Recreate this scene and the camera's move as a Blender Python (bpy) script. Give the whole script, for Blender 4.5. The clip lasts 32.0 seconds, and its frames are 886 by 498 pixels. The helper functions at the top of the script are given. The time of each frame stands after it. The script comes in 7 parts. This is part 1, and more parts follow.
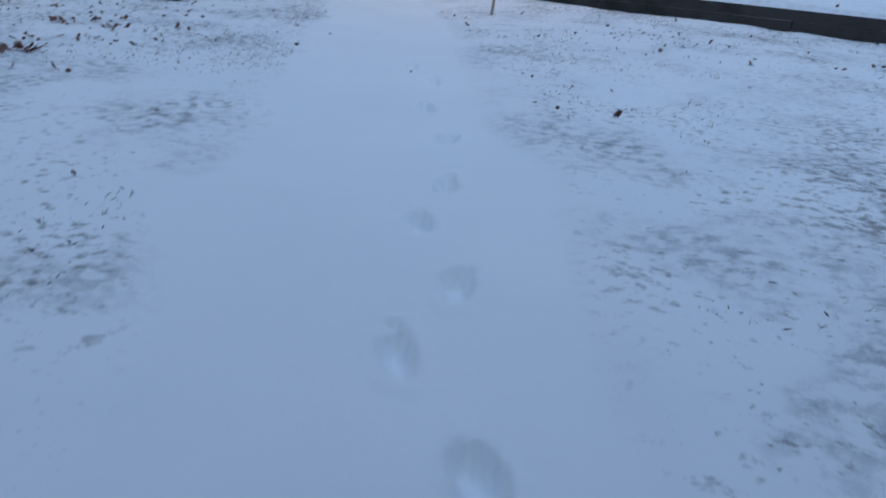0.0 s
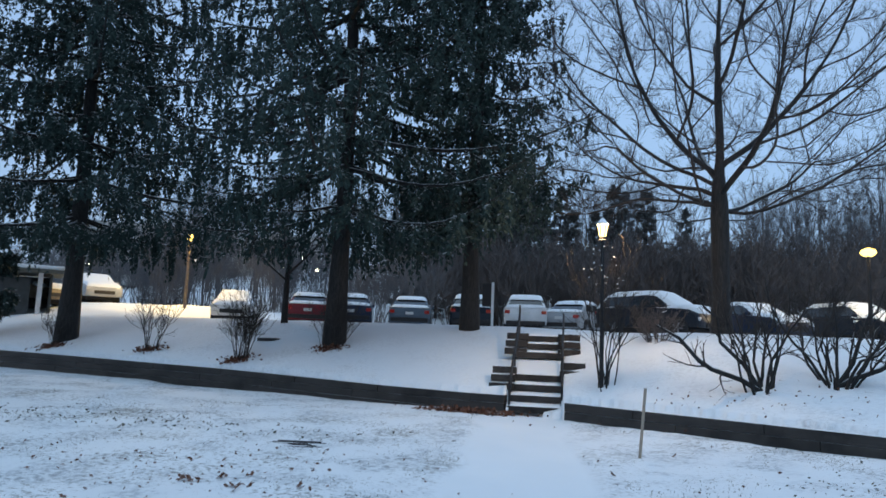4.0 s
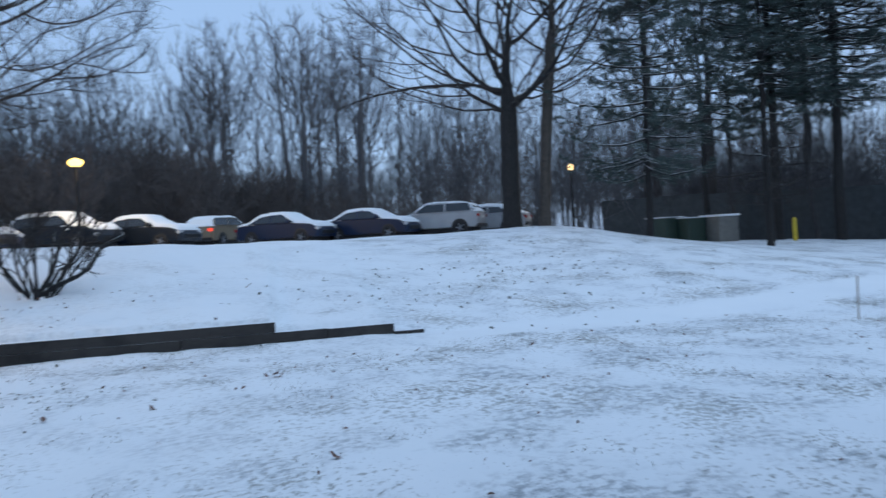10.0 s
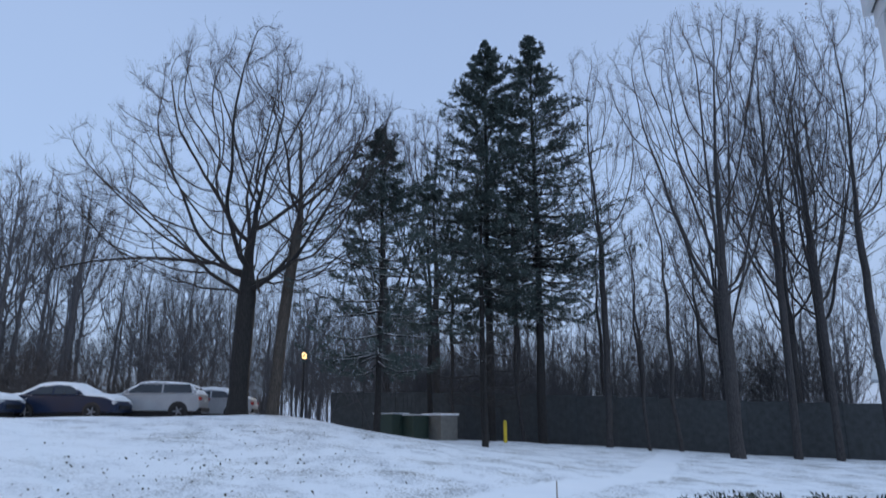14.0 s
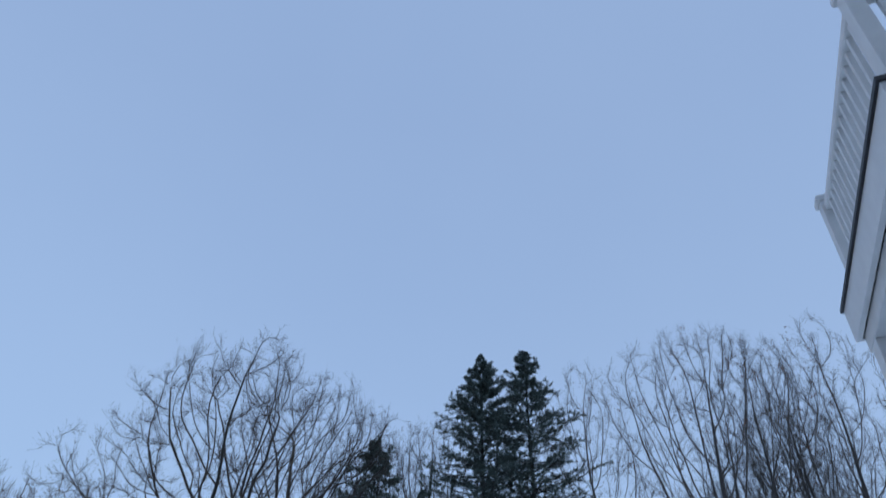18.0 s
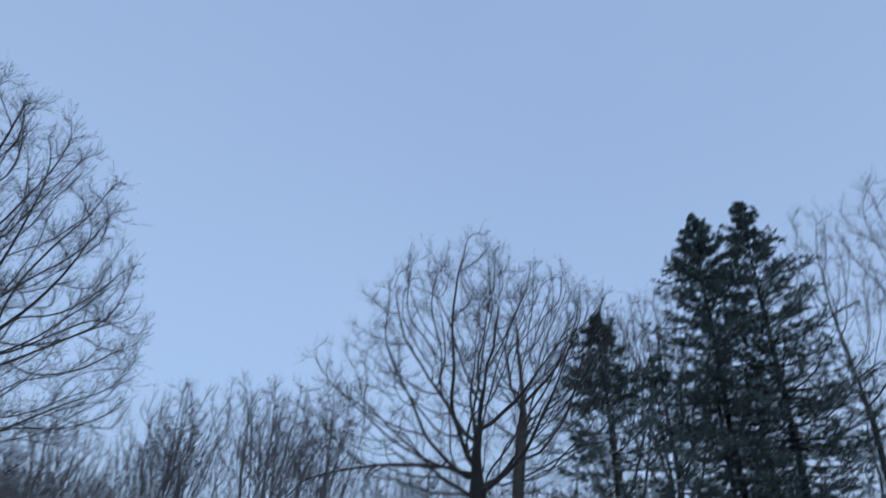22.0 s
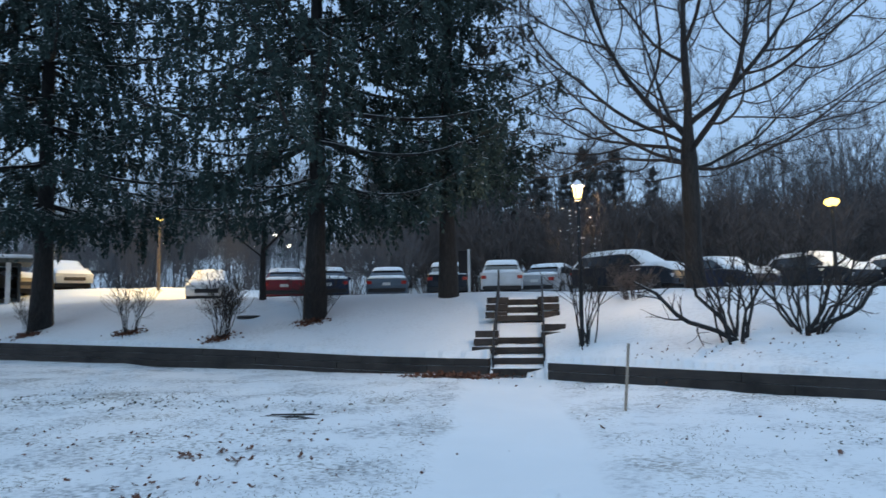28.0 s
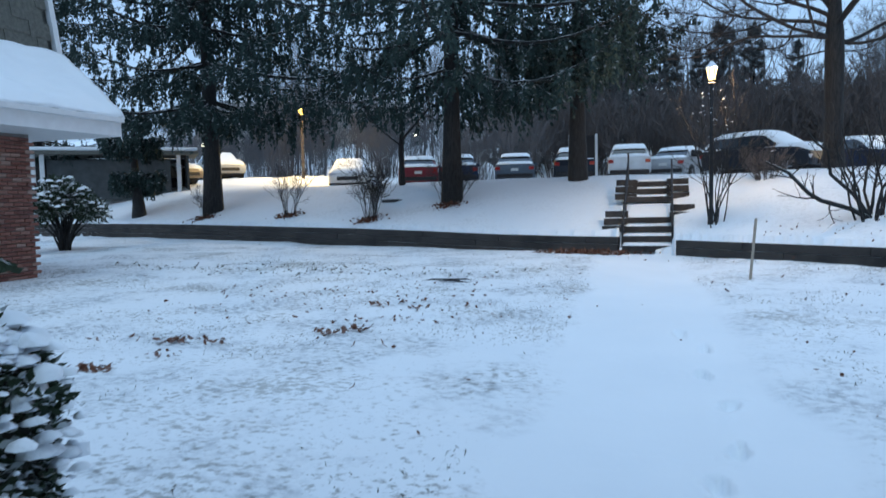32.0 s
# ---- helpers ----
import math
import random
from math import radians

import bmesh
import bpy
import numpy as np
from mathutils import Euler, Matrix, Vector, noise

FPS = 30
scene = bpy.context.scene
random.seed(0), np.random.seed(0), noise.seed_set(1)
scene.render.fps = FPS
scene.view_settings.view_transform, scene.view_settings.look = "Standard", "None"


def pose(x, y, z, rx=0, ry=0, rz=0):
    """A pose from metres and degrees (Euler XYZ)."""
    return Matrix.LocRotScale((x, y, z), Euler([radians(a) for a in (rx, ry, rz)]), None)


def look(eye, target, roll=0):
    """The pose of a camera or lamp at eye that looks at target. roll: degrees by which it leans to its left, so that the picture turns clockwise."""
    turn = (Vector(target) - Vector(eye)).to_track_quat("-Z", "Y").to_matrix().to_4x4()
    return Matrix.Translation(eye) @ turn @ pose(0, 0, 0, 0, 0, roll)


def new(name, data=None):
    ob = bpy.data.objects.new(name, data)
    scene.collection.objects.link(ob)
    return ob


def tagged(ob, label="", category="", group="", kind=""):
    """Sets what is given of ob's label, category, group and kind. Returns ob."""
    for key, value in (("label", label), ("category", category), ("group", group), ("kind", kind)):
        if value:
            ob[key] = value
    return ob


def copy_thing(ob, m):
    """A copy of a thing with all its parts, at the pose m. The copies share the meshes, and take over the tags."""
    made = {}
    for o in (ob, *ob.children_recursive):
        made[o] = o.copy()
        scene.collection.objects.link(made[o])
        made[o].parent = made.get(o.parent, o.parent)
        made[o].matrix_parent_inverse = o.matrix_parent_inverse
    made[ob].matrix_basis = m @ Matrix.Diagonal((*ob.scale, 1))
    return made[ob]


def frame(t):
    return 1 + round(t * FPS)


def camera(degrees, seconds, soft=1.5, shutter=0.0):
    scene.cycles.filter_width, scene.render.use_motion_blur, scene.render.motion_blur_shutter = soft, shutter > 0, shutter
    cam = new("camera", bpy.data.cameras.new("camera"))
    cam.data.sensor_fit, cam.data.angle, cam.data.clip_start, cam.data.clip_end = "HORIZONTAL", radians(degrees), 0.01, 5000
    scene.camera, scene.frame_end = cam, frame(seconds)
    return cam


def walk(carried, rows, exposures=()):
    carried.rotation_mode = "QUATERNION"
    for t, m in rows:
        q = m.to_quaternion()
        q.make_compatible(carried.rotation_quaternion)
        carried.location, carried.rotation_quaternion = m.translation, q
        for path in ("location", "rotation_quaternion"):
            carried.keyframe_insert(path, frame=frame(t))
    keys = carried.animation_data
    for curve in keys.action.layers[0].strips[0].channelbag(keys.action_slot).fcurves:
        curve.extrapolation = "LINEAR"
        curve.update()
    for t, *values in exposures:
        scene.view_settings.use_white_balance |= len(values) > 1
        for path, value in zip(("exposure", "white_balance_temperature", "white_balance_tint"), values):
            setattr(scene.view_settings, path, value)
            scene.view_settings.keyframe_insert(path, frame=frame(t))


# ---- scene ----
cam = camera(64.4, 32.0, shutter=0.5)
PATH = [
    (0, (0.077, 2.672, 1.164), (0.168, 4.49, 0.336), 4.1),
    (0.5, (0.074, 2.898, 1.202), (0.236, 4.752, 0.469), 3.3),
    (1, (0.106, 3.113, 1.241), (0.296, 5.001, 0.609), 3.3),
    (1.5, (0.142, 3.272, 1.3), (0.165, 5.219, 0.842), 2.6),
    (2, (0.106, 3.412, 1.353), (0.031, 5.396, 1.109), 3.3),
    (2.5, (0.083, 3.521, 1.408), (-0.049, 5.516, 1.359), 2.6),
    (3, (0.095, 3.556, 1.461), (-0.142, 5.54, 1.548), 2.4),
    (3.5, (0.103, 3.586, 1.496), (-0.267, 5.543, 1.68), 2.3),
    (5.5, (0.12, 3.312, 1.675), (0.048, 5.283, 2.007), 0.9),
    (6, (0.121, 3.284, 1.656), (0.217, 5.259, 1.959), 1.4),
    (6.5, (0.187, 3.283, 1.64), (0.523, 5.243, 1.855), 1.3),
    (7, (0.26, 3.298, 1.629), (0.865, 5.199, 1.768), 2.2),
    (7.5, (0.273, 3.294, 1.615), (1.078, 5.122, 1.711), 2.6),
    (8, (0.263, 3.295, 1.604), (1.23, 5.045, 1.675), 2.6),
    (8.5, (0.283, 3.306, 1.576), (1.366, 4.987, 1.619), 2.6),
    (9, (0.384, 3.354, 1.558), (1.586, 4.952, 1.567), 1.5),
    (9.5, (0.45, 3.384, 1.556), (1.781, 4.876, 1.538), -1.1),
    (10, (0.453, 3.379, 1.579), (1.932, 4.725, 1.552), -3.3),
    (10.5, (0.444, 3.38, 1.584), (2.08, 4.528, 1.532), -3.8),
    (11, (0.424, 3.362, 1.591), (2.172, 4.332, 1.527), -3.1),
    (11.5, (0.414, 3.348, 1.594), (2.225, 4.193, 1.527), -2.0),
    (12, (0.398, 3.36, 1.592), (2.247, 4.119, 1.528), -1.2),
    (12.5, (0.385, 3.345, 1.622), (2.26, 4.041, 1.608), -0.5),
    (13, (0.39, 3.36, 1.651), (2.269, 4.03, 1.78), 0.3),
    (13.5, (0.393, 3.38, 1.674), (2.248, 4.054, 1.995), 0.4),
    (14, (0.377, 3.396, 1.656), (2.197, 4.076, 2.131), -0.2),
    (14.5, (0.379, 3.42, 1.637), (2.168, 4.097, 2.22), -0.7),
    (16.5, (0.282, 3.548, 1.606), (1.939, 4.197, 2.517), -1.3),
    (17, (0.289, 3.545, 1.62), (1.89, 4.151, 2.655), -1.0),
    (17.5, (0.306, 3.529, 1.644), (1.843, 4.099, 2.789), -0.3),
    (18, (0.318, 3.516, 1.667), (1.783, 4.052, 2.918), 0.7),
    (18.5, (0.337, 3.511, 1.678), (1.736, 4.01, 3.018), 1.8),
    (19, (0.325, 3.508, 1.678), (1.675, 3.976, 3.077), 2.6),
    (19.5, (0.334, 3.513, 1.682), (1.648, 3.957, 3.123), 3.0),
    (20, (0.339, 3.511, 1.674), (1.636, 3.955, 3.13), 3.4),
    (20.5, (0.331, 3.516, 1.651), (1.632, 4.03, 3.08), 3.9),
    (21, (0.369, 3.483, 1.652), (1.7, 4.259, 2.927), 3.3),
    (21.5, (0.416, 3.427, 1.657), (1.759, 4.396, 2.777), 1.8),
    (22, (0.485, 3.359, 1.669), (1.836, 4.465, 2.645), 0.5),
    (22.5, (0.553, 3.301, 1.688), (1.879, 4.584, 2.458), -0.7),
    (23, (0.503, 3.282, 1.678), (1.795, 4.676, 2.299), -1.4),
    (23.5, (0.354, 3.311, 1.636), (1.616, 4.775, 2.151), -2.4),
    (24, (0.325, 3.389, 1.633), (1.502, 4.959, 2.021), -2.7),
    (24.5, (0.319, 3.42, 1.647), (1.409, 5.066, 1.967), -2.7),
    (25, (0.274, 3.424, 1.664), (1.267, 5.139, 1.933), -2.6),
    (25.5, (0.24, 3.439, 1.672), (1.077, 5.241, 1.897), -2.3),
    (26, (0.191, 3.435, 1.645), (0.782, 5.336, 1.838), -1.7),
    (26.5, (0.124, 3.413, 1.628), (0.415, 5.384, 1.802), -1.3),
    (28.5, (-0.077, 3.445, 1.482), (-0.435, 5.407, 1.637), -0.4),
    (29, (-0.082, 3.319, 1.467), (-0.504, 5.27, 1.588), 0.2),
    (29.5, (-0.059, 3.104, 1.456), (-0.537, 5.043, 1.558), 0.2),
    (30, (-0.096, 2.866, 1.466), (-0.627, 4.792, 1.552), 0.2),
    (30.5, (-0.169, 2.609, 1.434), (-0.715, 4.532, 1.505), 0.2),
    (31, (-0.171, 2.425, 1.403), (-0.736, 4.343, 1.41), 0.1),
    (31.5, (-0.133, 2.239, 1.39), (-0.72, 4.15, 1.335), -0.6),
    (32, (-0.13, 2.057, 1.378), (-0.735, 3.958, 1.235), -1.3),
]
walk(cam, [(t, look(eye, target, roll)) for t, eye, target, roll in PATH], exposures=[(0, -0.27, 6000, 11), (1, -0.15, 6100, 10), (2.5, 0.06, 6250, 5), (6, 0.10, 6420, 5), (7.5, 0.05, 6400, 6), (9, 0.0, 6300, 8), (11, 0.2, 6450, 10), (12, 0.27, 6800, 15), (13, 0.16, 6750, 15), (14.5, 0.1, 6750, 14), (17, 0.05, 6550, 11), (20.5, -0.09, 6500, 10), (22, 0.05, 6550, 11), (23, -0.02, 6400, 8), (24.5, -0.10, 6300, 5), (26, 0.02, 6300, 5), (29.5, 0.14, 6250, 4), (31, 0.26, 6200, 4), (32, 0.36, 6200, 4)])

# ---- world, sun, exposure ----
world = bpy.data.worlds.new("dusk_sky")
scene.world = world
world.use_nodes = True
wn, wl = world.node_tree.nodes, world.node_tree.links
wn.clear()
w_out, w_bg = wn.new("ShaderNodeOutputWorld"), wn.new("ShaderNodeBackground")
w_sky = wn.new("ShaderNodeTexSky")
w_sky.sky_type, w_sky.sun_disc = "NISHITA", False
w_sky.sun_elevation, w_sky.sun_rotation = radians(6.0), radians(200.0)
w_sky.air_density, w_sky.dust_density, w_sky.ozone_density = 1.0, 2.0, 3.0
w_sky_dim = wn.new("ShaderNodeMix")
w_sky_dim.data_type = "RGBA"
w_coord, w_sep, w_ramp = wn.new("ShaderNodeTexCoord"), wn.new("ShaderNodeSeparateXYZ"), wn.new("ShaderNodeValToRGB")
w_cloud = wn.new("ShaderNodeTexNoise")
w_cloud.inputs["Scale"].default_value, w_cloud.inputs["Detail"].default_value = 1.6, 4.0
w_mul = wn.new("ShaderNodeMix")
w_mul.data_type, w_mul.blend_type = "RGBA", "MULTIPLY"
w_cr = wn.new("ShaderNodeValToRGB")
w_cr.color_ramp.elements[0].color, w_cr.color_ramp.elements[1].color = (0.9, 0.92, 0.95, 1), (1.06, 1.05, 1.03, 1)
w_ramp.color_ramp.elements[0].position, w_ramp.color_ramp.elements[0].color = 0.0, (0.34, 0.46, 0.67, 1)
w_ramp.color_ramp.elements[1].position, w_ramp.color_ramp.elements[1].color = 0.75, (0.30, 0.43, 0.68, 1)
mid = w_ramp.color_ramp.elements.new(0.3)
mid.color = (0.35, 0.50, 0.76, 1)
wl.new(w_coord.outputs["Generated"], w_sep.inputs[0])
wl.new(w_sep.outputs["Z"], w_ramp.inputs[0])
wl.new(w_coord.outputs["Generated"], w_cloud.inputs["Vector"])
wl.new(w_cloud.outputs["Fac"], w_cr.inputs[0])
w_mul.inputs[0].default_value = 1.0
wl.new(w_ramp.outputs[0], w_mul.inputs[6])
wl.new(w_cr.outputs[0], w_mul.inputs[7])
w_sky_dim.inputs[0].default_value = 0.03  # the cloud deck hides nearly all of the clear sky
wl.new(w_mul.outputs[2], w_sky_dim.inputs[6])
wl.new(w_sky.outputs[0], w_sky_dim.inputs[7])
wl.new(w_sky_dim.outputs[2], w_bg.inputs["Color"])
w_bg.inputs["Strength"].default_value = 1.0
wl.new(w_bg.outputs[0], w_out.inputs[0])

sun_data = bpy.data.lights.new("sun", "SUN")
sun_data.energy, sun_data.angle, sun_data.color = 0.85, radians(70), (0.74, 0.90, 1.0)
sun = new("sun", sun_data)
sun.matrix_world = look((0, 0, 60), (-6, 16, 0))

# ---- materials ----
def material(name, build):
    m = bpy.data.materials.new(name)
    m.use_nodes = True
    nt = m.node_tree
    build(nt.nodes, nt.links, nt.nodes["Principled BSDF"])
    return m


def noise_node(n, l, scale, detail=3.0, rough=0.55, vec=None):
    t = n.new("ShaderNodeTexNoise")
    t.inputs["Scale"].default_value, t.inputs["Detail"].default_value, t.inputs["Roughness"].default_value = scale, detail, rough
    if vec is None:
        g = n.new("ShaderNodeNewGeometry")
        vec = g.outputs["Position"]
    l.new(vec, t.inputs["Vector"])
    return t.outputs["Fac"]


def ramp(n, l, fac, *stops):
    r = n.new("ShaderNodeValToRGB")
    e = r.color_ramp.elements
    while len(e) < len(stops):
        e.new(0.5)
    for s, (p, c) in zip(e, stops):
        s.position, s.color = p, (*c, 1) if isinstance(c, tuple) else (c, c, c, 1)
    l.new(fac, r.inputs[0])
    return r.outputs[0]


def mix(n, l, fac, a, b, kind="MIX"):
    m = n.new("ShaderNodeMix")
    m.data_type, m.blend_type = "RGBA", kind
    for sock, v in ((m.inputs[0], fac), (m.inputs[6], a), (m.inputs[7], b)):
        if isinstance(v, (int, float)):
            sock.default_value = v
        elif isinstance(v, tuple):
            sock.default_value = (*v, 1)
        else:
            l.new(v, sock)
    return m.outputs[2]


def maths(n, l, op, a, b=0.0):
    m = n.new("ShaderNodeMath")
    m.operation = op
    for sock, v in ((m.inputs[0], a), (m.inputs[1], b)):
        if isinstance(v, (int, float)):
            sock.default_value = v
        else:
            l.new(v, sock)
    return m.outputs[0]


def bump(n, l, bsdf, height, strength=0.4, dist=0.01):
    b = n.new("ShaderNodeBump")
    b.inputs["Strength"].default_value, b.inputs["Distance"].default_value = strength, dist
    l.new(height, b.inputs["Height"])
    l.new(b.outputs[0], bsdf.inputs["Normal"])


def up_facing(n, l, low=0.35, high=0.75, patch=6.0, hold=0.5):
    """How far snow lies: on faces that look up, broken by a noise."""
    g, s = n.new("ShaderNodeNewGeometry"), n.new("ShaderNodeSeparateXYZ")
    l.new(g.outputs["Normal"], s.inputs[0])
    k = maths(n, l, "ADD", s.outputs["Z"], maths(n, l, "MULTIPLY", maths(n, l, "SUBTRACT", noise_node(n, l, patch), 0.5), hold))
    return ramp(n, l, k, (low, 0.0), (high, 1.0))


SNOW = (0.80, 0.84, 0.88)


def b_snow(n, l, p):
    fine, wide = noise_node(n, l, 22, 4), noise_node(n, l, 1.1, 3)
    l.new(mix(n, l, wide, (0.74, 0.79, 0.84), (0.86, 0.89, 0.92)), p.inputs["Base Color"])
    p.inputs["Roughness"].default_value = 0.75
    p.inputs["Specular IOR Level"].default_value = 0.25
    bump(n, l, p, fine, 0.5, 0.02)


def b_ground(n, l, p):
    """Snow over lawn: grass shows through where the snow is thin; the walk is clean."""
    a = n.new("ShaderNodeAttribute")
    a.attribute_name = "lawn"
    geo = n.new("ShaderNodeNewGeometry")
    mp = n.new("ShaderNodeMapping")
    mp.inputs["Scale"].default_value = (1.0, 1.25, 1.0)
    mp.inputs["Rotation"].default_value = (0, 0, 0.5)
    l.new(geo.outputs["Position"], mp.inputs["Vector"])
    tuft = noise_node(n, l, 13.0, 5, 0.66, mp.outputs[0])
    wide = noise_node(n, l, 0.55, 4, 0.6)
    k = maths(n, l, "ADD", tuft, maths(n, l, "MULTIPLY", maths(n, l, "SUBTRACT", wide, 0.5), 0.75))
    thin = maths(n, l, "MULTIPLY", ramp(n, l, k, (0.56, 0.0), (0.68, 1.0)), a.outputs["Fac"])
    speck = maths(n, l, "MULTIPLY", ramp(n, l, noise_node(n, l, 26, 3, 0.6), (0.66, 0.0), (0.74, 1.0)), a.outputs["Fac"])
    grass = mix(n, l, noise_node(n, l, 40, 2), (0.07, 0.075, 0.065), (0.18, 0.18, 0.15))
    snow = mix(n, l, wide, (0.74, 0.79, 0.84), (0.86, 0.89, 0.92))
    mottle = maths(n, l, "MULTIPLY", ramp(n, l, noise_node(n, l, 0.8, 4, 0.62), (0.47, 0.0), (0.60, 1.0)), ramp(n, l, noise_node(n, l, 10.0, 5, 0.66, mp.outputs[0]), (0.45, 0.0), (0.62, 1.0)))
    snow = mix(n, l, maths(n, l, "MULTIPLY", mottle, a.outputs["Fac"]), snow, (0.36, 0.40, 0.44))
    snow = mix(n, l, maths(n, l, "MULTIPLY", thin, 0.72), snow, grass)
    l.new(mix(n, l, maths(n, l, "MULTIPLY", speck, 0.75), snow, grass), p.inputs["Base Color"])
    p.inputs["Roughness"].default_value = 0.8
    p.inputs["Specular IOR Level"].default_value = 0.2
    h = maths(n, l, "ADD", maths(n, l, "MULTIPLY", maths(n, l, "SUBTRACT", 1.0, mottle), maths(n, l, "ADD", a.outputs["Fac"], 0.1)), maths(n, l, "MULTIPLY", noise_node(n, l, 16, 3), 0.12))
    bump(n, l, p, h, 0.45, 0.035)


def b_bark(dark, light, low=0.45, high=0.85, patch=5.0):
    def build(n, l, p):
        mp, tc = n.new("ShaderNodeMapping"), n.new("ShaderNodeNewGeometry")
        mp.inputs["Scale"].default_value = (1, 1, 0.18)
        l.new(tc.outputs["Position"], mp.inputs["Vector"])
        ridges = noise_node(n, l, 26, 5, 0.65, mp.outputs[0])
        c = mix(n, l, ramp(n, l, ridges, (0.35, 0.0), (0.65, 1.0)), dark, light)
        c = mix(n, l, maths(n, l, "MULTIPLY", up_facing(n, l, low, high, patch), 0.9), c, SNOW)
        l.new(c, p.inputs["Base Color"])
        p.inputs["Roughness"].default_value = 0.9
        bump(n, l, p, ridges, 0.7, 0.02)
    return build


def b_leafy(dark, light, snow=0.35, low=0.5, high=0.95):
    def build(n, l, p):
        c = mix(n, l, noise_node(n, l, 2.2, 4), dark, light)
        g = n.new("ShaderNodeNewGeometry")
        c = mix(n, l, maths(n, l, "MULTIPLY", g.outputs["Random Per Island"], 0.5), c, light)
        c = mix(n, l, maths(n, l, "MULTIPLY", up_facing(n, l, low, high, 3.0, 0.9), snow), c, SNOW)
        l.new(c, p.inputs["Base Color"])
        p.inputs["Roughness"].default_value = 0.7
        p.inputs["Specular IOR Level"].default_value = 0.2
    return build


def b_plain(col, rough=0.5, metal=0.0, vary=0.12, scale=8.0, coat=0.0, snow=0.0, relief=0.0):
    def build(n, l, p):
        lo = tuple(c * (1 - vary) for c in col)
        hi = tuple(min(1.0, c * (1 + vary)) for c in col)
        k = noise_node(n, l, scale, 5, 0.6)
        c = mix(n, l, ramp(n, l, k, (0.3, 0.0), (0.7, 1.0)), lo, hi)
        if snow:
            c = mix(n, l, maths(n, l, "MULTIPLY", up_facing(n, l, 0.5, 0.8, 9.0), snow), c, SNOW)
        l.new(c, p.inputs["Base Color"])
        l.new(ramp(n, l, k, (0.2, max(0.0, rough - 0.08)), (0.8, min(1.0, rough + 0.1))), p.inputs["Roughness"])
        p.inputs["Metallic"].default_value = metal
        p.inputs["Coat Weight"].default_value = coat
        if relief:
            bump(n, l, p, noise_node(n, l, scale * 6, 4), relief, 0.01)
    return build


def b_timber(n, l, p):
    tc, mp, oi = n.new("ShaderNodeTexCoord"), n.new("ShaderNodeMapping"), n.new("ShaderNodeObjectInfo")
    mp.inputs["Scale"].default_value = (1.5, 30, 30)
    l.new(tc.outputs["Object"], mp.inputs["Vector"])
    grain = noise_node(n, l, 1.6, 6, 0.65, mp.outputs[0])
    c = mix(n, l, grain, (0.007, 0.0065, 0.0065), (0.080, 0.069, 0.062))
    c = mix(n, l, maths(n, l, "MULTIPLY", oi.outputs["Random"], 0.6), c, (0.055, 0.047, 0.042))
    stain = ramp(n, l, noise_node(n, l, 1.7, 4, 0.7), (0.45, 0.0), (0.65, 1.0))
    c = mix(n, l, maths(n, l, "MULTIPLY", stain, 0.8), c, (0.009, 0.0085, 0.0085))
    c = mix(n, l, maths(n, l, "MULTIPLY", up_facing(n, l, 0.6, 0.85, 7.0, 0.9), 0.9), c, SNOW)
    l.new(c, p.inputs["Base Color"])
    p.inputs["Roughness"].default_value = 0.85
    bump(n, l, p, grain, 0.6, 0.01)


def b_brick(n, l, p):
    oi = n.new("ShaderNodeObjectInfo")
    c = ramp(n, l, oi.outputs["Random"], (0.0, (0.14, 0.055, 0.045)), (0.5, (0.24, 0.095, 0.07)), (0.8, (0.30, 0.15, 0.115)), (1.0, (0.42, 0.30, 0.25)))
    c = mix(n, l, maths(n, l, "MULTIPLY", noise_node(n, l, 35, 5, 0.7), 0.5), c, (0.12, 0.06, 0.05))
    l.new(c, p.inputs["Base Color"])
    p.inputs["Roughness"].default_value = 0.9
    bump(n, l, p, noise_node(n, l, 90, 4), 0.5, 0.006)


def b_glow(col, power):
    def build(n, l, p):
        p.inputs["Base Color"].default_value = (*col, 1)
        p.inputs["Emission Color"].default_value = (*col, 1)
        p.inputs["Emission Strength"].default_value = power
    return build


M_SNOW = material("snow", b_snow)
M_GROUND = material("snowy_lawn", b_ground)
M_BARK = material("bark", b_bark((0.009, 0.009, 0.0095), (0.030, 0.0295, 0.029), 0.6, 1.0))
M_BARK_GREY = material("bark_grey", b_bark((0.04, 0.036, 0.032), (0.11, 0.095, 0.08), 0.6, 1.0))
# Bark lifted towards grey, with the haze before the fence in its colour.
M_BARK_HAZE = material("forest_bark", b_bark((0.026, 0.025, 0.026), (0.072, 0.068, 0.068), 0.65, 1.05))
M_TWIG = material("twig_bark", b_bark((0.016, 0.014, 0.014), (0.045, 0.039, 0.036), 1.05, 1.45))
# Same haze painted into the twigs of the forest trees.
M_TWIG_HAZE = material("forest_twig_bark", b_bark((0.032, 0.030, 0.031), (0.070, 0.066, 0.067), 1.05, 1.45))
# Brown twigs, greyed and lightened a little by mist mixed into the colour.
M_TWIG_RED_HAZE = material("brown_twig_bark", b_bark((0.056, 0.051, 0.052), (0.115, 0.103, 0.102), 1.05, 1.45))
# Far bark and twigs paler and bluer: distance haze put into the colour.
M_FARBARK_HAZE = material("far_woods_bark", b_bark((0.078, 0.078, 0.083), (0.13, 0.13, 0.138), 0.75, 1.2))
M_FARTWIG_HAZE = material("far_woods_twigs", b_bark((0.078, 0.078, 0.085), (0.132, 0.131, 0.141), 1.15, 1.6))
M_SPRUCE = material("spruce_needles", b_leafy((0.010, 0.024, 0.024), (0.040, 0.064, 0.058), 0.6, 0.62, 1.1))
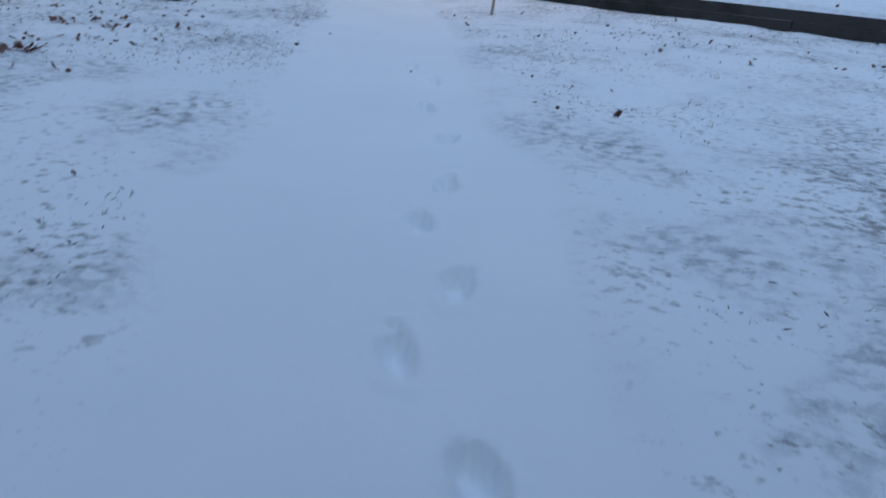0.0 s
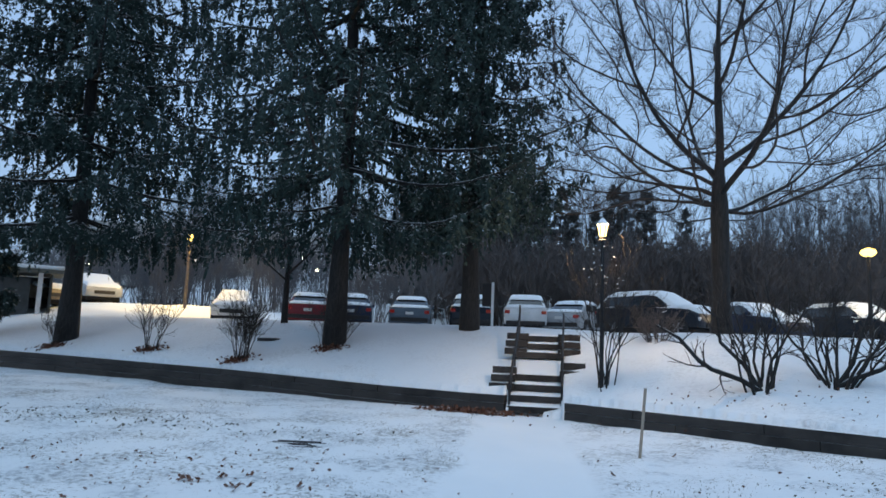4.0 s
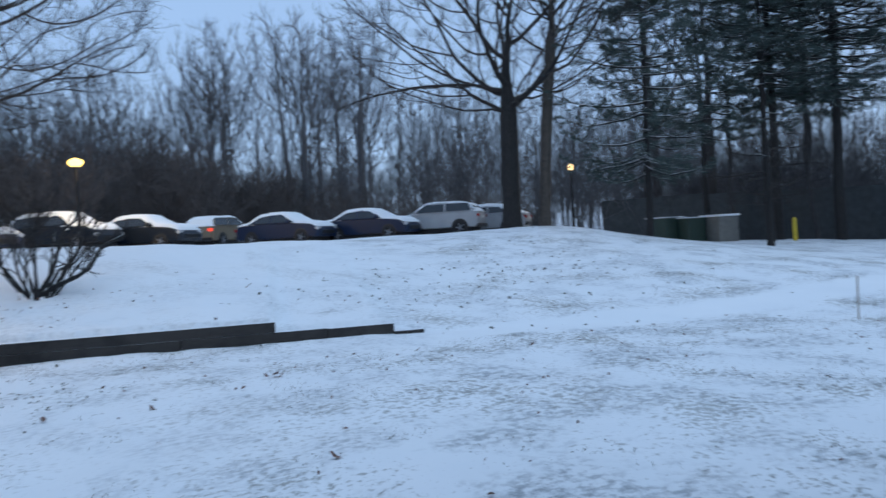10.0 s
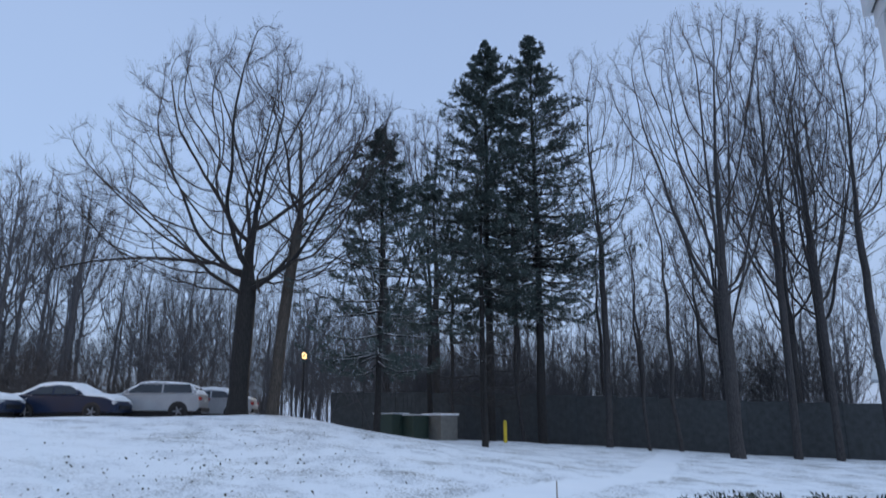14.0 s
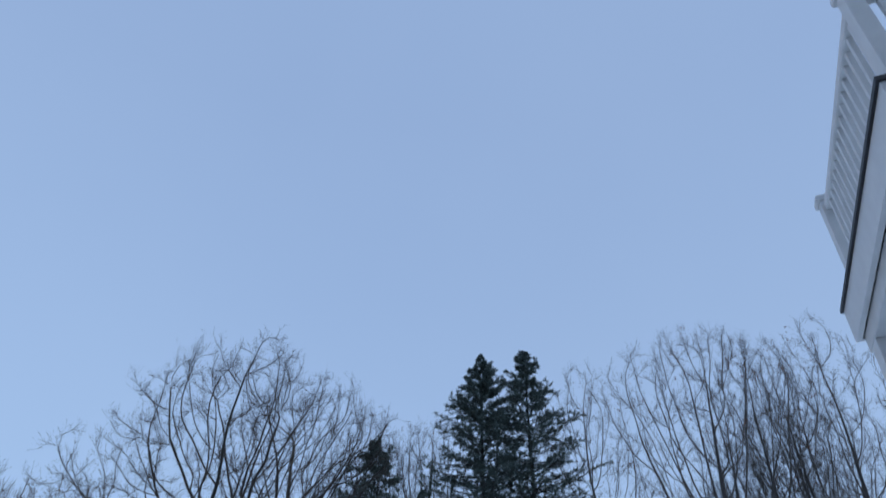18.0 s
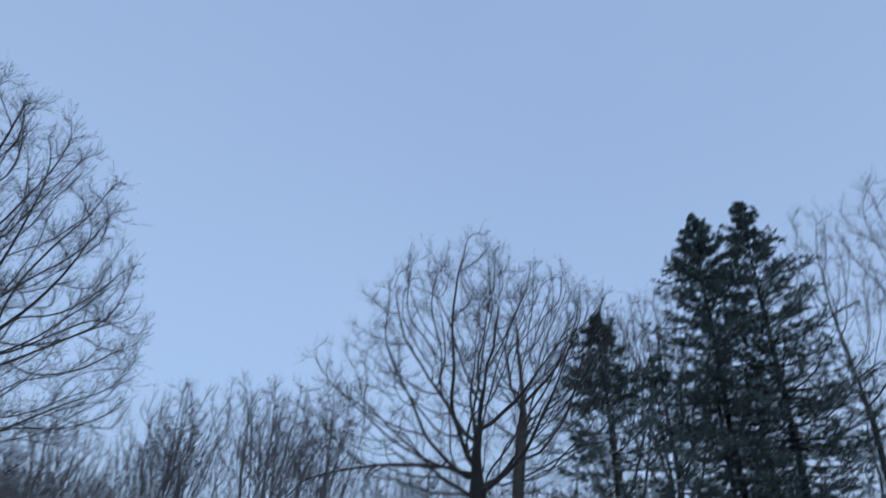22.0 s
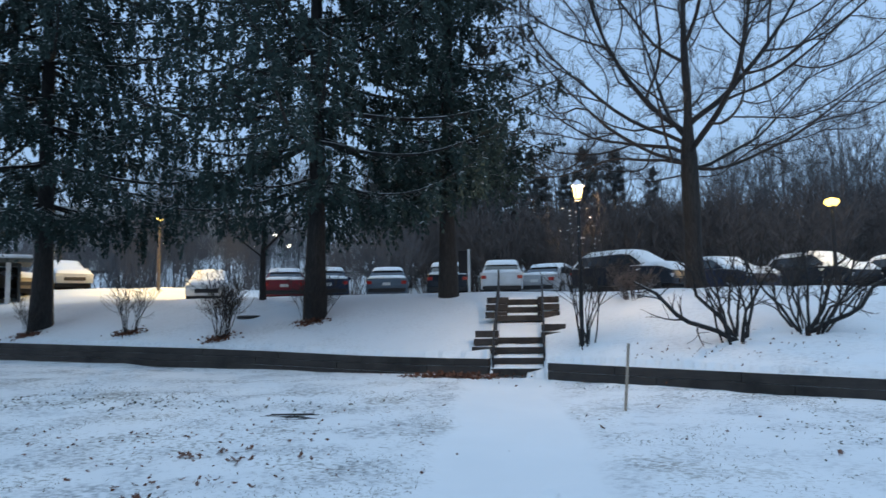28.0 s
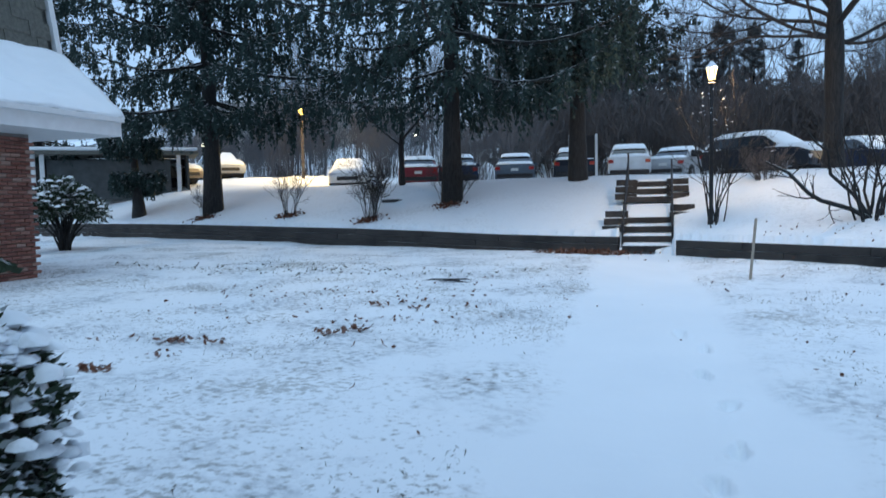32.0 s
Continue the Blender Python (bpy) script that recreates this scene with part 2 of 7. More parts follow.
M_PINE = material("pine_needles", b_leafy((0.034, 0.054, 0.052), (0.080, 0.110, 0.102), 0.4, 0.7, 1.15))
M_SNOWY_LEAF = material("snow_dusted_leaves", b_leafy((0.012, 0.022, 0.013), (0.045, 0.066, 0.038), 0.75, 0.35, 0.85))
# Far needles lightened; the mist over the hill is painted into them.
M_FARPINE_HAZE = material("far_pine_needles", b_leafy((0.066, 0.078, 0.084), (0.110, 0.126, 0.132), 0.3, 0.7, 1.15))
M_YEW = material("yew_leaves", b_leafy((0.010, 0.018, 0.010), (0.045, 0.065, 0.035), 0.45, 0.75, 1.1))
M_RHODO = material("rhododendron_leaf", b_plain((0.030, 0.052, 0.024), 0.40, 0, 0.5, 20, 0.12, 0.0))
M_TIMBER = material("weathered_timber", b_timber)
M_BRICK = material("red_brick", b_brick)
M_MORTAR = material("mortar", b_plain((0.27, 0.25, 0.24), 0.95, 0, 0.2, 30, 0, 0, 0.5))
M_WHITE = material("white_vinyl", b_plain((0.70, 0.71, 0.72), 0.5, 0, 0.06, 5))
M_WHITE_OLD = material("white_painted_board", b_plain((0.62, 0.63, 0.63), 0.6, 0, 0.1, 7, 0, 0.0))
M_SHINGLE = material("grey_shingle", b_plain((0.115, 0.115, 0.10), 0.9, 0, 0.3, 14, 0, 0, 0.5))
M_BLACK = material("black_metal", b_plain((0.02, 0.02, 0.022), 0.45, 0.3, 0.2, 20))
M_DARK_EDGE = material("dark_drip_edge", b_plain((0.012, 0.012, 0.016), 0.5, 0, 0.2, 20))
M_FENCE = material("dark_fence", b_plain((0.056, 0.063, 0.066), 0.9, 0, 0.3, 3, 0, 0.0, 0.3))
M_STEEL = material("galvanised_steel", b_plain((0.36, 0.37, 0.38), 0.5, 0.4, 0.15, 9, 0, 0.5))
M_GREEN = material("green_painted_steel", b_plain((0.014, 0.036, 0.028), 0.6, 0.0, 0.25, 6, 0, 0.5))
M_BOX = material("grey_cabinet_paint", b_plain((0.15, 0.155, 0.145), 0.7, 0.0, 0.2, 5, 0, 0.5))
M_YELLOW = material("yellow_paint", b_plain((0.55, 0.42, 0.03), 0.55, 0, 0.2, 8))
M_STAKE = material("bare_wood_stake", b_plain((0.34, 0.28, 0.22), 0.85, 0, 0.25, 25, 0, 0.4, 0.4))
M_LEAF = material("dead_oak_leaf", b_plain((0.115, 0.042, 0.02), 0.8, 0, 0.5, 30, 0, 0.08))
M_GRASS = material("winter_grass", b_plain((0.075, 0.075, 0.055), 0.9, 0, 0.4, 15))
M_RUBBER = material("tyre_rubber", b_plain((0.018, 0.018, 0.019), 0.85, 0, 0.3, 20))
M_RIM = material("alloy_rim", b_plain((0.22, 0.23, 0.25), 0.45, 0.7, 0.1, 9))
M_GLASS = material("car_glass", b_plain((0.02, 0.025, 0.03), 0.12, 0, 0.1, 3, 0.5))
M_LAMP_RED = material("tail_lamp", b_plain((0.30, 0.015, 0.012), 0.25, 0, 0.1, 9, 0.4))
M_BRAKE = material("lit_brake_lamp", b_glow((1.0, 0.07, 0.03), 0.9))
M_LAMP_CLEAR = material("head_lamp", b_plain((0.55, 0.57, 0.6), 0.15, 0.2, 0.05, 9, 0.5))
M_PLATE = material("number_plate", b_plain((0.55, 0.56, 0.55), 0.5, 0, 0.1, 20))
M_LANTERN = material("lantern_glass", b_glow((1.0, 0.73, 0.27), 3.4))
M_SODIUM = material("sodium_lamp", b_glow((1.0, 0.64, 0.13), 4.6))
M_COOL_LAMP = material("lamp_globe", b_glow((1.0, 0.66, 0.28), 2.4))
M_FARLAMP = material("far_lamp", b_glow((1.0, 0.86, 0.6), 10.0))
M_POLE_WOOD = material("utility_pole_wood", b_plain((0.20, 0.15, 0.11), 0.9, 0, 0.3, 12, 0, 0, 0.4))
M_SIDING = material("pale_siding", b_plain((0.42, 0.41, 0.39), 0.8, 0, 0.12, 3))


def paint(name, col):
    m = material(name, b_plain(col, 0.38, 0.0, 0.08, 2.5, 0.15))
    m.node_tree.nodes["Principled BSDF"].inputs["Specular IOR Level"].default_value = 0.3
    return m


# ---- building helpers ----
def part(name, bm, mat, parent=None, label="", smooth=False):
    me = bpy.data.meshes.new(name)
    bm.to_mesh(me)
    bm.free()
    me.materials.append(mat)
    if smooth:
        me.shade_smooth()
    ob = new(name, me)
    ob.parent = parent
    if label:
        ob["label"] = label
    return ob


def arrays(name, v, f, mat, parent=None, label="", smooth=False):
    """A mesh object out of arrays of points and of three- or four-cornered faces (all alike)."""
    v, f = np.ascontiguousarray(v, np.float32), np.ascontiguousarray(f, np.int32)
    me = bpy.data.meshes.new(name)
    k = f.shape[1]
    me.vertices.add(len(v))
    me.vertices.foreach_set("co", v.ravel())
    me.loops.add(f.size)
    me.loops.foreach_set("vertex_index", f.ravel())
    me.polygons.add(len(f))
    me.polygons.foreach_set("loop_start", np.arange(0, f.size, k, dtype=np.int32))
    me.polygons.foreach_set("loop_total", np.full(len(f), k, np.int32))
    me.update(calc_edges=True)
    me.validate()
    me.materials.append(mat)
    if smooth:
        me.shade_smooth()
    ob = new(name, me)
    ob.parent = parent
    if label:
        ob["label"] = label
    return ob


def thing(name, label, category, m=None, group="", kind=""):
    ob = new(name)
    ob.empty_display_size = 0.2
    if m is not None:
        ob.matrix_world = m
    return tagged(ob, label, category, group, kind)


def box(bm, x0, x1, y0, y1, z0, z1, bevel=0.0):
    made = bmesh.ops.create_cube(bm, size=1.0)["verts"]
    bmesh.ops.transform(bm, verts=made, matrix=Matrix.Translation(((x0 + x1) / 2, (y0 + y1) / 2, (z0 + z1) / 2)) @ Matrix.Diagonal((x1 - x0, y1 - y0, z1 - z0, 1)))
    if bevel:
        edges = {e for v in made for e in v.link_edges}
        bmesh.ops.bevel(bm, geom=list(edges), offset=bevel, segments=2, profile=0.6, affect="EDGES")
    return bm


def boxed(*a, bevel=0.0):
    return box(bmesh.new(), *a, bevel=bevel)


def cyl(bm, p, q, r0, r1=None, n=10):
    p, q = Vector(p), Vector(q)
    d = q - p
    m = Matrix.Translation((p + q) / 2) @ d.to_track_quat("Z", "Y").to_matrix().to_4x4()
    bmesh.ops.create_cone(bm, cap_ends=True, segments=n, radius1=r0, radius2=r0 if r1 is None else r1, depth=d.length, matrix=m)
    return bm


def lathe(bm, rings, n=12):
    """Rings of (radius, height), turned about z."""
    rows = [[bm.verts.new((r * math.cos(2 * math.pi * k / n), r * math.sin(2 * math.pi * k / n), z)) for k in range(n)] for r, z in rings]
    for a, b in zip(rows, rows[1:]):
        for k in range(n):
            bm.faces.new((a[k], a[(k + 1) % n], b[(k + 1) % n], b[k]))
    bm.faces.new(rows[-1])
    bm.faces.new(rows[0][::-1])
    return bm


def value_noise(x, y, cell, seed=0):
    """A smooth noise from 0 to 1 over the plan, for arrays."""
    x, y = np.asarray(x, float) / cell, np.asarray(y, float) / cell
    ix, iy = np.floor(x), np.floor(y)
    fx, fy = x - ix, y - iy
    fx, fy = fx * fx * (3 - 2 * fx), fy * fy * (3 - 2 * fy)

    def lattice(i, j):
        k = np.sin(i * 127.1 + j * 311.7 + seed * 74.7) * 43758.5453
        return k - np.floor(k)
    a, b, c, d = lattice(ix, iy), lattice(ix + 1, iy), lattice(ix, iy + 1), lattice(ix + 1, iy + 1)
    return (a * (1 - fx) + b * fx) * (1 - fy) + (c * (1 - fx) + d * fx) * fy


# ---- ground ----
RX, RY = 0.826, -0.563          # along the right-hand run of the retaining wall
WALL_B = (0.05, 18.4)           # where that run begins, beside the steps
LEFT_A, LEFT_SLOPE = (-1.25, 19.35), 0.25


def smooth01(t):
    t = np.clip(t, 0, 1)
    return t * t * (3 - 2 * t)


def bank_coords(x, y):
    """Distance behind the wall line, and distance along its right-hand run."""
    dx, dy = x - WALL_B[0], y - WALL_B[1]
    s_right = -dx * RY + dy * RX
    u = dx * RX + dy * RY
    s_left = (y - (LEFT_A[1] + LEFT_SLOPE * (LEFT_A[0] - x))) * 0.970
    return np.where(x < -0.68, s_left, np.where(x > 0.05, s_right, np.maximum(s_right, s_left))), u


def ground_height(x, y):
    x, y = np.asarray(x, float), np.asarray(y, float)
    s, u = bank_coords(x, y)
    step = np.where(u < 8.7, 0.34, np.where(u < 10.7, 0.17, 0.0))
    gap = (x > -1.22) & (x < 0.04) & (u < 2.0)
    step = np.where(gap, 0.0, step)
    far = smooth01((u - 1.0) / 14.0)
    length = 4.7 + 13.5 * far
    rise_left = 0.17 * smooth01((-x - 5) / 15)
    step = np.where(x < -1.2, 0.36 + 0.15 * smooth01((-x - 2) / 7), step)
    low = rise_left - 0.36 * smooth01((u - 9) / 11) - 0.35 * smooth01((u - 20) / 25)
    top = 1.97 - 0.12 * smooth01((u - 2) / 6) + 0.08 * smooth01((u - 10) / 8) + 0.06 * smooth01((-u - 2) / 4) - 1.3 * smooth01((u - 19) / 13) - 0.55 * smooth01((u - 32) / 14)
    t = np.clip(s / length, 0, None)
    rise = np.where(t < 0.8, t * 1.02, 0.816 + 0.184 * (1 - np.exp(-(t - 0.8) * 5.2)))
    z = low + np.where(s > 0.25, step + (top - low - step) * np.minimum(rise, 1.0), 0.0)
    back = np.clip(s - 24, 0, None)
    hill = (0.012 * np.clip(s - 6, 0, 40) + 17 * smooth01(back / 85)) * (1 - smooth01((u - 14) / 25)) * (1 - 0.75 * smooth01((x - 2) / 30))
    z = z + hill
    z = z + 0.88 * smooth01((y - 28.5) / 8.5) * smooth01((-x - 15.0) / 4)
    lip = 6.5 + 12.5 * far      # the car park lies a little below the lip of the bank
    z = z - 0.20 * smooth01((s - lip) / 3.0) * (1 - smooth01((u - 19.5) / 3.0))
    z = z + (value_noise(x, y, 1.7, 3) - 0.5) * 0.07 * smooth01((np.hypot(x, y - 5) - 2) / 8) + (value_noise(x, y, 0.45, 5) - 0.5) * 0.018
    z = np.where((x > -1.12) & (x < -0.01) & (y > 19.1) & (y < 22.2), np.minimum(z, 0.555 * (y - 19.35) - 0.10), z)   # hollow under the steps
    # drifted edge beside the two trees at the end of the car park
    z = z + 0.18 * np.exp(-(((x - 26.5) / 5.0) ** 2 + ((y - 20.5) / 3.0) ** 2))
    return z


def gz(x, y):
    return float(ground_height(np.array([x]), np.array([y]))[0])


def path_mask(x, y):
    """1 on the snow-covered walks, 0 on the lawn."""
    wob = (value_noise(x, y, 0.9, 9) - 0.5) * 0.34
    c = -0.02 - 0.055 * (y - 5)
    main = smooth01((0.95 - np.abs(x - np.where(y < 5, 0.0, c)) + wob) / 0.24) * smooth01((20.2 - y) / 0.6)
    t = np.clip((x + 0.4) / 26.0, 0, 1)
    along = 15.6 - 11.5 * t + 1.5 * t * t
    cross = smooth01((0.85 - np.abs(y - along) + wob) / 0.25) * smooth01((x - 5.5) / 5.0)
    return np.maximum(main, cross)


PRINTS = [(0.05, 4.47, 0.15), (0.25, 4.95, -0.2), (0.27, 3.92, 0.2), (0.10, 5.55, 0.1), (0.26, 6.9, -0.35), (0.02, 3.5, 0.25),
          (0.30, 3.3, -0.1), (0.24, 6.05, -0.1), (0.14, 7.7, 0.2), (0.2, 8.6, 0.0), (0.0, 9.3, 0.2), (-0.06, 3.0, 0.1), (0.35, 2.6, 0.1)]


def trodden(x, y):
    """Old half-filled footprints along the walk."""
    out = np.zeros_like(x)
    for px, py, a in PRINTS:
        lx = (x - px) * math.cos(a) + (y - py) * math.sin(a)
        ly = -(x - px) * math.sin(a) + (y - py) * math.cos(a)
        r = np.sqrt((lx / 0.062) ** 2 + (ly / (0.15 + 0.02 * (lx > 0))) ** 2)
        r = r * (1 + 0.5 * (value_noise(x, y, 0.075, 61) - 0.5) + 0.35 * (value_noise(x, y, 0.03, 62) - 0.5))
        floor = np.clip(0.62 + 0.45 * ly / 0.15, 0.2, 1.1)
        out += -0.080 * floor * (1 - smooth01((r - 0.70) / 0.34)) + 0.014 * np.exp(-((r - 1.2) / 0.2) ** 2) * (value_noise(x, y, 0.1, 63) + 0.2)
        heel = np.sqrt((lx / 0.05) ** 2 + ((ly - 0.08) / 0.05) ** 2)
        out += -0.008 * np.exp(-heel ** 2)
    return out


def axis(parts, lo, hi, grow):
    a = [np.arange(p0, p1, d) for p0, p1, d in parts]
    mid_ = np.concatenate(a)
    up, dn, step = [parts[-1][1]], [mid_[0]], parts[-1][2]
    while up[-1] < hi:
        step *= grow
        up.append(up[-1] + step)
    step = parts[0][2]
    while dn[-1] > lo:
        step *= grow
        dn.append(dn[-1] - step)
    return np.concatenate([np.array(dn[:0:-1]), mid_, np.array(up)])


GXS = axis([(-14, -2.8, 0.14), (-2.8, -0.7, 0.06), (-0.7, 0.9, 0.026), (0.9, 3.4, 0.06), (3.4, 13, 0.14)], -600, 700, 1.06)
GYS = axis([(0, 2.3, 0.14), (2.3, 7.2, 0.026), (7.2, 8.2, 0.06), (8.2, 25, 0.13)], -300, 900, 1.05)
gx, gy = np.meshgrid(GXS, GYS)
walk_k = path_mask(gx, gy)
gzz = ground_height(gx, gy)
near = (np.abs(gx) < 13) & (gy > -1) & (gy < 19)
gzz = gzz + np.where(near, trodden(gx, gy) * walk_k - 0.018 * walk_k, 0.0)
tufty = (value_noise(gx, gy, 0.3, 21) - 0.5) * 0.022 + (value_noise(gx, gy, 0.16, 22) - 0.5) * 0.014
gzz = gzz + np.where(near, tufty * (1 - walk_k), 0.0)
ny, nx = gx.shape
idx = np.arange(nx * ny).reshape(ny, nx)
quads = np.stack([idx[:-1, :-1], idx[:-1, 1:], idx[1:, 1:], idx[1:, :-1]], -1).reshape(-1, 4)
ground = arrays("ground", np.stack([gx, gy, gzz], -1).reshape(-1, 3), quads, M_GROUND, smooth=True)
tagged(ground, "snow-covered lawn, walk and bank with thin grass showing", "ground", kind="structure")
gs, gu = bank_coords(gx, gy)
lawn = (1 - walk_k) * np.where(gs > 0.1, 0.24 + 0.80 * smooth01((gu - 8) / 8), 1.0)
beside = np.mean([path_mask(gx + dx, gy + dy) for dx, dy in ((0.7, 0), (-0.7, 0), (1.4, 0), (-1.4, 0), (0, 0.5), (0, -0.5), (1.0, 0.5), (-1.0, -0.5))], axis=0)
lawn = lawn * (1 - 0.15 * beside)
lawn = np.where((gs > 6) & (gu < 8), 0.06, lawn)
lawn = np.where((gs > 17.5) & (gu < 24), 0.06, lawn)
lawn = lawn * (0.35 + 1.0 * value_noise(gx, gy, 3.1, 31)) * (0.95 + 0.15 * smooth01((gx - 1) / 9))
lawn = lawn + 0.95 * np.exp(-(((gx + 7.6) / 3.2) ** 2 + ((gy - 14.6 - 0.12 * (gx + 7.6)) / 0.9) ** 2)) * (gs < -0.1)
lawn = lawn + 0.75 * (1 - walk_k) * smooth01((gx - 18) / 10) * (gs < 16) * (gx < 44)
rim = np.abs(gx - np.where(gy < 5, 0.0, -0.02 - 0.055 * (gy - 5))) - 0.95    # thin snow just off both edges of the walk
lawn = lawn + 0.42 * (1 - walk_k) * np.exp(-((rim - 0.40) / 0.42) ** 2) * (gy < 14) * (0.5 + value_noise(gx, gy, 0.8, 33))
att = ground.data.attributes.new("lawn", "FLOAT", "POINT")
att.data.foreach_set("value", np.clip(lawn, 0, 1).astype(np.float32).ravel())

# ---- retaining wall of timbers ----
def timber_mesh(length, h=0.172, d=0.2):
    me = bpy.data.meshes.new("timber")
    bm = boxed(-length / 2, length / 2, -d / 2, d / 2, -h / 2, h / 2, bevel=0.005)
    bm.to_mesh(me)
    bm.free()
    me.materials.append(M_TIMBER)
    return me


T_LONG, T_MID, T_END = timber_mesh(2.386), timber_mesh(1.536), timber_mesh(0.2, 0.15, 0.16)
rng = random.Random(4)


def lay(me, parent, x, y, z, turn, tilt=0.0, slope=0.0):
    ob = new("timber", me)
    ob.parent = parent
    ob.matrix_local = pose(x, y, z, tilt, slope, turn)
    return ob


wall = new("retaining_wall")
tagged(wall, "low weathered timber retaining wall of two courses along the bank", "retaining wall", kind="structure")
right_turn = math.degrees(math.atan2(RY, RX))


def on_right(u, s):
    return WALL_B[0] + RX * u - RY * s, WALL_B[1] + RY * u + RX * s


for course in range(2):
    u = 0.0
    end = 8.7 if course else 10.75
    while u < end - 0.1:
        n = min(2.4, end - u)
        me = T_LONG if n > 2.3 else timber_mesh(n - 0.006)
        if n > 2.3 and course and u == 0:
            me, n = T_MID, 1.55
        x, y = on_right(u + n / 2, 0.13 - 0.002 * course + rng.uniform(-0.003, 0.003))
        base = -0.36 * float(smooth01(np.array((u + n / 2 - 9) / 11)))
        lay(me, wall, x, y, base + 0.085 + 0.176 * course, right_turn, rng.uniform(-0.3, 0.3))
        u += n
x, y = on_right(11.02, 0.12)
lay(timber_mesh(0.52), wall, x, y, gz(*on_right(11.02, -0.3)) - 0.035, right_turn, 0.4)
for u, c in ((1.9, 1), (3.8, 0), (4.9, 0), (6.4, 1), (7.6, 0)):
    x, y = on_right(u, 0.115)
    lay(T_END, wall, x, y, 0.085 + 0.176 * c, right_turn)
left_turn = math.degrees(math.atan2(-LEFT_SLOPE, 1))


def left_base(x):
    return 0.17 * float(smooth01(np.array((-x - 5) / 15))) - 0.15 * (1 - float(smooth01(np.array((-x - 2) / 7))))


for course in range(3):
    k = (0.0, -0.9, -1.6)[course]
    while k < 31:
        n = 2.4
        d = max(k, 0) + (n if k >= 0 else n + k) / 2
        me = T_LONG if k >= 0 else timber_mesh(n + k)
        x, y = LEFT_A[0] - 0.970 * d + 0.03, LEFT_A[1] + 0.2425 * d + 0.13 - 0.002 * course + rng.uniform(-0.003, 0.003)
        za, zb = left_base(x - 1.16), left_base(x + 1.16)
        lay(me, wall, x, y, (za + zb) / 2 + 0.08 + 0.176 * course, left_turn, 0.0, math.degrees(math.atan2(za - zb, 2.4)))
        k += n
for d, c in ((2.2, 1), (5.1, 1), (8.3, 2), (11.0, 1), (14.2, 2)):
    x, y = LEFT_A[0] - 0.970 * d, LEFT_A[1] + 0.2425 * d + 0.115
    lay(T_END, wall, x, y, 0.17 * float(smooth01(np.array((-x - 5) / 15))) - 0.15 * (1 - float(smooth01(np.array((-x - 2) / 7)))) + 0.08 + 0.176 * c, left_turn)

# ---- timber steps ----
steps = new("garden_steps")
tagged(steps, "snowy garden steps of dark timbers in two flights with black handrails", "steps", kind="structure")
ST_X, ST_Y = -0.56, 19.35
steps.matrix_world = pose(ST_X, ST_Y, 0)
S_TREAD, S_TIE = timber_mesh(1.2, 0.15, 0.19), timber_mesh(0.56, 0.16, 0.22)
heights = [(0.0, 0.17), (0.37, 0.38), (0.74, 0.60), (1.1, 0.81), (2.1, 1.32), (2.5, 1.53), (2.9, 1.73)]
for n, (d, z) in enumerate(heights):
    lay(S_TREAD, steps, rng.uniform(-0.02, 0.02), d, z - 0.085, rng.uniform(-0.8, 0.8)).name = "step_timber"
    nxt = heights[n + 1][0] if n + 1 < len(heights) else d + 1.4
    rise = 0.30 if n == 3 else (0.12 if n == 6 else 0.03)
    bm = bmesh.new()
    nx_, ny_ = 9, 5
    rows = []
    for b in range(ny_):
        t = b / (ny_ - 1)
        rows.append([bm.verts.new((-0.585 + 1.17 * a / (nx_ - 1), d - 0.06 + (nxt - d + 0.02) * t + 0.02 * noise.noise((a * 0.9, n, b)),
                                   z - 0.012 + 0.03 * min(1, 4 * t) + rise * t + 0.018 * noise.noise((a * 0.7 + n * 3, b * 0.8, 0.5)))) for a in range(nx_)])
    low = [[bm.verts.new((v.co.x, v.co.y, v.co.z - 0.3 if b else v.co.z - 0.02)) for v in row] for b, row in enumerate(rows)]
    for b in range(ny_ - 1):
        for a in range(nx_ - 1):
            bm.faces.new((rows[b][a], rows[b][a + 1], rows[b + 1][a + 1], rows[b + 1][a]))
    for a in range(nx_ - 1):
        bm.faces.new((low[0][a], low[0][a + 1], rows[0][a + 1], rows[0][a]))
    for b in range(ny_ - 1):
        bm.faces.new((rows[b][0], rows[b + 1][0], low[b + 1][0], low[b][0]))
        bm.faces.new((rows[b + 1][-1], rows[b][-1], low[b][-1], low[b + 1][-1]))
    part("tread_snow", bm, M_SNOW, steps, "trodden snow lying on a tread", smooth=True)
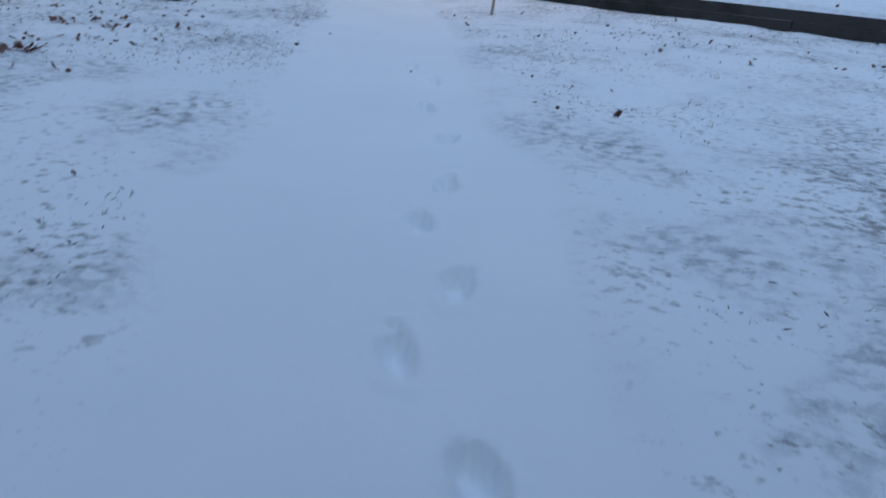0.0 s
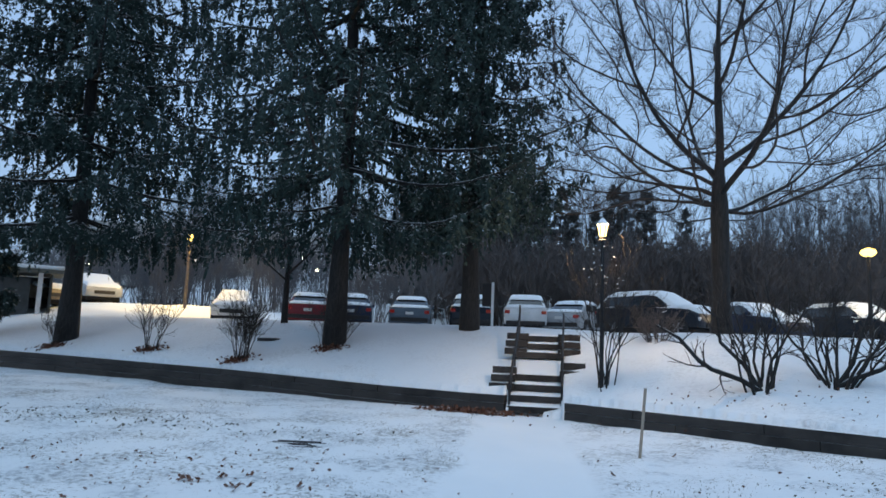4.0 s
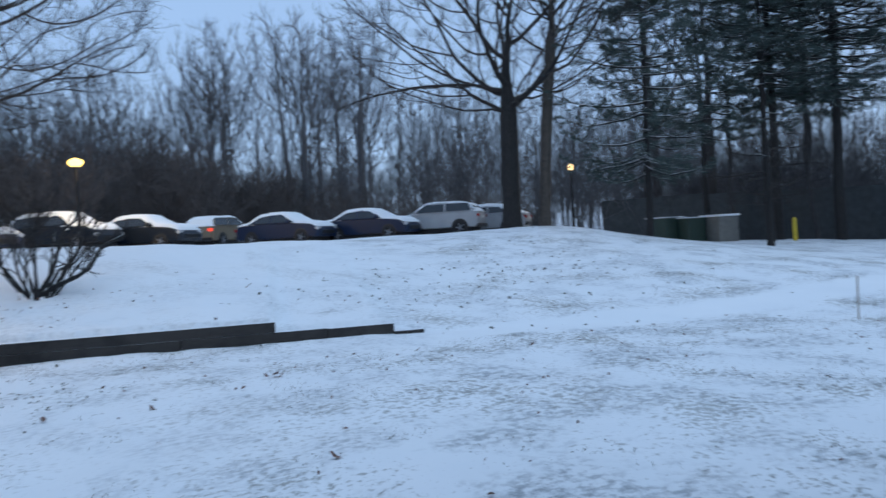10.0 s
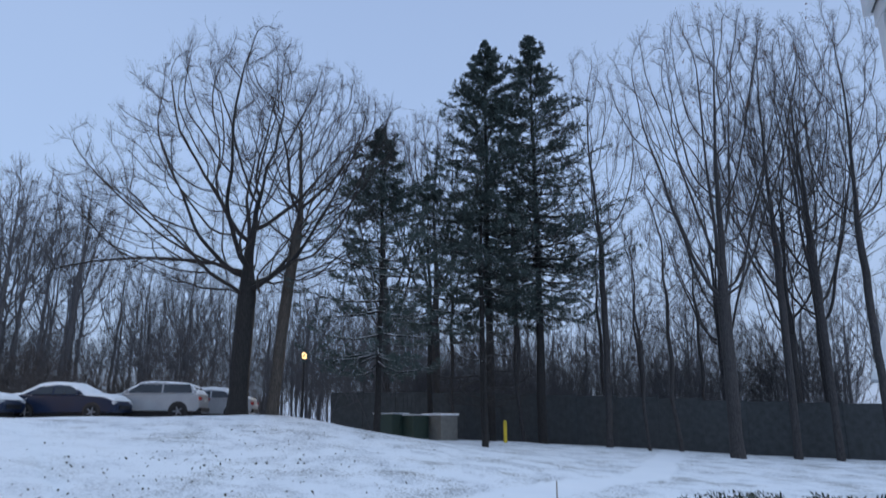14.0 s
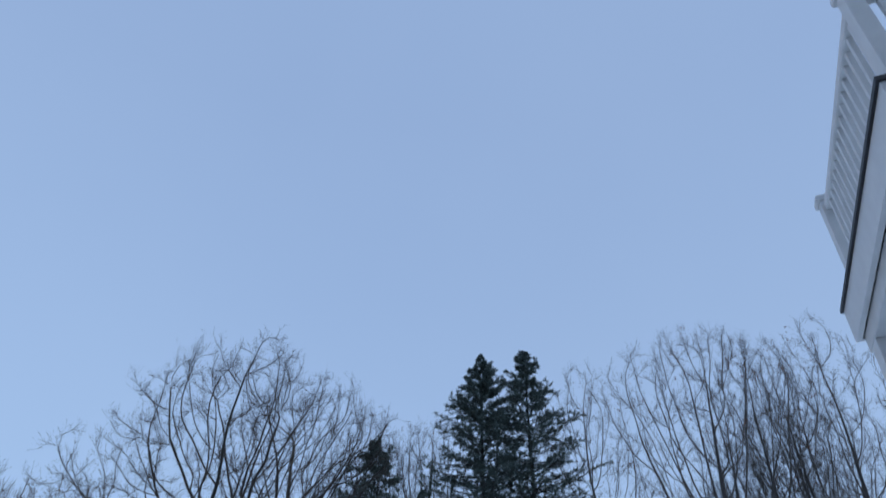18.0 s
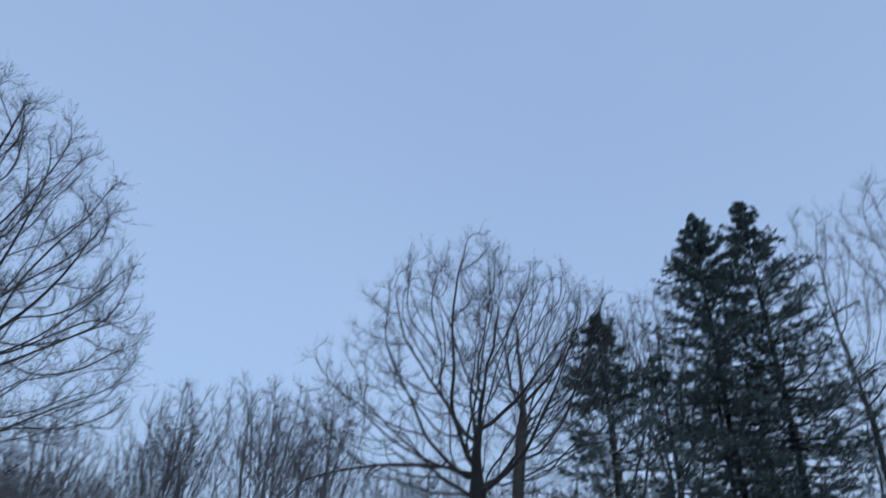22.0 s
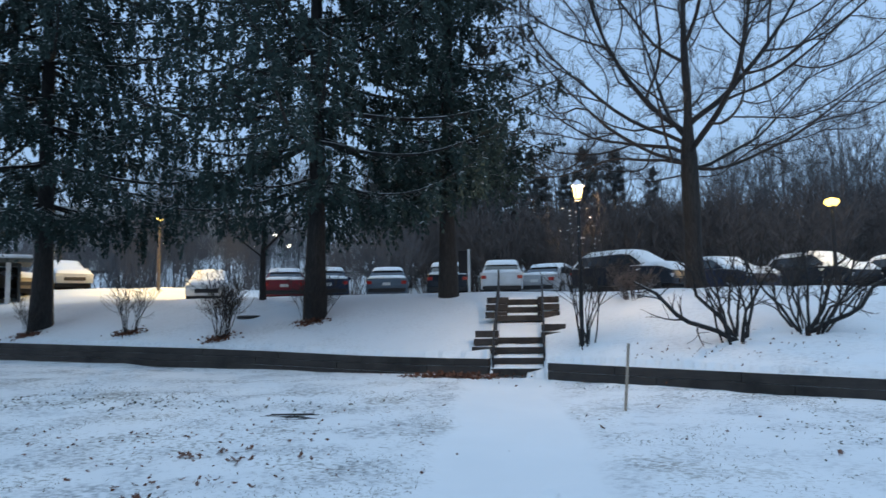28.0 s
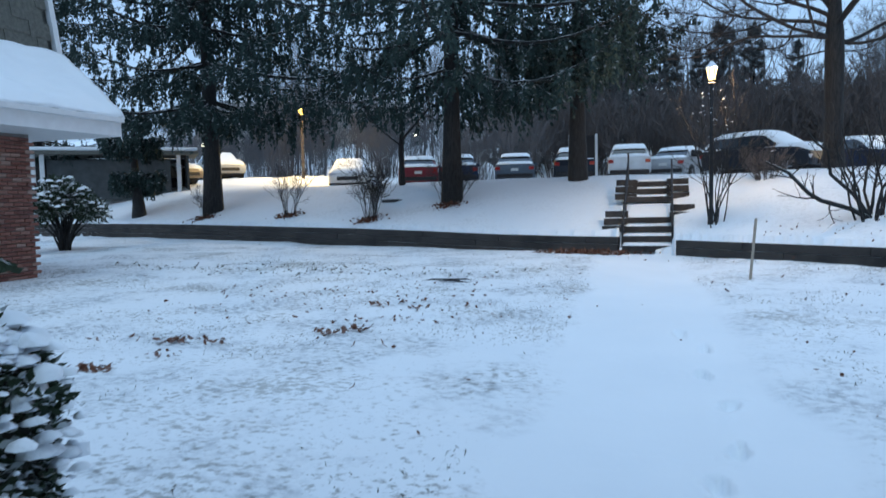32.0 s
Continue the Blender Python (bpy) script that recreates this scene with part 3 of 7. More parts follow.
for side in (-1, 1):
    for d, z in ((0.75, 0.50), (0.93, 0.68), (1.1, 0.86)):
        lay(S_TIE, steps, side * 0.80 + rng.uniform(-0.04, 0.04), d - 0.10, z + (0.17 if side > 0 else 0.03), rng.uniform(-3, 3)).name = "side_tie"
    for d, z in ((2.2, 1.27), (2.55, 1.46), (2.9, 1.65)):
        lay(S_TIE, steps, side * (0.72 if side > 0 else 0.60), d - 0.06, z + 0.05, rng.uniform(-3, 3)).name = "side_tie"
    part("handrail", cyl(bmesh.new(), (side * 0.57, -0.02, 0.62), (side * 0.57, 2.95, 2.30), 0.027), M_BLACK, steps, "black sloping handrail")
    part("lower_rail", cyl(bmesh.new(), (side * 0.57, -0.02, 0.30), (side * 0.57, 2.95, 1.95), 0.016), M_BLACK, steps)
    for d, lo, hi in ((0.0, -0.1, 0.64), (1.45, 0.8, 1.47), (2.92, 1.4, 2.52 if side < 0 else 2.30)):
        part("rail_post", cyl(bmesh.new(), (side * 0.57, d, lo), (side * 0.57, d, hi), 0.026), M_BLACK, steps)
    part("stringer", boxed(side * 0.60 - 0.03, side * 0.60 + 0.03, -0.85, 0.85, -0.08, 0.08, bevel=0.01), M_TIMBER, steps).matrix_local = pose(0, 0.55, 0.40, 30, 0, 0)

# ---- trees ----
def unit(a):
    return a / np.maximum(np.linalg.norm(a, axis=-1, keepdims=True), 1e-9)


def tubes(P, R, k):
    """Tubes of k sides round paths P (N, m, 3) with radii R (N, m)."""
    N, m, _ = P.shape
    T = np.empty_like(P)
    T[:, 1:-1] = P[:, 2:] - P[:, :-2]
    T[:, 0], T[:, -1] = P[:, 1] - P[:, 0], P[:, -1] - P[:, -2]
    T = unit(T)
    ref = np.where(np.abs(T[:, :1, 2:3]) > 0.9, np.array([1.0, 0, 0]), np.array([0, 0, 1.0]))
    A = unit(np.cross(T, np.broadcast_to(ref, T.shape)))
    B = np.cross(T, A)
    ang = np.arange(k) * 2 * np.pi / k
    V = P[:, :, None] + R[:, :, None, None] * (np.cos(ang)[:, None] * A[:, :, None] + np.sin(ang)[:, None] * B[:, :, None])
    ids = np.arange(N * m * k).reshape(N, m, k)
    nxt = np.roll(ids, -1, 2)
    F = np.stack([ids[:, :-1], nxt[:, :-1], nxt[:, 1:], ids[:, 1:]], -1).reshape(-1, 4)
    return V.reshape(-1, 3), F


def ribbons(r, P, R):
    """Straight flat twigs from the first to the last point of the paths P."""
    way = unit(P[:, -1] - P[:, 0])
    side = unit(np.cross(way, r.normal(size=way.shape)))
    a, b = side * R[:, :1], side * R[:, -1:]
    V = np.stack([P[:, 0] - a, P[:, 0] + a, P[:, -1] + b, P[:, -1] - b], 1)
    return V.reshape(-1, 3), np.arange(4 * len(P)).reshape(-1, 4)


def joined(pieces):
    vs, fs, n = [], [], 0
    for v, f in pieces:
        vs.append(v)
        fs.append(f + n)
        n += len(v)
    return np.concatenate(vs), np.concatenate(fs)


def branch(r, P, R, per, t0, t1, ratio, angle, m, up=0.0, gnarl=0.12, thin=0.55, taper=0.25, spread=0.3, angle_top=None, shorten=0.75):
    """Children of the paths P: per of them on each, from t0 to t1 along it."""
    N, mm, _ = P.shape
    n = N * per
    owner = np.repeat(np.arange(N), per)
    t = np.tile((np.arange(per) + 0.5) / per, N) + r.uniform(-0.5, 0.5, n) / per
    t = np.clip(t0 + (t1 - t0) * t, 0, 0.999)
    f = t * (mm - 1)
    i = f.astype(int)
    w = (f - i)[:, None]
    start = P[owner, i] * (1 - w) + P[owner, i + 1] * w
    rad = R[owner, i] * (1 - w[:, 0]) + R[owner, i + 1] * w[:, 0]
    tang = unit(P[owner, i + 1] - P[owner, i])
    side = unit(np.cross(tang, unit(r.normal(size=(n, 3)))))
    golden = np.arange(n) * 2.399 + r.uniform(0, 0.9, n)
    vert = np.abs(tang[:, 2]) > 0.75
    side = np.where(vert[:, None], np.stack([np.cos(golden), np.sin(golden), np.zeros(n)], 1), side)
    bend = angle if angle_top is None else angle + (angle_top - angle) * ((t - t0) / max(t1 - t0, 1e-6)) ** 0.8
    a = np.radians(bend + r.normal(size=n) * 9)[:, None]
    d = unit(np.cos(a) * tang + np.sin(a) * side)
    total = np.linalg.norm(np.diff(P, axis=1), axis=2).sum(1)[owner]
    length = total * ratio * (1.15 - shorten * t) * r.uniform(1 - spread, 1 + spread, n)
    Q = np.empty((n, m, 3))
    Q[:, 0] = start
    for k in range(1, m):
        d = unit(d + np.array([0, 0, up]) / m + r.normal(size=(n, 3)) * gnarl)
        Q[:, k] = Q[:, k - 1] + d * (length / (m - 1))[:, None]
    S = (rad * thin)[:, None] * np.linspace(1, taper, m)[None]
    return Q, np.maximum(S, 0.0)


def colonise(r, goals, stem, free, step, kill, rise=0.1, keep=0.5, wobble=0.12, limit=14000):
    """Grows a branch system from the nodes of stem (n, 3) towards the goals; the first `free` nodes of the stem stay clear of branches."""
    pos = np.empty((limit, 3))
    par = np.full(limit, -1)
    way = np.zeros((limit, 3))
    kids = np.zeros(limit, int)
    n = len(stem)
    pos[:n] = stem
    par[1:n] = np.arange(n - 1)
    way[1:n] = unit(np.diff(stem, axis=0))
    way[0] = way[1]
    kids[:n - 1] = 1
    near = np.full(len(goals), -1)
    dist = np.full(len(goals), 1e9)
    lo, hi = free, n
    alive = np.ones(len(goals), bool)
    for _ in range(400):
        if hi > lo:
            g = np.flatnonzero(alive)
            d = np.linalg.norm(goals[g, None] - pos[None, lo:hi], axis=2)
            k = d.argmin(1)
            dm = d[np.arange(len(g)), k]
            better = dm < dist[g]
            near[g[better]], dist[g[better]] = lo + k[better], dm[better]
            alive &= dist > kill
        g = np.flatnonzero(alive)
        if not len(g):
            break
        pull = np.zeros((hi, 3))
        np.add.at(pull, near[g], unit(goals[g] - pos[near[g]]))
        own = np.unique(near[g])
        own = own[kids[own] < 3]
        if not len(own):
            break
        d = unit(pull[own]) + keep * way[own] + np.array([0, 0, rise]) + r.normal(size=(len(own), 3)) * wobble
        d = unit(d)
        own, d = own[:limit - hi], d[:limit - hi]
        if not len(own):
            break
        lo, hi = hi, hi + len(own)
        pos[lo:hi] = pos[own] + d * step
        par[lo:hi] = own
        way[lo:hi] = d
        kids[own] += 1
    return pos[:hi], par[:hi], way[:hi]


def chains(pos, par, rad):
    """Runs of nodes, each along the thickest child."""
    n = len(pos)
    main = np.full(n, -1)
    for c in range(1, n):
        p = par[c]
        if main[p] < 0 or rad[c] > rad[main[p]]:
            main[p] = c
    out = []
    heads = [0] + [c for c in range(1, n) if main[par[c]] != c]
    for h in heads:
        run = [par[h], h] if par[h] >= 0 else [h]
        while main[run[-1]] >= 0:
            run.append(main[run[-1]])
        out.append(run)
    return out


def resampled(pos, rad, runs, m):
    P, R = np.empty((len(runs), m, 3)), np.empty((len(runs), m))
    for q, run in enumerate(runs):
        p = pos[run]
        w = rad[run].copy()
        if len(run) > 1 and q >= 0 and w[0] > w[1] * 1.15:
            w[0] = w[1] * 1.15
        if len(run) > 4:
            s = p.copy()
            s[1:-1] = 0.25 * p[:-2] + 0.5 * p[1:-1] + 0.25 * p[2:]
            p = s
        t = np.linspace(0, len(run) - 1, m)
        i = np.minimum(t.astype(int), len(run) - 2)
        f = t - i
        P[q] = p[i] * (1 - f)[:, None] + p[i + 1] * f[:, None]
        R[q] = w[i] * (1 - f) + w[i + 1] * f
    return P, R


def crown_goals(r, count, height, base, half, outline, lean, shell=0.42, lump=0.0):
    """Points inside a crown whose half width follows outline, rows of (height from 0 to 1, width from 0 to 1)."""
    hs, ws = np.array([o[0] for o in outline]), np.array([o[1] for o in outline])
    z = r.uniform(0, 1, count * 6)
    w = np.interp(z, hs, ws)
    z = z[r.uniform(0, 1, len(z)) < w ** 1.6][:count]
    w = np.interp(z, hs, ws)
    a = r.uniform(0, 2 * np.pi, len(z))
    q = r.uniform(0, 1, len(z)) ** shell
    bulge = 1 + lump * (np.sin(3 * a + 5 * z) + np.sin(5 * a - 8 * z + 1.3)) * 0.5
    t = base / height + z * (1 - base / height)
    return np.stack([np.cos(a) * q * w * half * bulge + lean[0] * height * t ** 1.3, np.sin(a) * q * w * half * bulge + lean[1] * height * t ** 1.3, base + z * (height - base)], 1)


DOME = ((0, 0.35), (0.12, 0.8), (0.35, 1.0), (0.6, 0.93), (0.8, 0.7), (0.93, 0.42), (1, 0.12))
OVAL = ((0, 0.55), (0.1, 0.92), (0.25, 1.0), (0.5, 0.92), (0.75, 0.66), (0.9, 0.4), (1, 0.1))
VASE = ((0, 0.15), (0.25, 0.45), (0.5, 0.8), (0.72, 1.0), (0.88, 0.85), (1, 0.35))
SPIRE = ((0, 0.5), (0.2, 0.8), (0.5, 1.0), (0.8, 0.75), (1, 0.25))


def grown_tree(name, label, seed, height, radius, base, half, outline=DOME, goals=1500, step=0.3, kill=0.6, fork=None, clear=None, mats=None, lean=(0, 0), thick=0.006, rise=0.1, keep=0.5, wobble=0.12, twig=(0.6, 3), light=False, group="", leafy=0, low_limb=None, lump=0.15, category="tree", sides=8, droop=0.0, bend=0.02):
    """A bare tree that fills its crown: trunk up to `fork`, branches from `clear` on, twigs of a given length and number along the thin wood."""
    r = np.random.default_rng(seed)
    bark, fine = mats or (M_BARK, M_TWIG)
    fork, clear = fork or base * 1.3, clear or base * 0.9
    k = max(6, int(fork / step))
    t = np.linspace(0, 1, k) * fork / height
    stem = np.stack([lean[0] * height * t ** 1.3, lean[1] * height * t ** 1.3, t * height], 1)
    stem[1:, :2] += np.cumsum(r.normal(size=(k - 1, 2)), 0) * bend * step
    A = crown_goals(r, goals, height, base, half, outline, lean, lump=lump)
    pos, par, way = colonise(r, A, stem, min(k - 2, int(clear / step)), step, kill, rise, keep, wobble)
    n = len(pos)
    kids = np.bincount(par[1:], minlength=n)
    tips = max(2, int((kids == 0).sum()))
    power = math.log(tips) / math.log(max(1.5, radius / thick))
    acc = np.where(kids == 0, thick ** power, 0.0)
    for c in range(n - 1, 0, -1):
        acc[par[c]] += acc[c]
    rad = radius * (np.maximum(acc, thick ** power) ** (1 / power) / radius) ** 0.82
    flare = np.clip(1 - pos[:, 2] / 0.9, 0, 1)
    rad = rad * np.where(np.arange(n) < k, 1 + 0.45 * flare ** 2, 1.0)
    pos[0, 2] = -0.4
    runs = chains(pos, par, rad)
    long_ = [q for q in runs if len(q) > 14]
    mid_ = [q for q in runs if 5 < len(q) <= 14]
    short = [q for q in runs if len(q) <= 5]
    tree = thing(name, label, category, group=group)
    big = [q for q in long_ if rad[q[1]] > 0.30 * radius or q[0] == 0]
    small = [q for q in long_ if not (rad[q[1]] > 0.30 * radius or q[0] == 0)]
    arrays("trunk", *joined([tubes(*resampled(pos, rad, [q], min(40, len(q) + 2)), sides) for q in big]), bark, tree, smooth=True)
    pieces = []
    for group_, m, s in ((small, 10 if light else 16, 4 if light else 6), (mid_, 5 if light else 8, 3 if light else 4), (short, 3 if light else 4, 3)):
        if group_:
            pieces.append(tubes(*resampled(pos, rad, group_, m), s))
    thin_ = np.flatnonzero(rad < max(thick * 3.2, 0.02))
    thin_ = thin_[thin_ >= k]
    own = np.repeat(thin_, twig[1])
    m = len(own)
    d = unit(way[own] * 0.9 + r.normal(size=(m, 3)) * 0.55 + np.array([0, 0, 0.2 + rise * 1.2 - droop]))
    ln = twig[0] * r.uniform(0.45, 1.2, m)
    T = np.empty((m, 3, 3))
    T[:, 0] = pos[own] - way[own] * (step * r.uniform(0, 1, m))[:, None]
    T[:, 1] = T[:, 0] + d * (ln * 0.5)[:, None]
    d2 = unit(d + r.normal(size=(m, 3)) * 0.22 + np.array([0, 0, 0.35]))
    T[:, 2] = T[:, 1] + d2 * (ln * 0.5)[:, None]
    TR = np.full((m, 3), thick * 0.85)
    pieces += [ribbons(r, T[:, :2], TR[:, :2]), ribbons(r, T[:, 1:], TR[:, 1:] * 0.85)]
    if not light:
        L4, R4 = branch(r, T, TR, 3, 0.15, 0.95, 0.5, 36, 2, 0.2, 0.1, 0.85, 0.7)
        pieces.append(ribbons(r, L4, np.maximum(R4, thick * 0.6)))
    if low_limb:
        h, a, l_, th = low_limb
        s = np.linspace(0, 1, 12)
        Q = np.stack([np.cos(radians(a)) * s * l_, np.sin(radians(a)) * s * l_, h + 0.05 * l_ * np.sin(s * 4.0) - 0.01 * l_ * s], 1)[None]
        Q[0] += np.cumsum(r.normal(size=(12, 3)) * 0.05, 0) * (s[:, None] > 0)
        QR = th * np.linspace(1, 0.25, 12)[None]
        Q2, QR2 = branch(r, Q, QR, 11, 0.3, 1.0, 0.22, 45, 5, 0.4, 0.15, 0.5, 0.3)
        Q3, QR3 = branch(r, Q2, QR2, 6, 0.2, 1.0, 0.5, 36, 3, 0.3, 0.15, 0.6, 0.4)
        pieces += [tubes(Q, QR, 6), tubes(Q2, np.maximum(QR2, thick), 4), ribbons(r, Q3, np.maximum(QR3, thick))]
    if leafy:
        own = r.integers(0, m, leafy // 6)
        spots = np.repeat(T[own, -1], 6, 0) + r.normal(size=(len(own) * 6, 3)) * 0.16
        hangs = unit(r.normal(size=(len(spots), 3)) + np.array([0, 0, -0.9]))
        arrays("dead_leaves", *blades(spots, hangs, unit(np.cross(hangs, r.normal(size=hangs.shape))), r.uniform(0.10, 0.2, len(spots)), r.uniform(0.05, 0.1, len(spots))), M_LEAF, tree, "a few brown leaves still hanging")["kind"] = "stuff"
    arrays("crown", *joined(pieces), fine, tree, "bare branches and twigs dusted with snow")
    return tree


def stand(ob, x, y, turn=0.0, size=1.0, sink=0.0):
    ob.matrix_world = pose(x, y, gz(x, y) - sink, 0, 0, turn) @ Matrix.Diagonal((size, size, size, 1))
    return ob


def copy_stand(ob, x, y, turn=0.0, size=1.0, sink=0.0, label=""):
    c = copy_thing(ob, pose(x, y, gz(x, y) - sink, 0, 0, turn))
    c.scale = (size, size, size)
    if label:
        c["label"] = label
    return c


def blades(base, way, side, length, width):
    """Narrow four-cornered leaves: base points, ways, sides, lengths and widths."""
    N = len(base)
    l, w = length[:, None], width[:, None]
    V = np.stack([base, base + way * l * 0.45 + side * w / 2, base + way * l, base + way * l * 0.45 - side * w / 2], 1)
    return V.reshape(-1, 3), np.arange(4 * N).reshape(N, 4)


def spruce(name, label, seed, height, radius, crown_base, spread, skirt=1.0, dense=1.0):
    """A Norway spruce: tiers of level limbs with flat side sprays and short hanging fringes."""
    r = np.random.default_rng(seed)
    m = 10
    tt = np.linspace(0, 1, m)
    P = np.zeros((1, m, 3))
    P[0, :, 2] = tt * height
    P[0, :, 0] = np.cumsum(r.normal(size=m)) * 0.03
    P[0, :, 1] = np.cumsum(r.normal(size=m)) * 0.03
    P[0] -= P[0, 0]
    P[0, 0, 2] = -0.4
    R = radius * (1 - 0.97 * tt[None])
    R[0, 0] *= 1.3
    zs, az, zz, turn = [], [], crown_base, 0.0
    while zz < height - 0.3:
        kz = (zz - crown_base) / (height - crown_base)
        per = 8 if kz < 0.8 else 6
        for q in range(per):
            zs.append(zz + r.normal() * 0.08)
            az.append(turn + 2 * np.pi * q / per + r.normal() * 0.22)
        turn += 0.5
        zz += (1.15 - 0.5 * kz) * r.uniform(0.8, 1.2)
    z, az = np.array(zs), np.array(az)
    count = len(z)
    k = np.clip((z - crown_base) / (height - crown_base), 0, 1)
    ln = spread * (1 - k) ** 0.55 * r.uniform(0.5, 1.1, count) * np.where(k < 0.04, 0.8, 1.0) + 0.3
    mm = 10
    s = np.linspace(0, 1, mm)[None]
    fall = 0.16 * (1 - k[:, None]) ** 1.2
    dip = -fall * np.sin(s * 2.2) + 0.10 * s ** 3 + 0.25 * k[:, None] ** 2 * s
    rad = ln[:, None] * s
    L = np.stack([np.cos(az)[:, None] * rad, np.sin(az)[:, None] * rad, z[:, None] + dip * ln[:, None]], -1)
    L += np.cumsum(r.normal(size=L.shape) * 0.025 * (s[..., None] > 0), 1)
    LR = (0.016 + 0.010 * ln)[:, None] * (1 - 0.85 * s)
    # side sprays in the plane of each limb
    per = 18
    n = count * per
    own = np.repeat(np.arange(count), per)
    t = np.tile((np.arange(per) + 0.5) / per, count) + r.uniform(-0.5, 0.5, n) / per
    t = np.clip(0.10 + 0.9 * t, 0, 0.995)
    f = t * (mm - 1)
    i = f.astype(int)
    w = (f - i)[:, None]
    start = L[own, i] * (1 - w) + L[own, i + 1] * w
    tang = unit(L[own, i + 1] - L[own, i])
    flat = unit(np.cross(tang, np.array([0, 0, 1.0])))
    hand = np.where(np.arange(n) % 2, 1.0, -1.0)[:, None]
    turn_ = np.radians(r.uniform(38, 66, n))[:, None]
    d = unit(np.cos(turn_) * tang + np.sin(turn_) * hand * flat + np.array([0, 0, -0.12]) + r.normal(size=(n, 3)) * 0.09)
    bl = (0.20 + 0.30 * ln[own] * (1.12 - t) * np.minimum(1, 0.35 + 2.2 * t)) * r.uniform(0.55, 1.15, n)
    m2 = 5
    B = np.empty((n, m2, 3))
    B[:, 0] = start
    for q in range(1, m2):
        d = unit(d + np.array([0, 0, -0.10]) + r.normal(size=(n, 3)) * 0.06)
        B[:, q] = B[:, q - 1] + d * (bl / (m2 - 1))[:, None]
    BR = np.full((n, m2), 0.008) * np.linspace(1, 0.5, m2)[None]
    tree = thing(name, label, "tree")
    arrays("trunk", *tubes(P, R, 9), M_BARK, tree, smooth=True)
    arrays("branchwork", *joined([tubes(L, LR, 5), tubes(B, BR, 3)]), M_BARK, tree)["kind"] = "stuff"
    # hanging strands below the side sprays, clad in short needles
    per = 7
    own = np.repeat(np.arange(len(B)), per)
    n = len(own)
    f = r.uniform(0.15, 0.999, n) * (m2 - 1)
    i = f.astype(int)
    w = (f - i)[:, None]
    top = B[own, i] * (1 - w) + B[own, i + 1] * w
    out = unit(B[own, i + 1] - B[own, i])
    kk = np.clip((top[:, 2] - crown_base) / (height - crown_base), 0, 1)
    clump = value_noise(top[:, 0] * 1.0 + top[:, 2] * 0.7, top[:, 1] + top[:, 2] * 0.3, 0.55, seed)
    drop = (0.14 + 0.85 * clump ** 1.7) * r.uniform(0.5, 1.2, n) * skirt * (1.15 - 0.6 * kk)
    num = np.maximum(3, (drop / 0.055 * dense).astype(int))
    who = np.repeat(np.arange(n), num)
    t = r.uniform(0, 1, len(who))
    base = top[who] + np.array([0, 0, -1.0]) * (drop[who] * t)[:, None] + out[who] * (0.16 * drop[who] * t)[:, None]
    way = unit(np.array([0, 0, -0.9]) + out[who] * 0.25 + r.normal(size=(len(who), 3)) * 0.5)
    verts = [blades(base, way, unit(np.cross(way, r.normal(size=way.shape))), r.uniform(0.10, 0.21, len(who)), r.uniform(0.050, 0.084, len(who)))]
    # needles along the limbs and sprays themselves
    for Q, total, step in ((L, ln, 0.035 / dense), (B, bl, 0.05 / dense)):
        num = np.maximum(3, (total / step).astype(int))
        who = np.repeat(np.arange(len(Q)), num)
        f = r.uniform(0.12, 0.999, len(who)) * (Q.shape[1] - 1)
        i = f.astype(int)
        w = (f - i)[:, None]
        base = Q[who, i] * (1 - w) + Q[who, i + 1] * w
        way = unit(unit(Q[who, i + 1] - Q[who, i]) * 0.9 + r.normal(size=(len(who), 3)) * np.array([0.6, 0.6, 0.3]))
        verts.append(blades(base, way, unit(np.cross(way, r.normal(size=way.shape))), r.uniform(0.10, 0.20, len(who)), r.uniform(0.04, 0.07, len(who))))
    crown = arrays("crown", *joined(verts), M_SPRUCE, tree, "dark drooping needle sprays with a little snow")
    crown["kind"] = "stuff"
    return tree


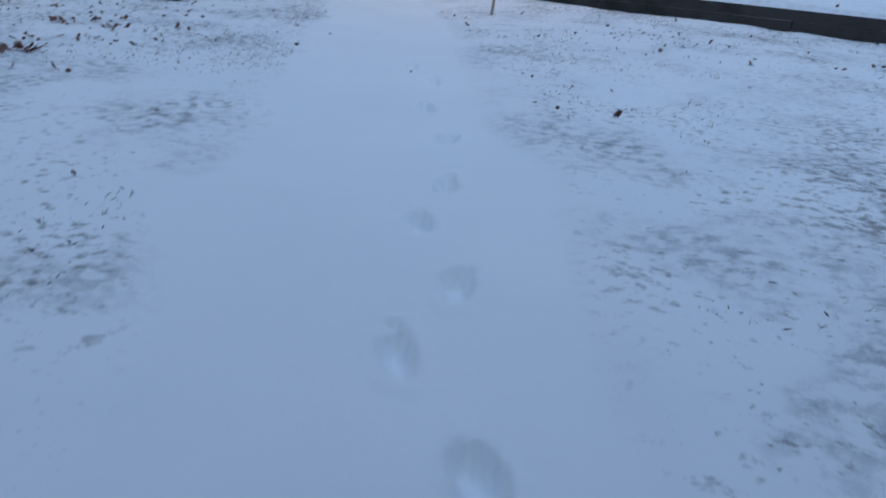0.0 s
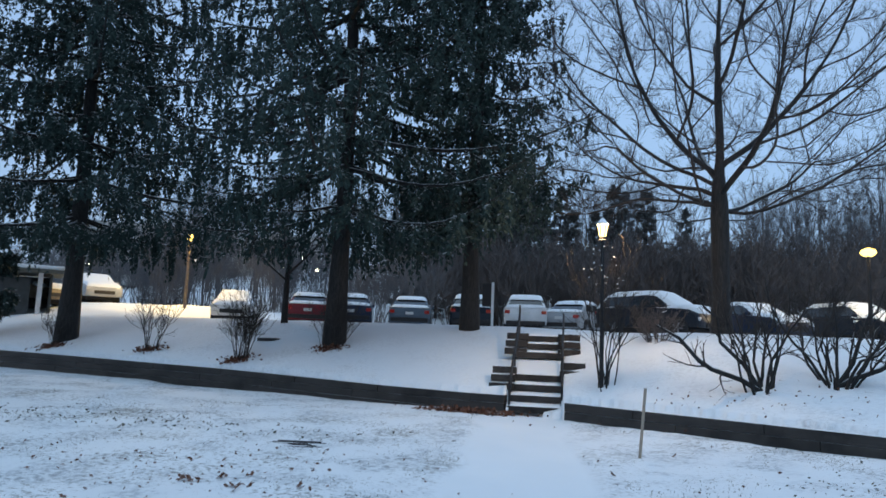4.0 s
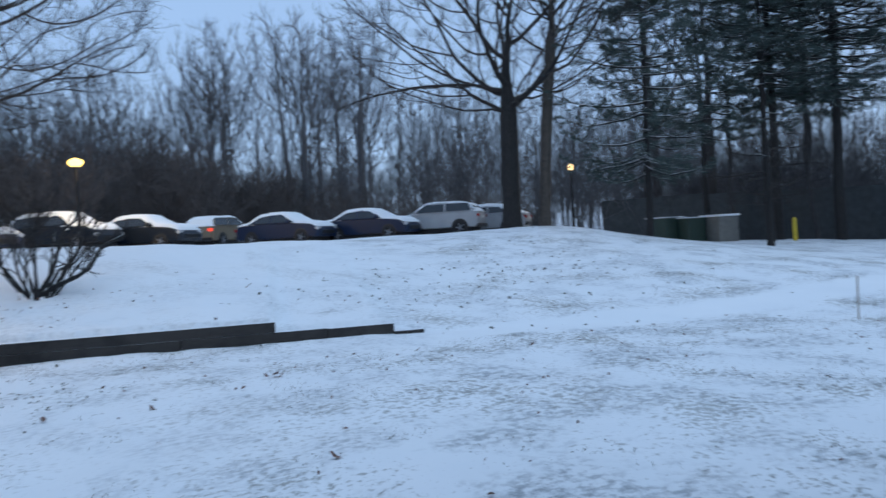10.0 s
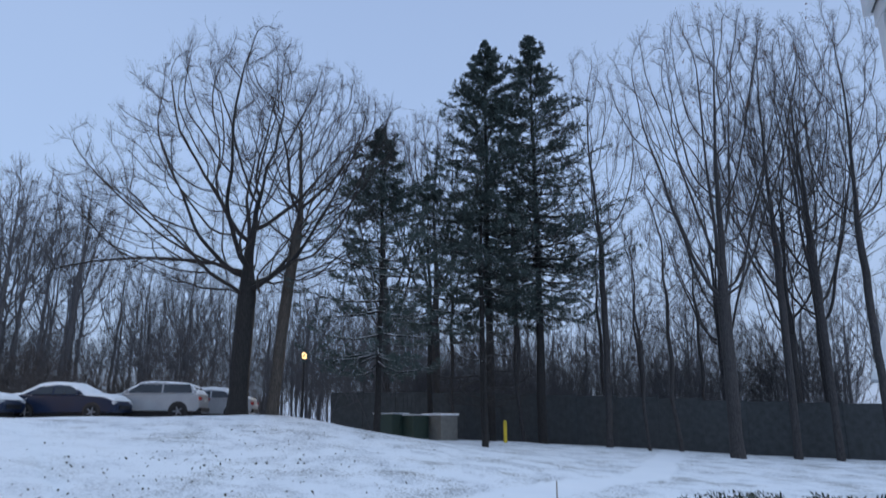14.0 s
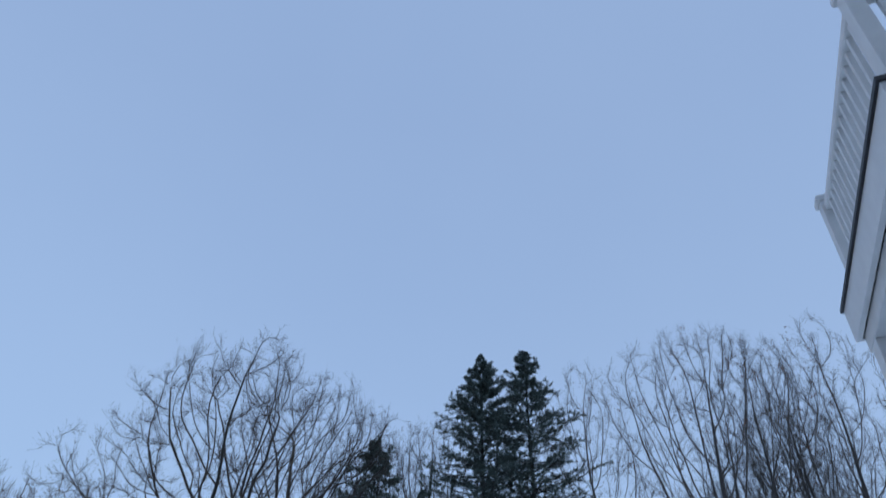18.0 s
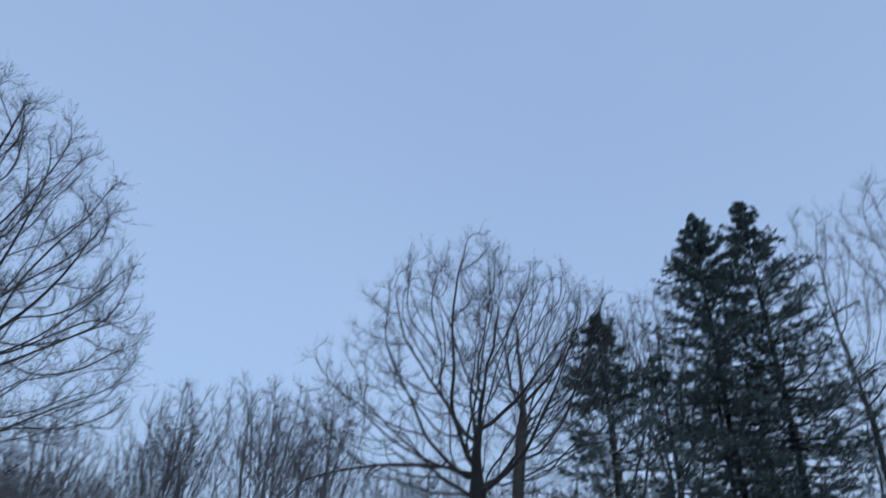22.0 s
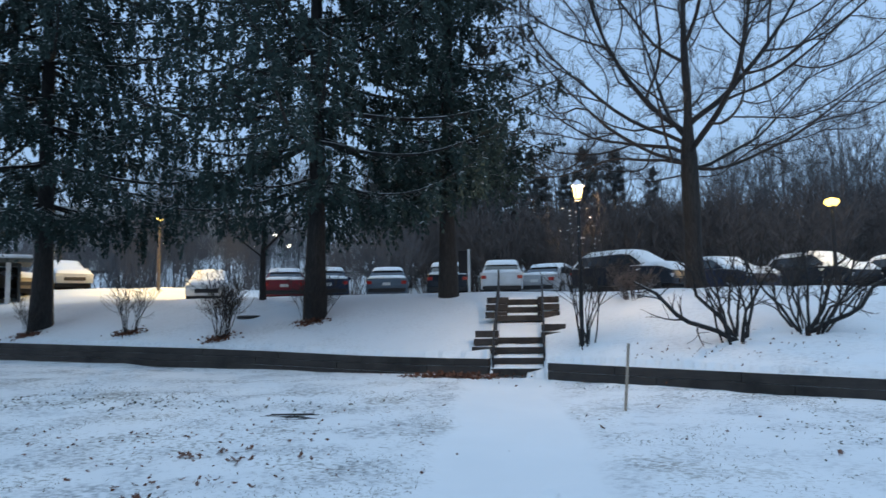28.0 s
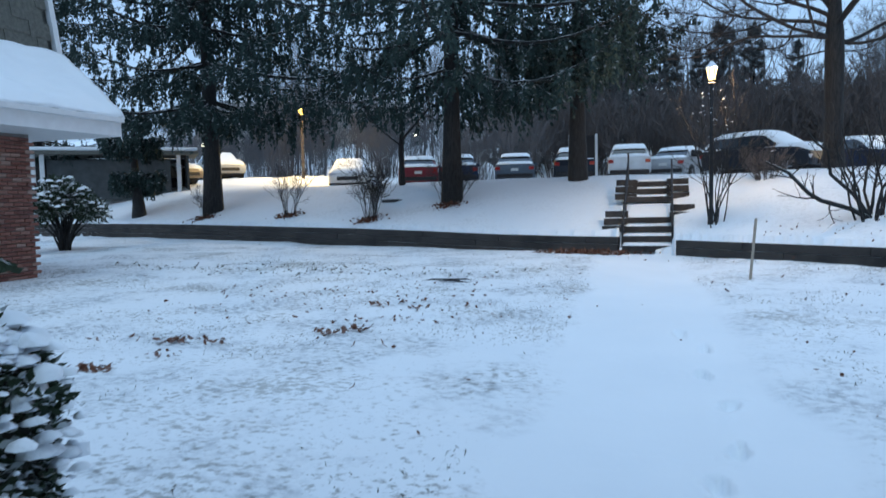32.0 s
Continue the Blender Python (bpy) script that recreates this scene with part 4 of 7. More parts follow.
def pine(name, label, seed, height, radius, crown_base, spread, dense=1.0, shape=0.6, tuft=0.24):
    """A pine: rising limbs with tufts of needles near their ends."""
    r = np.random.default_rng(seed)
    m = 10
    tt = np.linspace(0, 1, m)
    P = np.zeros((1, m, 3))
    P[0, :, 2] = tt * height
    P[0, :, :2] = np.cumsum(r.normal(size=(m, 2)), 0) * 0.05
    P[0] -= P[0, 0]
    P[0, 0, 2] = -0.4
    R = radius * (1 - 0.95 * tt[None])
    count = int((height - crown_base) * 7.5 * dense)
    z = crown_base + (height - crown_base) * np.sort(r.uniform(0, 1, count) ** 0.95)
    k = (z - crown_base) / (height - crown_base)
    az = np.arange(count) * 2.399 + r.normal(size=count) * 0.4
    ln = spread * np.minimum(1.0, 1.25 * (1 - k)) ** shape * np.minimum(1, 0.55 + 1.5 * k) * r.uniform(0.5, 1.15, count) + 0.06 + 0.2 * (1 - k)
    mm = 7
    s = np.linspace(0, 1, mm)[None]
    rise = (0.05 + 0.5 * k)[:, None] * s - 0.18 * np.sin(s * 2.6) * (1 - k[:, None])
    L = np.stack([np.cos(az)[:, None] * ln[:, None] * s, np.sin(az)[:, None] * ln[:, None] * s, z[:, None] + rise * ln[:, None]], -1)
    L += r.normal(size=L.shape) * 0.07 * s[..., None]
    LR = (0.012 + 0.011 * ln)[:, None] * (1 - 0.8 * s)
    B, BR = branch(r, L, LR, 11, 0.2, 1.0, 0.30, 50, 4, 0.12, 0.12, 0.6, 0.4)
    B[:, :, 2] = B[:, :1, 2] + (B[:, :, 2] - B[:, :1, 2]) * 0.45
    tree = thing(name, label, "tree")
    arrays("trunk", *tubes(P, R, 8), M_BARK, tree, smooth=True)
    arrays("branchwork", *joined([tubes(L, LR, 4), tubes(B, np.maximum(BR, 0.008), 3)]), M_BARK, tree)["kind"] = "stuff"
    verts = []
    for Q, per, t0 in ((B, 24, 0.12), (L, 40, 0.45)):
        own = np.repeat(np.arange(len(Q)), per)
        n = len(own)
        f = (t0 + (1 - t0) * r.uniform(0, 1, n) ** 0.8) * (Q.shape[1] - 1.001)
        i = f.astype(int)
        w = (f - i)[:, None]
        base = Q[own, i] * (1 - w) + Q[own, i + 1] * w
        way = unit(unit(Q[own, i + 1] - Q[own, i]) * 0.9 + r.normal(size=(n, 3)) * np.array([0.6, 0.6, 0.42]) + np.array([0, 0, 0.12]))
        high = np.repeat(k, len(Q) // count)[own]
        size_ = r.uniform(0.6, 1.3, n) * tuft * np.where(high > 0.85, 1 - 3.6 * (high - 0.85), 1.0)
        verts.append(blades(base, way, unit(np.cross(way, r.normal(size=(n, 3)))), size_, r.uniform(0.022, 0.045, n) * tuft / 0.24))
    v, f_ = joined(verts)
    crown = arrays("crown", v, f_, M_PINE, tree, "grey-green needle tufts with a little snow")
    crown["kind"] = "stuff"
    return tree


def shrub(name, label, seed, height, spread, stems=14, twigs=(4, 3), mats=None, up=0.35, thick=0.006, base_r=0.18, stem_r=0.018, flat=0.0, group="", light=False, gnarl=0.11):
    """A bare shrub: many stems that rise and lean out from one root."""
    r = np.random.default_rng(seed)
    mat, root = mats or (M_TWIG, M_BARK)
    a = r.uniform(0, 2 * np.pi, stems)
    out = r.uniform(0.15, 1.0, stems) ** 0.7
    m = 7
    P = np.zeros((stems, m, 3))
    P[:, 0] = np.stack([np.cos(a) * base_r * out, np.sin(a) * base_r * out, np.full(stems, -0.08)], 1)
    d = unit(np.stack([np.cos(a) * out * spread, np.sin(a) * out * spread, np.full(stems, height * (1 - flat))], 1))
    ln = r.uniform(0.7, 1.1, stems) * math.hypot(height, spread * 0.7)
    for k in range(1, m):
        d = unit(d + np.array([0, 0, up / m]) + r.normal(size=(stems, 3)) * gnarl)
        P[:, k] = P[:, k - 1] + d * (ln / (m - 1))[:, None]
    R = stem_r * r.uniform(0.6, 1.25, stems)[:, None] * np.linspace(1, 0.3, m)[None]
    L2, R2 = branch(r, P, R, twigs[0], 0.3, 1.0, 0.42, 38, 5, up, 0.15, 0.65, 0.35)
    L3, R3 = branch(r, L2, R2, twigs[1], 0.2, 1.0, 0.55, 36, 3, up, 0.15, 0.7, 0.5)
    ob = thing(name, label, "shrub", group=group)
    arrays("stem", *tubes(P[:, ::2] if light else P, R[:, ::2] if light else R, 3 if light else 5), root, ob)["kind"] = "stuff"
    arrays("crown", *joined([tubes(L2[:, ::2] if light else L2, np.maximum(R2, thick)[:, ::2] if light else np.maximum(R2, thick), 3), ribbons(r, L3, np.maximum(R3, thick * 0.8)) if light else tubes(L3, np.maximum(R3, thick * 0.7), 3)]), mat, ob)["kind"] = "stuff"
    return ob


# ---- the trees of the bank and the car park ----
stand(spruce("spruce_tree", "tall dark Norway spruce with drooping snow-dusted branches", 11, 23, 0.29, 4.0, 7.3, 1.0, 0.85), -6.55, 23.3, 20)
stand(spruce("spruce_tree", "tall dark Norway spruce beside the timber steps", 12, 22, 0.26, 3.9, 3.2, 1.0, 0.45), -2.75, 24.3, 80)
stand(spruce("spruce_tree", "tall dark Norway spruce with ivy-grown foot on the bank", 13, 21, 0.32, 4.1, 6.9, 1.1, 1.0), -16.3, 24.6, 150)
stand(spruce("spruce_tree", "tall spruce beyond the brick house", 14, 20, 0.3, 3.3, 4.0, 1.0, 0.6), -27.5, 27.5, 10)
stand(grown_tree("maple_tree", "bare spreading maple on the bank behind the lantern", 21, 13.9, 0.235, 2.9, 6.1, OVAL, 2300, 0.25, 0.50, 4.2, 3.1, thick=0.0047, rise=0.22, keep=0.55, wobble=0.10, twig=(0.6, 4), low_limb=(3.4, 165, 4.2, 0.05), lump=0.1), 4.1, 23.1, 30)
stand(grown_tree("oak_tree", "large bare oak at the edge of the car park", 22, 17.9, 0.42, 5.2, 7.9, DOME, 2400, 0.32, 0.56, 6.5, 5.0, thick=0.0046, rise=0.20, keep=0.45, wobble=0.17, twig=(0.65, 4), low_limb=(6.4, 130, 8.0, 0.10), lump=0.3, bend=0.05), 26.9, 23.0, 0)
stand(grown_tree("oak_tree", "slimmer bare oak with a lamp-lit trunk", 23, 16.0, 0.27, 5.5, 4.6, VASE, 900, 0.34, 0.7, 9, 5.5, (M_BARK_GREY, M_TWIG), (0.03, -0.10), 0.0065, 0.25, 0.7, 0.18, (0.75, 3)), 28.1, 22.0, 0)
stand(pine("pine_tree", "slender pine beside the car park lamp", 31, 14.8, 0.18, 2.6, 4.4, 1.3, 0.8, 0.25), 30.2, 17.8, 0)
stand(pine("pine_tree", "tall dark pine with a pointed top", 32, 25.7, 0.30, 7.0, 6.0, 1.6, 0.88, 0.28), 41.2, 12.6, 0)
stand(pine("pine_tree", "tall dark pine among bare trees", 33, 25.3, 0.28, 7.5, 5.7, 1.6, 0.88, 0.28), 40.4, 15.4, 60)
stand(pine("pine_tree", "thin pine in front of the fence", 34, 17, 0.22, 6.0, 3.8, 0.6, 0.85, 0.27), 38.0, 15.0, 60)
stand(pine("pine_tree", "pine with a broad low crown by the bins", 35, 16.5, 0.20, 5.0, 4.2, 0.6, 0.85, 0.27), 40.0, 19.0, 130)
stand(grown_tree("young_tree", "small bare tree with snow on its low branches", 24, 6.4, 0.13, 1.6, 2.6, OVAL, 420, 0.22, 0.45, 4, 1.6, thick=0.006, rise=-0.05, twig=(0.45, 3)), 32.0, 13.2, 0)
stand(grown_tree("small_tree", "small bare forked tree at the edge of the car park", 25, 3.9, 0.10, 0.9, 2.0, VASE, 90, 0.2, 0.55, 1.0, 0.5, thick=0.011, rise=0.2, keep=0.9, twig=(0.4, 2)), -9.2, 25.9, 0)
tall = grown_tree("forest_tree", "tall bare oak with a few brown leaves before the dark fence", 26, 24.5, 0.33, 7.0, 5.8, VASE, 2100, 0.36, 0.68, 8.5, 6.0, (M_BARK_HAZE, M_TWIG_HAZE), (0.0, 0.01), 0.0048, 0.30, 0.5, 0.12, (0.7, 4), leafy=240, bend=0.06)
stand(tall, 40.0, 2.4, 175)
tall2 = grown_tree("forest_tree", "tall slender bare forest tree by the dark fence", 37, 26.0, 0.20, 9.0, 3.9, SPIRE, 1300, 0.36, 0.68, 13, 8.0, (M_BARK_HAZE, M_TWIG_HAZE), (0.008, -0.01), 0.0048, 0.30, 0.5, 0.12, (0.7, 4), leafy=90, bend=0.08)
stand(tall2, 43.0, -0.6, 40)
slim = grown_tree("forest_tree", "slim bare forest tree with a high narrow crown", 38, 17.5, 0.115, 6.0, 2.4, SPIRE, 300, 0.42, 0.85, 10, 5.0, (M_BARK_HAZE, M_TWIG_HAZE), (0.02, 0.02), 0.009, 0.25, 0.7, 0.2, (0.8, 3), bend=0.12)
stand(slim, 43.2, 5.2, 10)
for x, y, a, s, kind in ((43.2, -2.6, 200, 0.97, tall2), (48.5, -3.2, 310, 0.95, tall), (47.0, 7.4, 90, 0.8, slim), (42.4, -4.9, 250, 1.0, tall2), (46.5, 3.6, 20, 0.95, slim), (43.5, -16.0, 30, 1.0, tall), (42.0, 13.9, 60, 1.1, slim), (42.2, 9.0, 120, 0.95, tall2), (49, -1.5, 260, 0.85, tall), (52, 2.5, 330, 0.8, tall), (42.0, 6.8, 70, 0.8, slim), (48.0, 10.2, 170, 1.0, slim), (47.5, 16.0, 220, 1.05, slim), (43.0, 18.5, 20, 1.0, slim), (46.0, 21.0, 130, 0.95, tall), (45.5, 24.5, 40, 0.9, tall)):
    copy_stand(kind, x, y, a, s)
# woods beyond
far_mats = (M_FARBARK_HAZE, M_FARTWIG_HAZE)
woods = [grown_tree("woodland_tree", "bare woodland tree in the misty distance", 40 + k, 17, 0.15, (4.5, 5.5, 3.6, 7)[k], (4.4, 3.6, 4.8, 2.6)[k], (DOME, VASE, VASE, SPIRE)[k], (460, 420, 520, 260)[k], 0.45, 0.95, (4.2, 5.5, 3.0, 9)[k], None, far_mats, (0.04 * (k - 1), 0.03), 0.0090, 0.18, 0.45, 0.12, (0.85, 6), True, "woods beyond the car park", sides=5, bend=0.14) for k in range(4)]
wr = random.Random(8)
first = set()


def wood(x, y, size):
    k = wr.randrange(4)
    a = wr.uniform(0, 360)
    if k in first:
        copy_stand(woods[k], x, y, a, size)
    else:
        first.add(k)
        stand(woods[k], x, y, a, size)


for n in range(112):
    az = radians(wr.uniform(14, 68))
    d = wr.uniform(54, 96)
    deg = math.degrees(az)
    big = 1.12 if 28 < deg < 43 else (0.72 if deg < 28 else 0.85)
    wood(d * math.sin(az), 3 + d * math.cos(az), wr.uniform(0.8, 1.15) * big)
for n in range(46):
    wood(wr.uniform(50, 80), wr.uniform(-14, 36), wr.uniform(0.6, 1.0))
for n in range(95):
    az = radians(wr.uniform(-40, 26))
    d = wr.uniform(62, 110)
    wood(d * math.sin(az), 3 + d * math.cos(az), wr.uniform(0.58, 0.86))
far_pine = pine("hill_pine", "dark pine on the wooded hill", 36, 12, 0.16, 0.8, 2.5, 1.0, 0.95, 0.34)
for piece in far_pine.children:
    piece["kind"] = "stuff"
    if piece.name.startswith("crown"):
        piece.data.materials[0] = M_FARPINE_HAZE
for k, (az, d) in enumerate(((-3, 88), (3, 92), (9, 84), (13, 95), (-9, 90), (17, 88), (-14, 86))):
    x, y = d * math.sin(radians(az)), 3 + d * math.cos(radians(az))
    if k:
        copy_stand(far_pine, x, y, 40 * k, 0.6 + 0.1 * (k % 3))
    else:
        stand(far_pine, x, y)
for k in range(16):
    az, d = radians(-13 + 1.25 * k + wr.uniform(-0.5, 0.5)), wr.uniform(56, 74)
    copy_stand(far_pine, d * math.sin(az), 3 + d * math.cos(az), 50 * k, wr.uniform(0.75, 1.05))
# brown thicket behind the parked cars
thickets = [shrub("thicket", "brown leafless thicket behind the parked cars", 60 + k, 5.0, 2.6, 30, (7, 6), (M_TWIG_RED_HAZE, M_TWIG_RED_HAZE), 0.4, 0.014, 1.3, 0.028, group="thicket along the car park", light=True) for k in range(3)]
for k, (x, y) in enumerate(((4.0, 44.0), (9.0, 43.0), (13.5, 41.5))):
    stand(thickets[k], x, y, k * 50)
for n in range(80):
    az = radians(wr.uniform(-9, 30))
    d = wr.uniform(45, 70)
    copy_stand(thickets[n % 3], d * math.sin(az), 3 + d * math.cos(az), wr.uniform(0, 360), wr.uniform(0.7, 1.2))
grey = shrub("undergrowth", "grey leafless undergrowth in the woods", 68, 7.5, 2.4, 22, (7, 6), (M_FARTWIG_HAZE, M_FARTWIG_HAZE), 0.5, 0.013, 1.4, 0.035, group="undergrowth of the woods", light=True)
stand(grey, 50, 6)
for n in range(14):
    wood(wr.uniform(72, 92), wr.uniform(-40, -4), wr.uniform(0.8, 1.15))
for n in range(36):
    copy_stand(grey, wr.uniform(48, 62), -5.5 + 32 * (n + wr.random()) / 36, wr.uniform(0, 360), wr.uniform(0.6, 1.15))
for n in range(44):
    az = radians(22 + 56 * (n + wr.random()) / 44)
    d = wr.uniform(50, 68)
    copy_stand(grey, d * math.sin(az), 3 + d * math.cos(az), wr.uniform(0, 360), wr.uniform(0.6, 1.0))
for n in range(64):
    az = radians(wr.uniform(-42, -5))
    d = wr.uniform(46, 84)
    copy_stand(grey, d * math.sin(az), 3 + d * math.cos(az), wr.uniform(0, 360), wr.uniform(0.5, 0.8))
for n in range(34):
    az = radians(26 + 30 * (n + wr.random()) / 34)
    d = wr.uniform(46, 53)
    copy_stand(thickets[n % 3], d * math.sin(az), 3 + d * math.cos(az), wr.uniform(0, 360), wr.uniform(0.32, 0.5))
for n in range(26):
    az = radians(wr.uniform(3, 15))
    d = wr.uniform(41, 48)
    copy_stand(thickets[n % 3], d * math.sin(az), 3 + d * math.cos(az), wr.uniform(0, 360), wr.uniform(0.7, 1.15))
for n in range(12):
    az = radians(wr.uniform(28, 40))
    d = wr.uniform(48, 66)
    copy_stand(thickets[n % 3], d * math.sin(az), 3 + d * math.cos(az), wr.uniform(0, 360), wr.uniform(0.6, 0.9))
# ---- shrubs on the bank ----
stand(shrub("lilac_bush", "bare spreading bush with thick crooked limbs on the bank", 71, 2.1, 0.85, 11, (6, 5), None, 0.30, 0.0045, 0.30, 0.032, gnarl=0.17), 3.73, 17.85, 0)
stand(shrub("lilac_bush", "bare low bush with snow on its sprawling limbs", 72, 1.9, 1.25, 13, (6, 5), None, 0.30, 0.0045, 0.32, 0.032, gnarl=0.20), 5.05, 17.95, 0)
limb = np.array([[(0, 0, -0.05), (-0.45, -0.05, 0.20), (-1.05, -0.1, 0.42), (-1.35, -0.1, 0.55), (-1.75, -0.05, 0.95), (-2.3, 0.0, 1.22)], [(0, 0, -0.05), (-0.4, 0.1, 0.5), (-0.75, 0.15, 1.0), (-0.9, 0.2, 1.4), (-1.15, 0.2, 1.7), (-1.4, 0.25, 2.0)]], float)
limb_r = np.array([[0.055, 0.052, 0.048, 0.044, 0.036, 0.018], [0.045, 0.040, 0.034, 0.028, 0.020, 0.009]])
for bush, spread_ in ((bpy.data.objects["lilac_bush"], (0.84, 1, 0.95)), (bpy.data.objects["lilac_bush.001"], (-0.72, 1, 0.9))):
    crooked = limb * np.array(spread_)
    crooked[:, 1:] += np.random.default_rng(7).normal(size=crooked[:, 1:].shape) * 0.045
    shoots, shoot_r = branch(np.random.default_rng(8), crooked, limb_r, 8, 0.3, 1.0, 0.36, 52, 5, 0.9, 0.16, 0.42, 0.35)
    fine, fine_r = branch(np.random.default_rng(9), shoots, shoot_r, 4, 0.25, 1.0, 0.5, 36, 3, 0.4, 0.15, 0.6, 0.5)
    arrays("sprawling_limb", *tubes(crooked, limb_r, 7), M_BARK, bush, "thick crooked limb with snow on it", smooth=True)
    arrays("shoots", *joined([tubes(shoots, np.maximum(shoot_r, 0.005), 4), tubes(fine, np.maximum(fine_r, 0.0042), 3)]), M_TWIG, bush)["kind"] = "stuff"
lamp_shrub = stand(shrub("climbing_shrub", "bare shrub growing round the lamp post", 73, 2.9, 0.55, 11, (7, 6), None, 0.5, 0.0042, 0.26, 0.017), 0.86, 18.95, 0)
bead_r = np.random.default_rng(173)
stand(shrub("clipped_shrub", "bare upright shrub on the bank", 74, 1.65, 0.72, 18, (5, 5), None, 0.3, 0.0045, 0.2, 0.011), -12.3, 23.25, 0)
stand(shrub("clipped_shrub", "bare shrub with a clipped dense rounded top", 75, 1.75, 0.52, 26, (8, 7), None, 0.3, 0.0045, 0.2, 0.011), -8.85, 22.1, 0)
stand(shrub("clipped_shrub", "bare shrub round the foot of the spruce", 76, 1.5, 0.85, 26, (6, 6), None, 0.3, 0.0045, 0.34, 0.011), -6.5, 22.85, 0)
stand(shrub("clipped_shrub", "small bare shrub at the foot of a spruce", 77, 1.25, 0.5, 12, (5, 5), None, 0.3, 0.0045, 0.15, 0.010), -16.1, 23.85, 0)
stand(shrub("brown_shrub", "low brown shrub at the lip of the bank", 78, 0.8, 0.7, 30, (5, 5), (M_TWIG_RED_HAZE, M_TWIG_RED_HAZE), 0.2, 0.006, 0.2, 0.012), 2.3, 21.6, 0)
stand(shrub("brown_shrub", "bare shrub behind the maple", 79, 1.3, 0.7, 22, (5, 5), None, 0.3, 0.006, 0.2, 0.012), 6.3, 22.6, 0)

# ---- cars ----
SEDAN = dict(low=((-2.30, 0.42), (-2.34, 0.72), (-2.22, 0.98), (-1.62, 1.03), (0.95, 1.0), (1.85, 0.92), (2.25, 0.78), (2.36, 0.55), (2.30, 0.30), (-2.2, 0.28)),
             cab=((-1.72, 1.00), (-0.98, 1.38), (-0.25, 1.46), (0.35, 1.42), (1.15, 0.98)), w=1.82, wheel=0.325, axles=(-1.36, 1.40))
SUV = dict(low=((-2.22, 0.50), (-2.27, 0.82), (-2.2, 1.10), (-1.6, 1.12), (0.95, 1.10), (1.75, 1.05), (2.15, 0.90), (2.27, 0.62), (2.22, 0.38), (-2.15, 0.36)),
           cab=((-2.16, 1.10), (-1.82, 1.46), (-1.45, 1.58), (0.0, 1.63), (0.42, 1.58), (1.22, 1.08)), w=1.86, wheel=0.36, axles=(-1.32, 1.36))


def extruded(profile, width, inset, taper=0.0, top=None):
    """A side profile drawn across the car's width, with rounded flanks; taper pulls the top inwards."""
    bm = bmesh.new()
    cx = sum(p[0] for p in profile) / len(profile)
    cz = sum(p[1] for p in profile) / len(profile)
    lo, hi = min(p[1] for p in profile), max(p[1] for p in profile)
    rows = []
    for f, k in ((-1.0, 1 - inset), (-0.93, 1 - inset * 0.3), (-0.75, 1.0), (0.75, 1.0), (0.93, 1 - inset * 0.3), (1.0, 1 - inset)):
        row = []
        for x, z in profile:
            t = (z - lo) / (hi - lo)
            row.append(bm.verts.new((cx + (x - cx) * k, f * width / 2 * (1 - taper * t), cz + (z - cz) * k)))
        rows.append(row)
    n = len(profile)
    for a, b in zip(rows, rows[1:]):
        for k in range(n):
            bm.faces.new((a[k], b[k], b[(k + 1) % n], a[(k + 1) % n]))
    bm.faces.new(rows[0])
    bm.faces.new(rows[-1][::-1])
    bmesh.ops.recalc_face_normals(bm, faces=bm.faces)
    bmesh.ops.bevel(bm, geom=[e for e in bm.edges if e.calc_face_angle(0) > 0.5], offset=0.03, segments=2, affect="EDGES")
    return bm


def panel(points, thick):
    """A flat pane through four points, with a thickness."""
    bm = bmesh.new()
    p = [Vector(q) for q in points]
    n = (p[1] - p[0]).cross(p[2] - p[0]).normalized() * thick
    a, b = [bm.verts.new(q + n) for q in p], [bm.verts.new(q - n) for q in p]
    k = len(p)
    bm.faces.new(a)
    bm.faces.new(b[::-1])
    for i in range(k):
        bm.faces.new((b[i], b[(i + 1) % k], a[(i + 1) % k], a[i]))
    return bm


